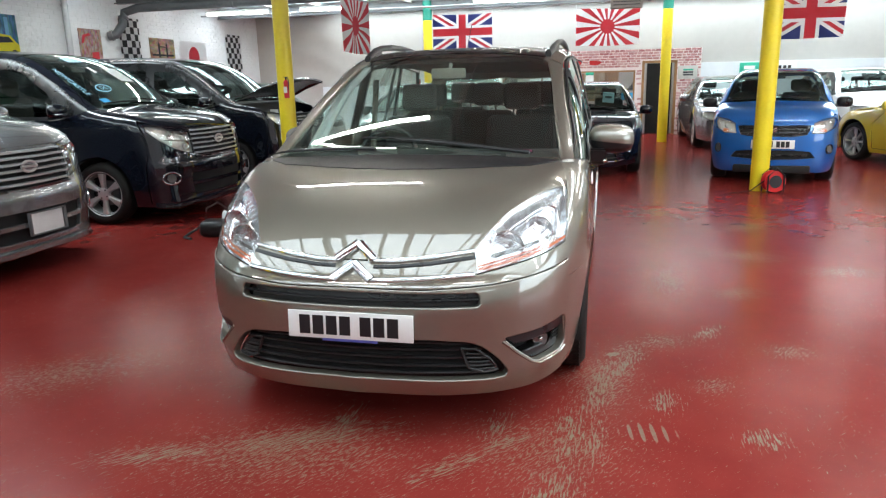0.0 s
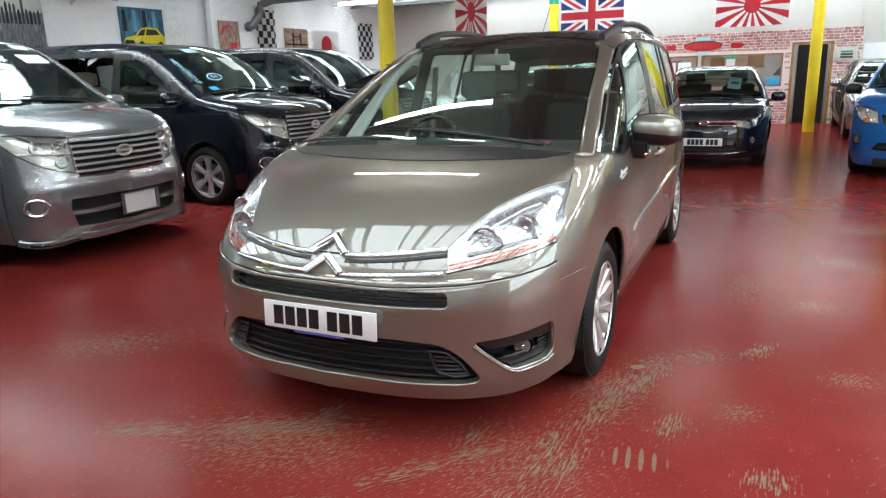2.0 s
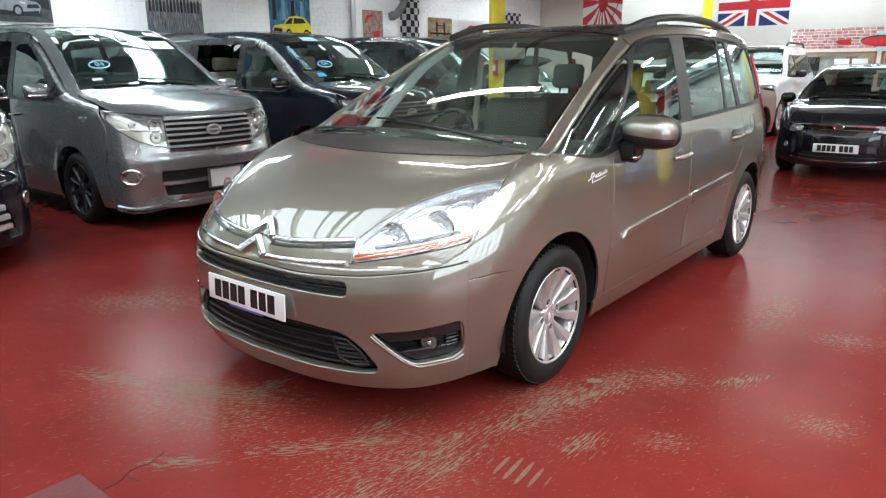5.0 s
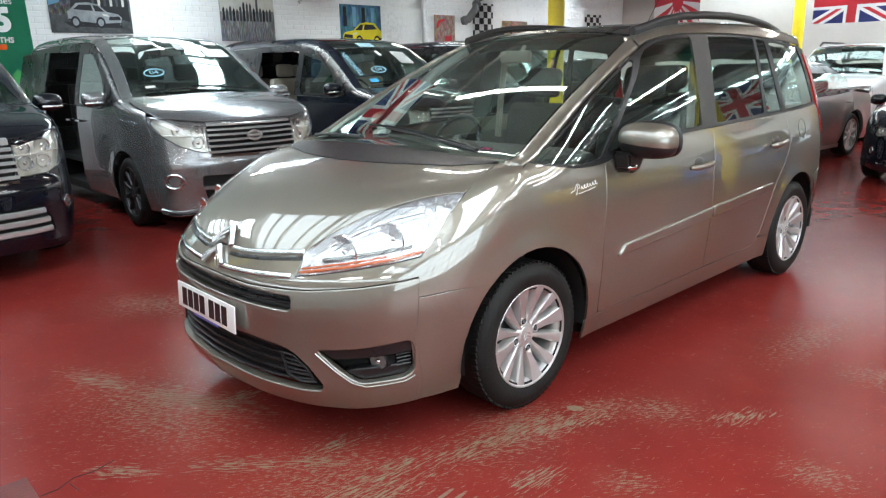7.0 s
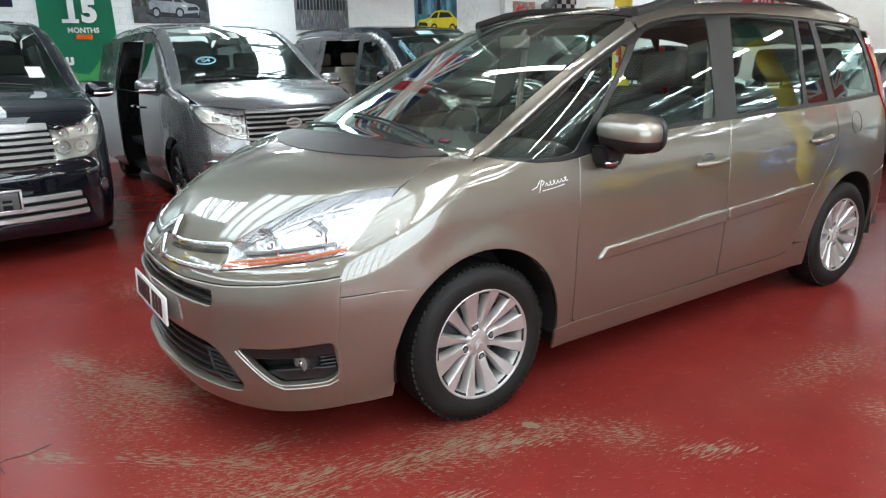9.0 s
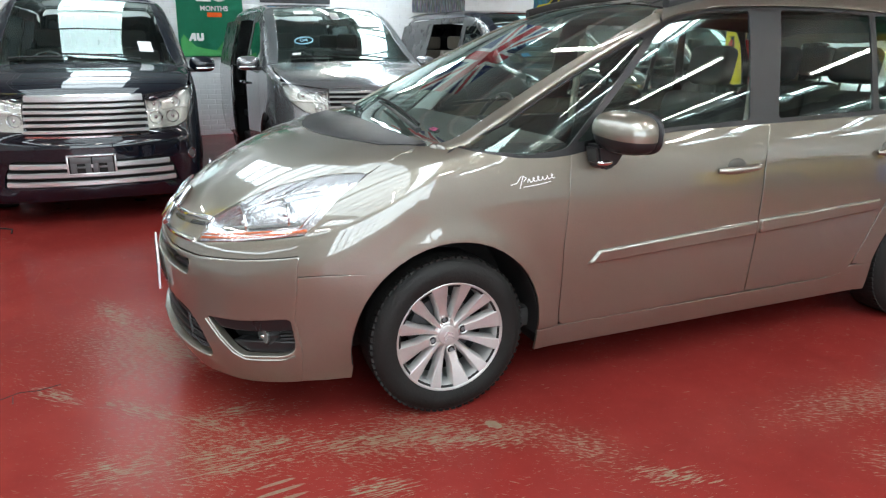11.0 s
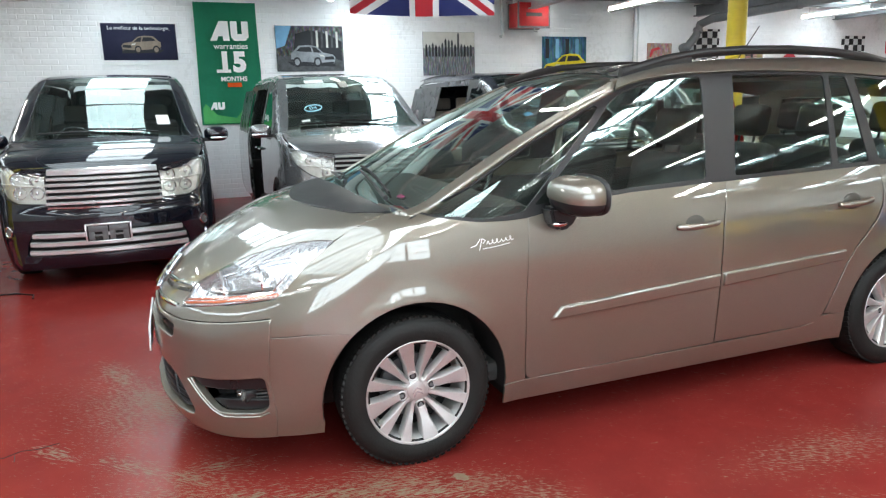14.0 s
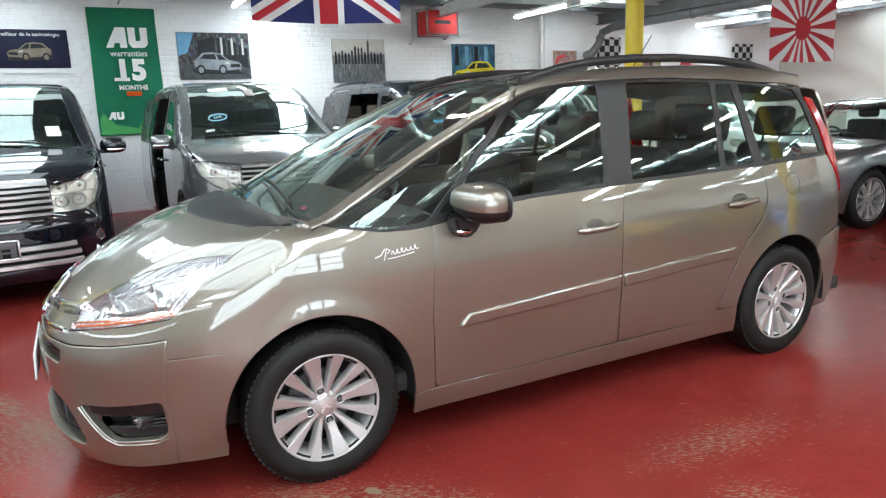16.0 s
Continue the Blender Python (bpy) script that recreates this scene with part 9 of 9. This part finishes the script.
while z < OZ - 0.05:
    hh = rnd.uniform(0.040, 0.054)
    x = OX0 + rnd.uniform(0.0, 0.15)
    while x < OX1 - 0.06:
        ww = rnd.uniform(0.08, 0.15)
        x1 = min(x + ww, OX1 - 0.01)
        cx, cz = (x + x1) / 2, z + hh / 2
        hit = any(a - 0.02 < x1 and x < b + 0.02 and c - 0.02 < z + hh and z < d + 0.02 for a, b, c, d in wins + [doorw])
        if not hit:
            i = len(V)
            j = [rnd.uniform(-0.006, 0.006) for _ in range(8)]
            for yy, s in ((0.0, 0.0), (-0.006, 0.005)):
                V += [(x + s + j[0], yy, z + s + j[1]), (x1 - s + j[2], yy, z + s + j[3]), (x1 - s + j[4], yy, z + hh - s + j[5]), (x + s + j[6], yy, z + hh - s + j[7])]
            F += [(i + 4, i + 5, i + 6, i + 7)] + [(i + a, i + (a + 1) % 4, i + 4 + (a + 1) % 4, i + 4 + a) for a in range(4)]
        x = x1 + rnd.uniform(0.012, 0.018)
    z += hh + 0.014
    row += 1
mb, nt, b = nodes_of("brick_paper_stones")
rp = ramp(nt, [(0.0, (0.40, 0.16, 0.16)), (0.4, (0.52, 0.26, 0.26)), (0.75, (0.62, 0.40, 0.39)), (1.0, (0.42, 0.21, 0.21))])
nt.links.new(nt.nodes.new("ShaderNodeNewGeometry").outputs["Random Per Island"], rp.inputs[0])
nt.links.new(rp.outputs[0], b.inputs["Base Color"])
set_in(b, Roughness=0.75)
me = bpy.data.meshes.new("brick_pieces")
me.from_pydata(V, [], F)
me.materials.append(mb)
ob = new("brick_pieces", me)
ob.parent = office
tagged(ob, kind="stuff")
for x0, x1, z0, z1 in wins:
    bm = bmesh.new()
    for a in ((x0, x0 + 0.04, z0, z1), (x1 - 0.04, x1, z0, z1), (x0, x1, z0, z0 + 0.04), (x0, x1, z1 - 0.04, z1)):
        box(bm, a[0], -0.01, a[2], a[1], 0.10, a[3])
    wf = part("window_frame", bm, M["wood"], office)
    bm = bmesh.new()
    box(bm, x0 + 0.04, 0.05, z0 + 0.04, x1 - 0.04, 0.056, z1 - 0.04)
    pn = part("pane", bm, M["lens"], wf)
    pn.visible_shadow = False
bm = bmesh.new()
for a in ((1.86, 1.92, 0, 1.82), (2.64, 2.70, 0, 1.82), (1.86, 2.70, 1.76, 1.82)):
    box(bm, a[0], -0.015, a[2], a[1], 0.13, a[3])
part("door_frame", bm, M["wood"], office)
# the room behind
bm = bmesh.new()
box(bm, OX0, 0.34, 0.0, OX1, 0.37, OZ)
part("inner_wall", bm, M["tan"], office)
bm = bmesh.new()
box(bm, 2.0, 0.30, 0.0, 2.6, 0.335, 1.76)
part("dark_doorway", bm, M["dark"], office)
for a, mk in (((0.95, 0.325, 1.28, 1.40, 0.335, 1.56), "wood"), ((1.45, 0.325, 1.1, 1.68, 0.335, 1.4), "print_grey"), ((0.1, 0.325, 1.25, 0.42, 0.335, 1.55), "wood"), ((-0.9, 0.325, 1.2, -0.55, 0.335, 1.5), "wood"), ((-1.6, 0.325, 1.0, -1.3, 0.335, 1.5), "seat_cloth")):
    bm = bmesh.new()
    box(bm, *a)
    part("office_board", bm, M[mk], office)


def notice(x0, x1, z0, z1, mk, label, y=OY - 0.012, name="sign"):
    bm = bmesh.new()
    box(bm, x0, y - 0.006, z0, x1, y, z1, 0.002)
    return solo(name, bm, M[mk], label, "sign", "office signs")


notice(1.38, 1.66, 0.87, 1.05, "screen_blue", "small bright blue notice on the office window")
notice(0.48, 0.68, 1.18, 1.56, "paper", "tall white notice on the office window")
notice(0.48, 0.68, 1.50, 1.57, "sign_green", "green strip above a white notice", y=OY - 0.02)
notice(-0.60, -0.30, 1.20, 1.45, "paper", "white sheet of paper on the office window")
notice(-0.95, -0.65, 1.20, 1.45, "paper", "white sheet of paper on the office window")
notice(-0.55, -0.10, 1.15, 1.32, "sign_green", "green and white banner sign behind the black hatchback", y=OY - 0.03)
notice(-0.15, 0.32, 1.15, 1.32, "paper", "white banner sign behind the black hatchback", y=OY - 0.035)
sg = notice(2.72, 3.18, 1.36, 1.68, "print_pale", "pale picture of an old car beside the office door")
for z0 in (1.44, 1.5, 1.56):
    bm = bmesh.new()
    box(bm, 2.84, OY - 0.022, z0, 3.08, OY - 0.016, z0 + 0.04)
    part("printed_bar", bm, M["print_grey" if z0 < 1.55 else "sign_green"], sg)
em = thing("office_emblem", pose(-0.05, OY - 0.01, 1.80), "red winged oval emblem with plain bars", "sign")
bm = bmesh.new()
prism(bm, [(0.42 * math.cos(a), 0.10 * math.sin(a)) for a in [2 * math.pi * i / 32 for i in range(32)]], -0.012, 'y')
part("oval", bm, M["red_paint"], em)
bm = bmesh.new()
prism(bm, [(0.44 * math.cos(a), 0.02 + 0.115 * math.sin(a)) for a in [math.pi * i / 24 for i in range(25)]], -0.008, 'y')
part("oval_edge", bm, M["print_grey"], em)
for s in (1, -1):
    bm = bmesh.new()
    prism(bm, [(s * 0.62, -0.05), (s * 0.62, 0.06), (s * 0.86, 0.05), (s * 0.92, 0.0), (s * 0.80, -0.06)], -0.01, 'y')
    part("wing_bar", bm, M["red_paint"], em)
for z0 in (0.13, -0.19):
    bm = bmesh.new()
    box(bm, -0.14, -0.012, z0, 0.14, 0.0, z0 + 0.08, 0.003)
    part("name_bar", bm, M["paper_blue"], em)
for k in range(4):
    bm = bmesh.new()
    box(bm, -0.2 + 0.11 * k, -0.018, -0.045, -0.13 + 0.11 * k, -0.011, 0.045)
    part("letter_bar", bm, M["flag_red"], em)
bm = bmesh.new()
box(bm, 4.20, ROOM_Y1 - 0.09, 1.46, 4.68, ROOM_Y1 - 0.06, 1.72, 0.004)
s1 = solo("sign", bm, M["sign_green"], "green sign board on the pale wall", "sign", "wall signs")
bm = bmesh.new()
box(bm, 4.30, ROOM_Y1 - 0.1, 1.56, 4.55, ROOM_Y1 - 0.088, 1.64)
part("white_bar", bm, M["paper"], s1)
bm = bmesh.new()
box(bm, 4.72, ROOM_Y1 - 0.09, 1.44, 5.50, ROOM_Y1 - 0.06, 1.74, 0.004)
s2_ = solo("sign", bm, M["paper"], "white sign board with dark bars on the pale wall", "sign", "wall signs")
for k in range(5):
    bm = bmesh.new()
    box(bm, 4.86 + 0.11 * k, ROOM_Y1 - 0.1, 1.56, 4.93 + 0.11 * k, ROOM_Y1 - 0.088, 1.63)
    part("dark_bar", bm, M["ink"], s2_)

# ---- small things ----
# extension reel at the foot of a post
rl = thing("cable_reel", pose(3.02, 5.74, 0, 0, 0, 15), "red cable reel standing by a yellow post", "cable reel")
for y in (-0.05, 0.05):
    bm = bmesh.new()
    cyl(bm, (0, y - 0.008, 0.145), (0, y + 0.008, 0.145), 0.13, seg=32)
    part("flange", bm, M["red_paint"], rl)
bm = bmesh.new()
cyl(bm, (0, -0.064, 0.145), (0, 0.064, 0.145), 0.078, seg=28)
part("drum", bm, M["plastic"], rl)
bm = bmesh.new()
tube(bm, [(-0.10, -0.075, 0.012), (-0.10, -0.075, 0.22), (0, -0.075, 0.31), (0.10, -0.075, 0.22), (0.10, -0.075, 0.012)], 0.011, 8)
tube(bm, [(-0.10, 0.075, 0.012), (-0.10, 0.075, 0.22), (0, 0.075, 0.31), (0.10, 0.075, 0.22), (0.10, 0.075, 0.012)], 0.011, 8)
part("stand", bm, M["plastic"], rl)
bm = bmesh.new()
tube(bm, [(-0.1, 0.0, 0.16), (-0.2, -0.02, 0.10), (-0.28, 0.0, 0.03), (-0.40, 0.05, 0.008), (-0.55, 0.02, 0.008)], 0.007, 6)
part("flex", bm, M["rubber"], rl)

# extinguisher on a post
ex = thing("extinguisher", pose(-3.155, 5.297, 1.26) @ Matrix.Scale(0.68, 4), "small red fire extinguisher strapped to a yellow post", "fire extinguisher")
bm = bmesh.new()
cyl(bm, (0, -0.03, 0), (0, -0.03, 0.30), 0.05, seg=20)
cyl(bm, (0, -0.03, 0.30), (0, -0.03, 0.35), 0.05, 0.02, 20)
part("bottle", bm, M["red_paint"], ex)
bm = bmesh.new()
cyl(bm, (0, -0.03, 0.35), (0, -0.03, 0.39), 0.018, seg=12)
tube(bm, [(0.0, -0.03, 0.38), (0.05, -0.05, 0.40), (0.07, -0.06, 0.28), (0.06, -0.07, 0.15)], 0.009, 6)
box(bm, -0.01, -0.10, 0.39, 0.01, 0.02, 0.405)
part("valve", bm, M["plastic"], ex)
bm = bmesh.new()
box(bm, -0.035, -0.083, 0.10, 0.035, -0.078, 0.22)
part("label_bar", bm, M["paper"], ex)

# red tank with hose by the black van
jk = thing("charger_case", pose(-3.33, -2.47, 0, 0, 0, 40) @ Matrix.Scale(0.72, 4), "red upright workshop tank with a black hose", "workshop tank")
bm = bmesh.new()
prism(bm, [(-0.13, 0.0), (0.13, 0.0), (0.14, 0.10), (0.10, 0.42), (0.04, 0.50), (-0.06, 0.50), (-0.12, 0.42), (-0.15, 0.10)], 0.22, 'y', -0.11)
bmesh.ops.bevel(bm, geom=bm.edges[:], offset=0.018, segments=2, affect='EDGES')
part("tank", bm, M["red_paint"], jk)
bm = bmesh.new()
tube(bm, [(-0.06, 0, 0.48), (-0.05, 0, 0.58), (0.08, 0.02, 0.60), (0.30, 0.06, 0.55)], 0.018, 8)
tube(bm, [(0.02, 0, 0.46), (0.14, 0.04, 0.47), (0.28, 0.08, 0.52)], 0.016, 8)
part("handle", bm, M["red_paint"], jk)
bm = bmesh.new()
tube(bm, [(0.08, -0.1, 0.30), (0.16, -0.2, 0.22), (0.2, -0.2, 0.06), (0.30, -0.1, 0.01), (0.5, 0.1, 0.01), (0.75, 0.15, 0.01), (0.9, 0.05, 0.01)], 0.008, 6)
part("hose", bm, M["rubber"], jk)
bm = bmesh.new()
box(bm, -0.08, -0.116, 0.12, 0.06, -0.109, 0.26)
part("panel_bar", bm, M["ink"], jk)

# dark case and pale cloth by the minivan wheel
bx = thing("jump_pack", pose(-2.72, 2.58, 0, 0, 0, 10), "black portable jump pack with leads beside a minivan", "tool case")
bm = bmesh.new()
box(bm, -0.16, -0.11, 0.0, 0.16, 0.11, 0.16, 0.05, 3)
part("case", bm, M["plastic"], bx)
bm = bmesh.new()
tube(bm, [(-0.12, 0, 0.15), (-0.10, 0, 0.27), (0.02, 0, 0.33), (0.12, 0, 0.26), (0.13, 0, 0.15)], 0.009, 8)
tube(bm, [(-0.16, 0, 0.1), (-0.26, -0.05, 0.04), (-0.3, -0.12, 0.012), (-0.2, -0.2, 0.012)], 0.012, 6)
part("handle", bm, M["plastic"], bx)
bm = bmesh.new()
box(bm, -0.02, 0.12, 0.0, 0.26, 0.34, 0.24, 0.06, 3)
for v in bm.verts:
    v.co.z *= 0.8 + 0.4 * noise.noise(v.co * 9)
solo("cloth_bundle", bm, M["paper"], "crumpled white cloth on the red floor", "cloth", m=pose(-2.72, 2.58, 0, 0, 0, 10))

# loose steel sheet, and a crack in the floor paint
bm = bmesh.new()
box(bm, -0.06, -2.45, 0.0, 0.63, -1.725, 0.006, 0.001)
solo("floor_plate", bm, simple("brown_chequer_sheet", (0.15, 0.045, 0.042), 0.6, 0, 0.2, 20, 0.6, 90, 0.0, 0.2), "thin brown steel sheet lying on the floor", "floor plate", m=pose(0, 0, 0))
bm = bmesh.new()
tube(bm, [(0.10, -1.72, 0.0), (0.10, -1.66, 0.0005), (0.06, -1.60, 0.0), (0.07, -1.53, 0.0005), (0.04, -1.45, 0.0)], 0.0022, 4)
tube(bm, [(0.09, -1.62, 0.0), (0.16, -1.61, 0.0)], 0.0016, 4)
solo("floor_crack", bm, M["dark"], "thin dark crack in the floor paint", "crack")

# hanging electric heater under the roof
eh = thing("fan_heater", pose(1.32, 11.0, 2.72), "beige fan heater hung below the roof", "heater")
bm = bmesh.new()
box(bm, -0.30, -0.12, 0.0, 0.30, 0.12, 0.34, 0.015)
part("case", bm, M["beige_wall"], eh)
for k in range(5):
    bm = bmesh.new()
    box(bm, -0.25, -0.13, 0.05 + 0.055 * k, 0.25, -0.115, 0.065 + 0.055 * k)
    part("slat", bm, M["steel_dark"], eh)
bm = bmesh.new()
tube(bm, [(-0.2, 0, 0.34), (-0.2, 0, CEIL - 2.72)], 0.008, 6)
tube(bm, [(0.2, 0, 0.34), (0.2, 0, CEIL - 2.72)], 0.008, 6)
part("hanger", bm, M["steel_dark"], eh)


# ---- painted bricks of the long wall, laid in courses ----
def brick_points(y0, z0, w, h, rnd):
    """Corner points of one thickly painted brick: back rim, then the rounded face."""
    j = [rnd.uniform(-0.002, 0.002) for _ in range(8)]
    p = rnd.uniform(0.0025, 0.0065)
    out = []
    for x, s in ((0.0, 0.0), (p * 0.8, 0.002), (p, 0.007)):
        out += [(x, y0 + s + j[0], z0 + s + j[1]), (x, y0 + w - s + j[2], z0 + s + j[3]), (x, y0 + w - s + j[4], z0 + h - s + j[5]), (x, y0 + s + j[6], z0 + h - s + j[7])]
    return out


BRICK_F = [(8, 9, 10, 11)] + [(r + a, r + (a + 1) % 4, r + 4 + (a + 1) % 4, r + 4 + a) for r in (0, 4) for a in range(4)]
rnd = random.Random(21)
kinds = []
for k in range(6):
    me = bpy.data.meshes.new("brick")
    me.from_pydata(brick_points(0, 0, 0.222, 0.070, rnd), [], BRICK_F)
    me.materials.append(M["white_brick"])
    kinds.append(me)
V, F = [], []
XB = ROOM_X0 - 0.0445
row, z = 0, 0.005
while z < CEIL - 0.02:
    y = ROOM_Y0 + 0.02 + (0.117 if row % 2 else 0.0)
    while y < ROOM_Y1 - 0.25:
        if -3.0 < y < 0.0 and 1.0 < z < 2.95:
            ob = new("brick", kinds[rnd.randrange(6)])
            ob.parent = wall_left
            ob.matrix_basis = pose(XB, y, z)
        else:
            i = len(V)
            V += [(a + XB, b, c) for a, b, c in brick_points(y, z, 0.222, 0.070, rnd)]
            F += [tuple(i + q for q in f) for f in BRICK_F]
        y += 0.233
    row += 1
    z += 0.081
me = bpy.data.meshes.new("brick_courses")
me.from_pydata(V, [], F)
me.materials.append(M["white_brick"])
ob = new("brick_courses", me)
ob.parent = wall_left
tagged(ob, kind="stuff")
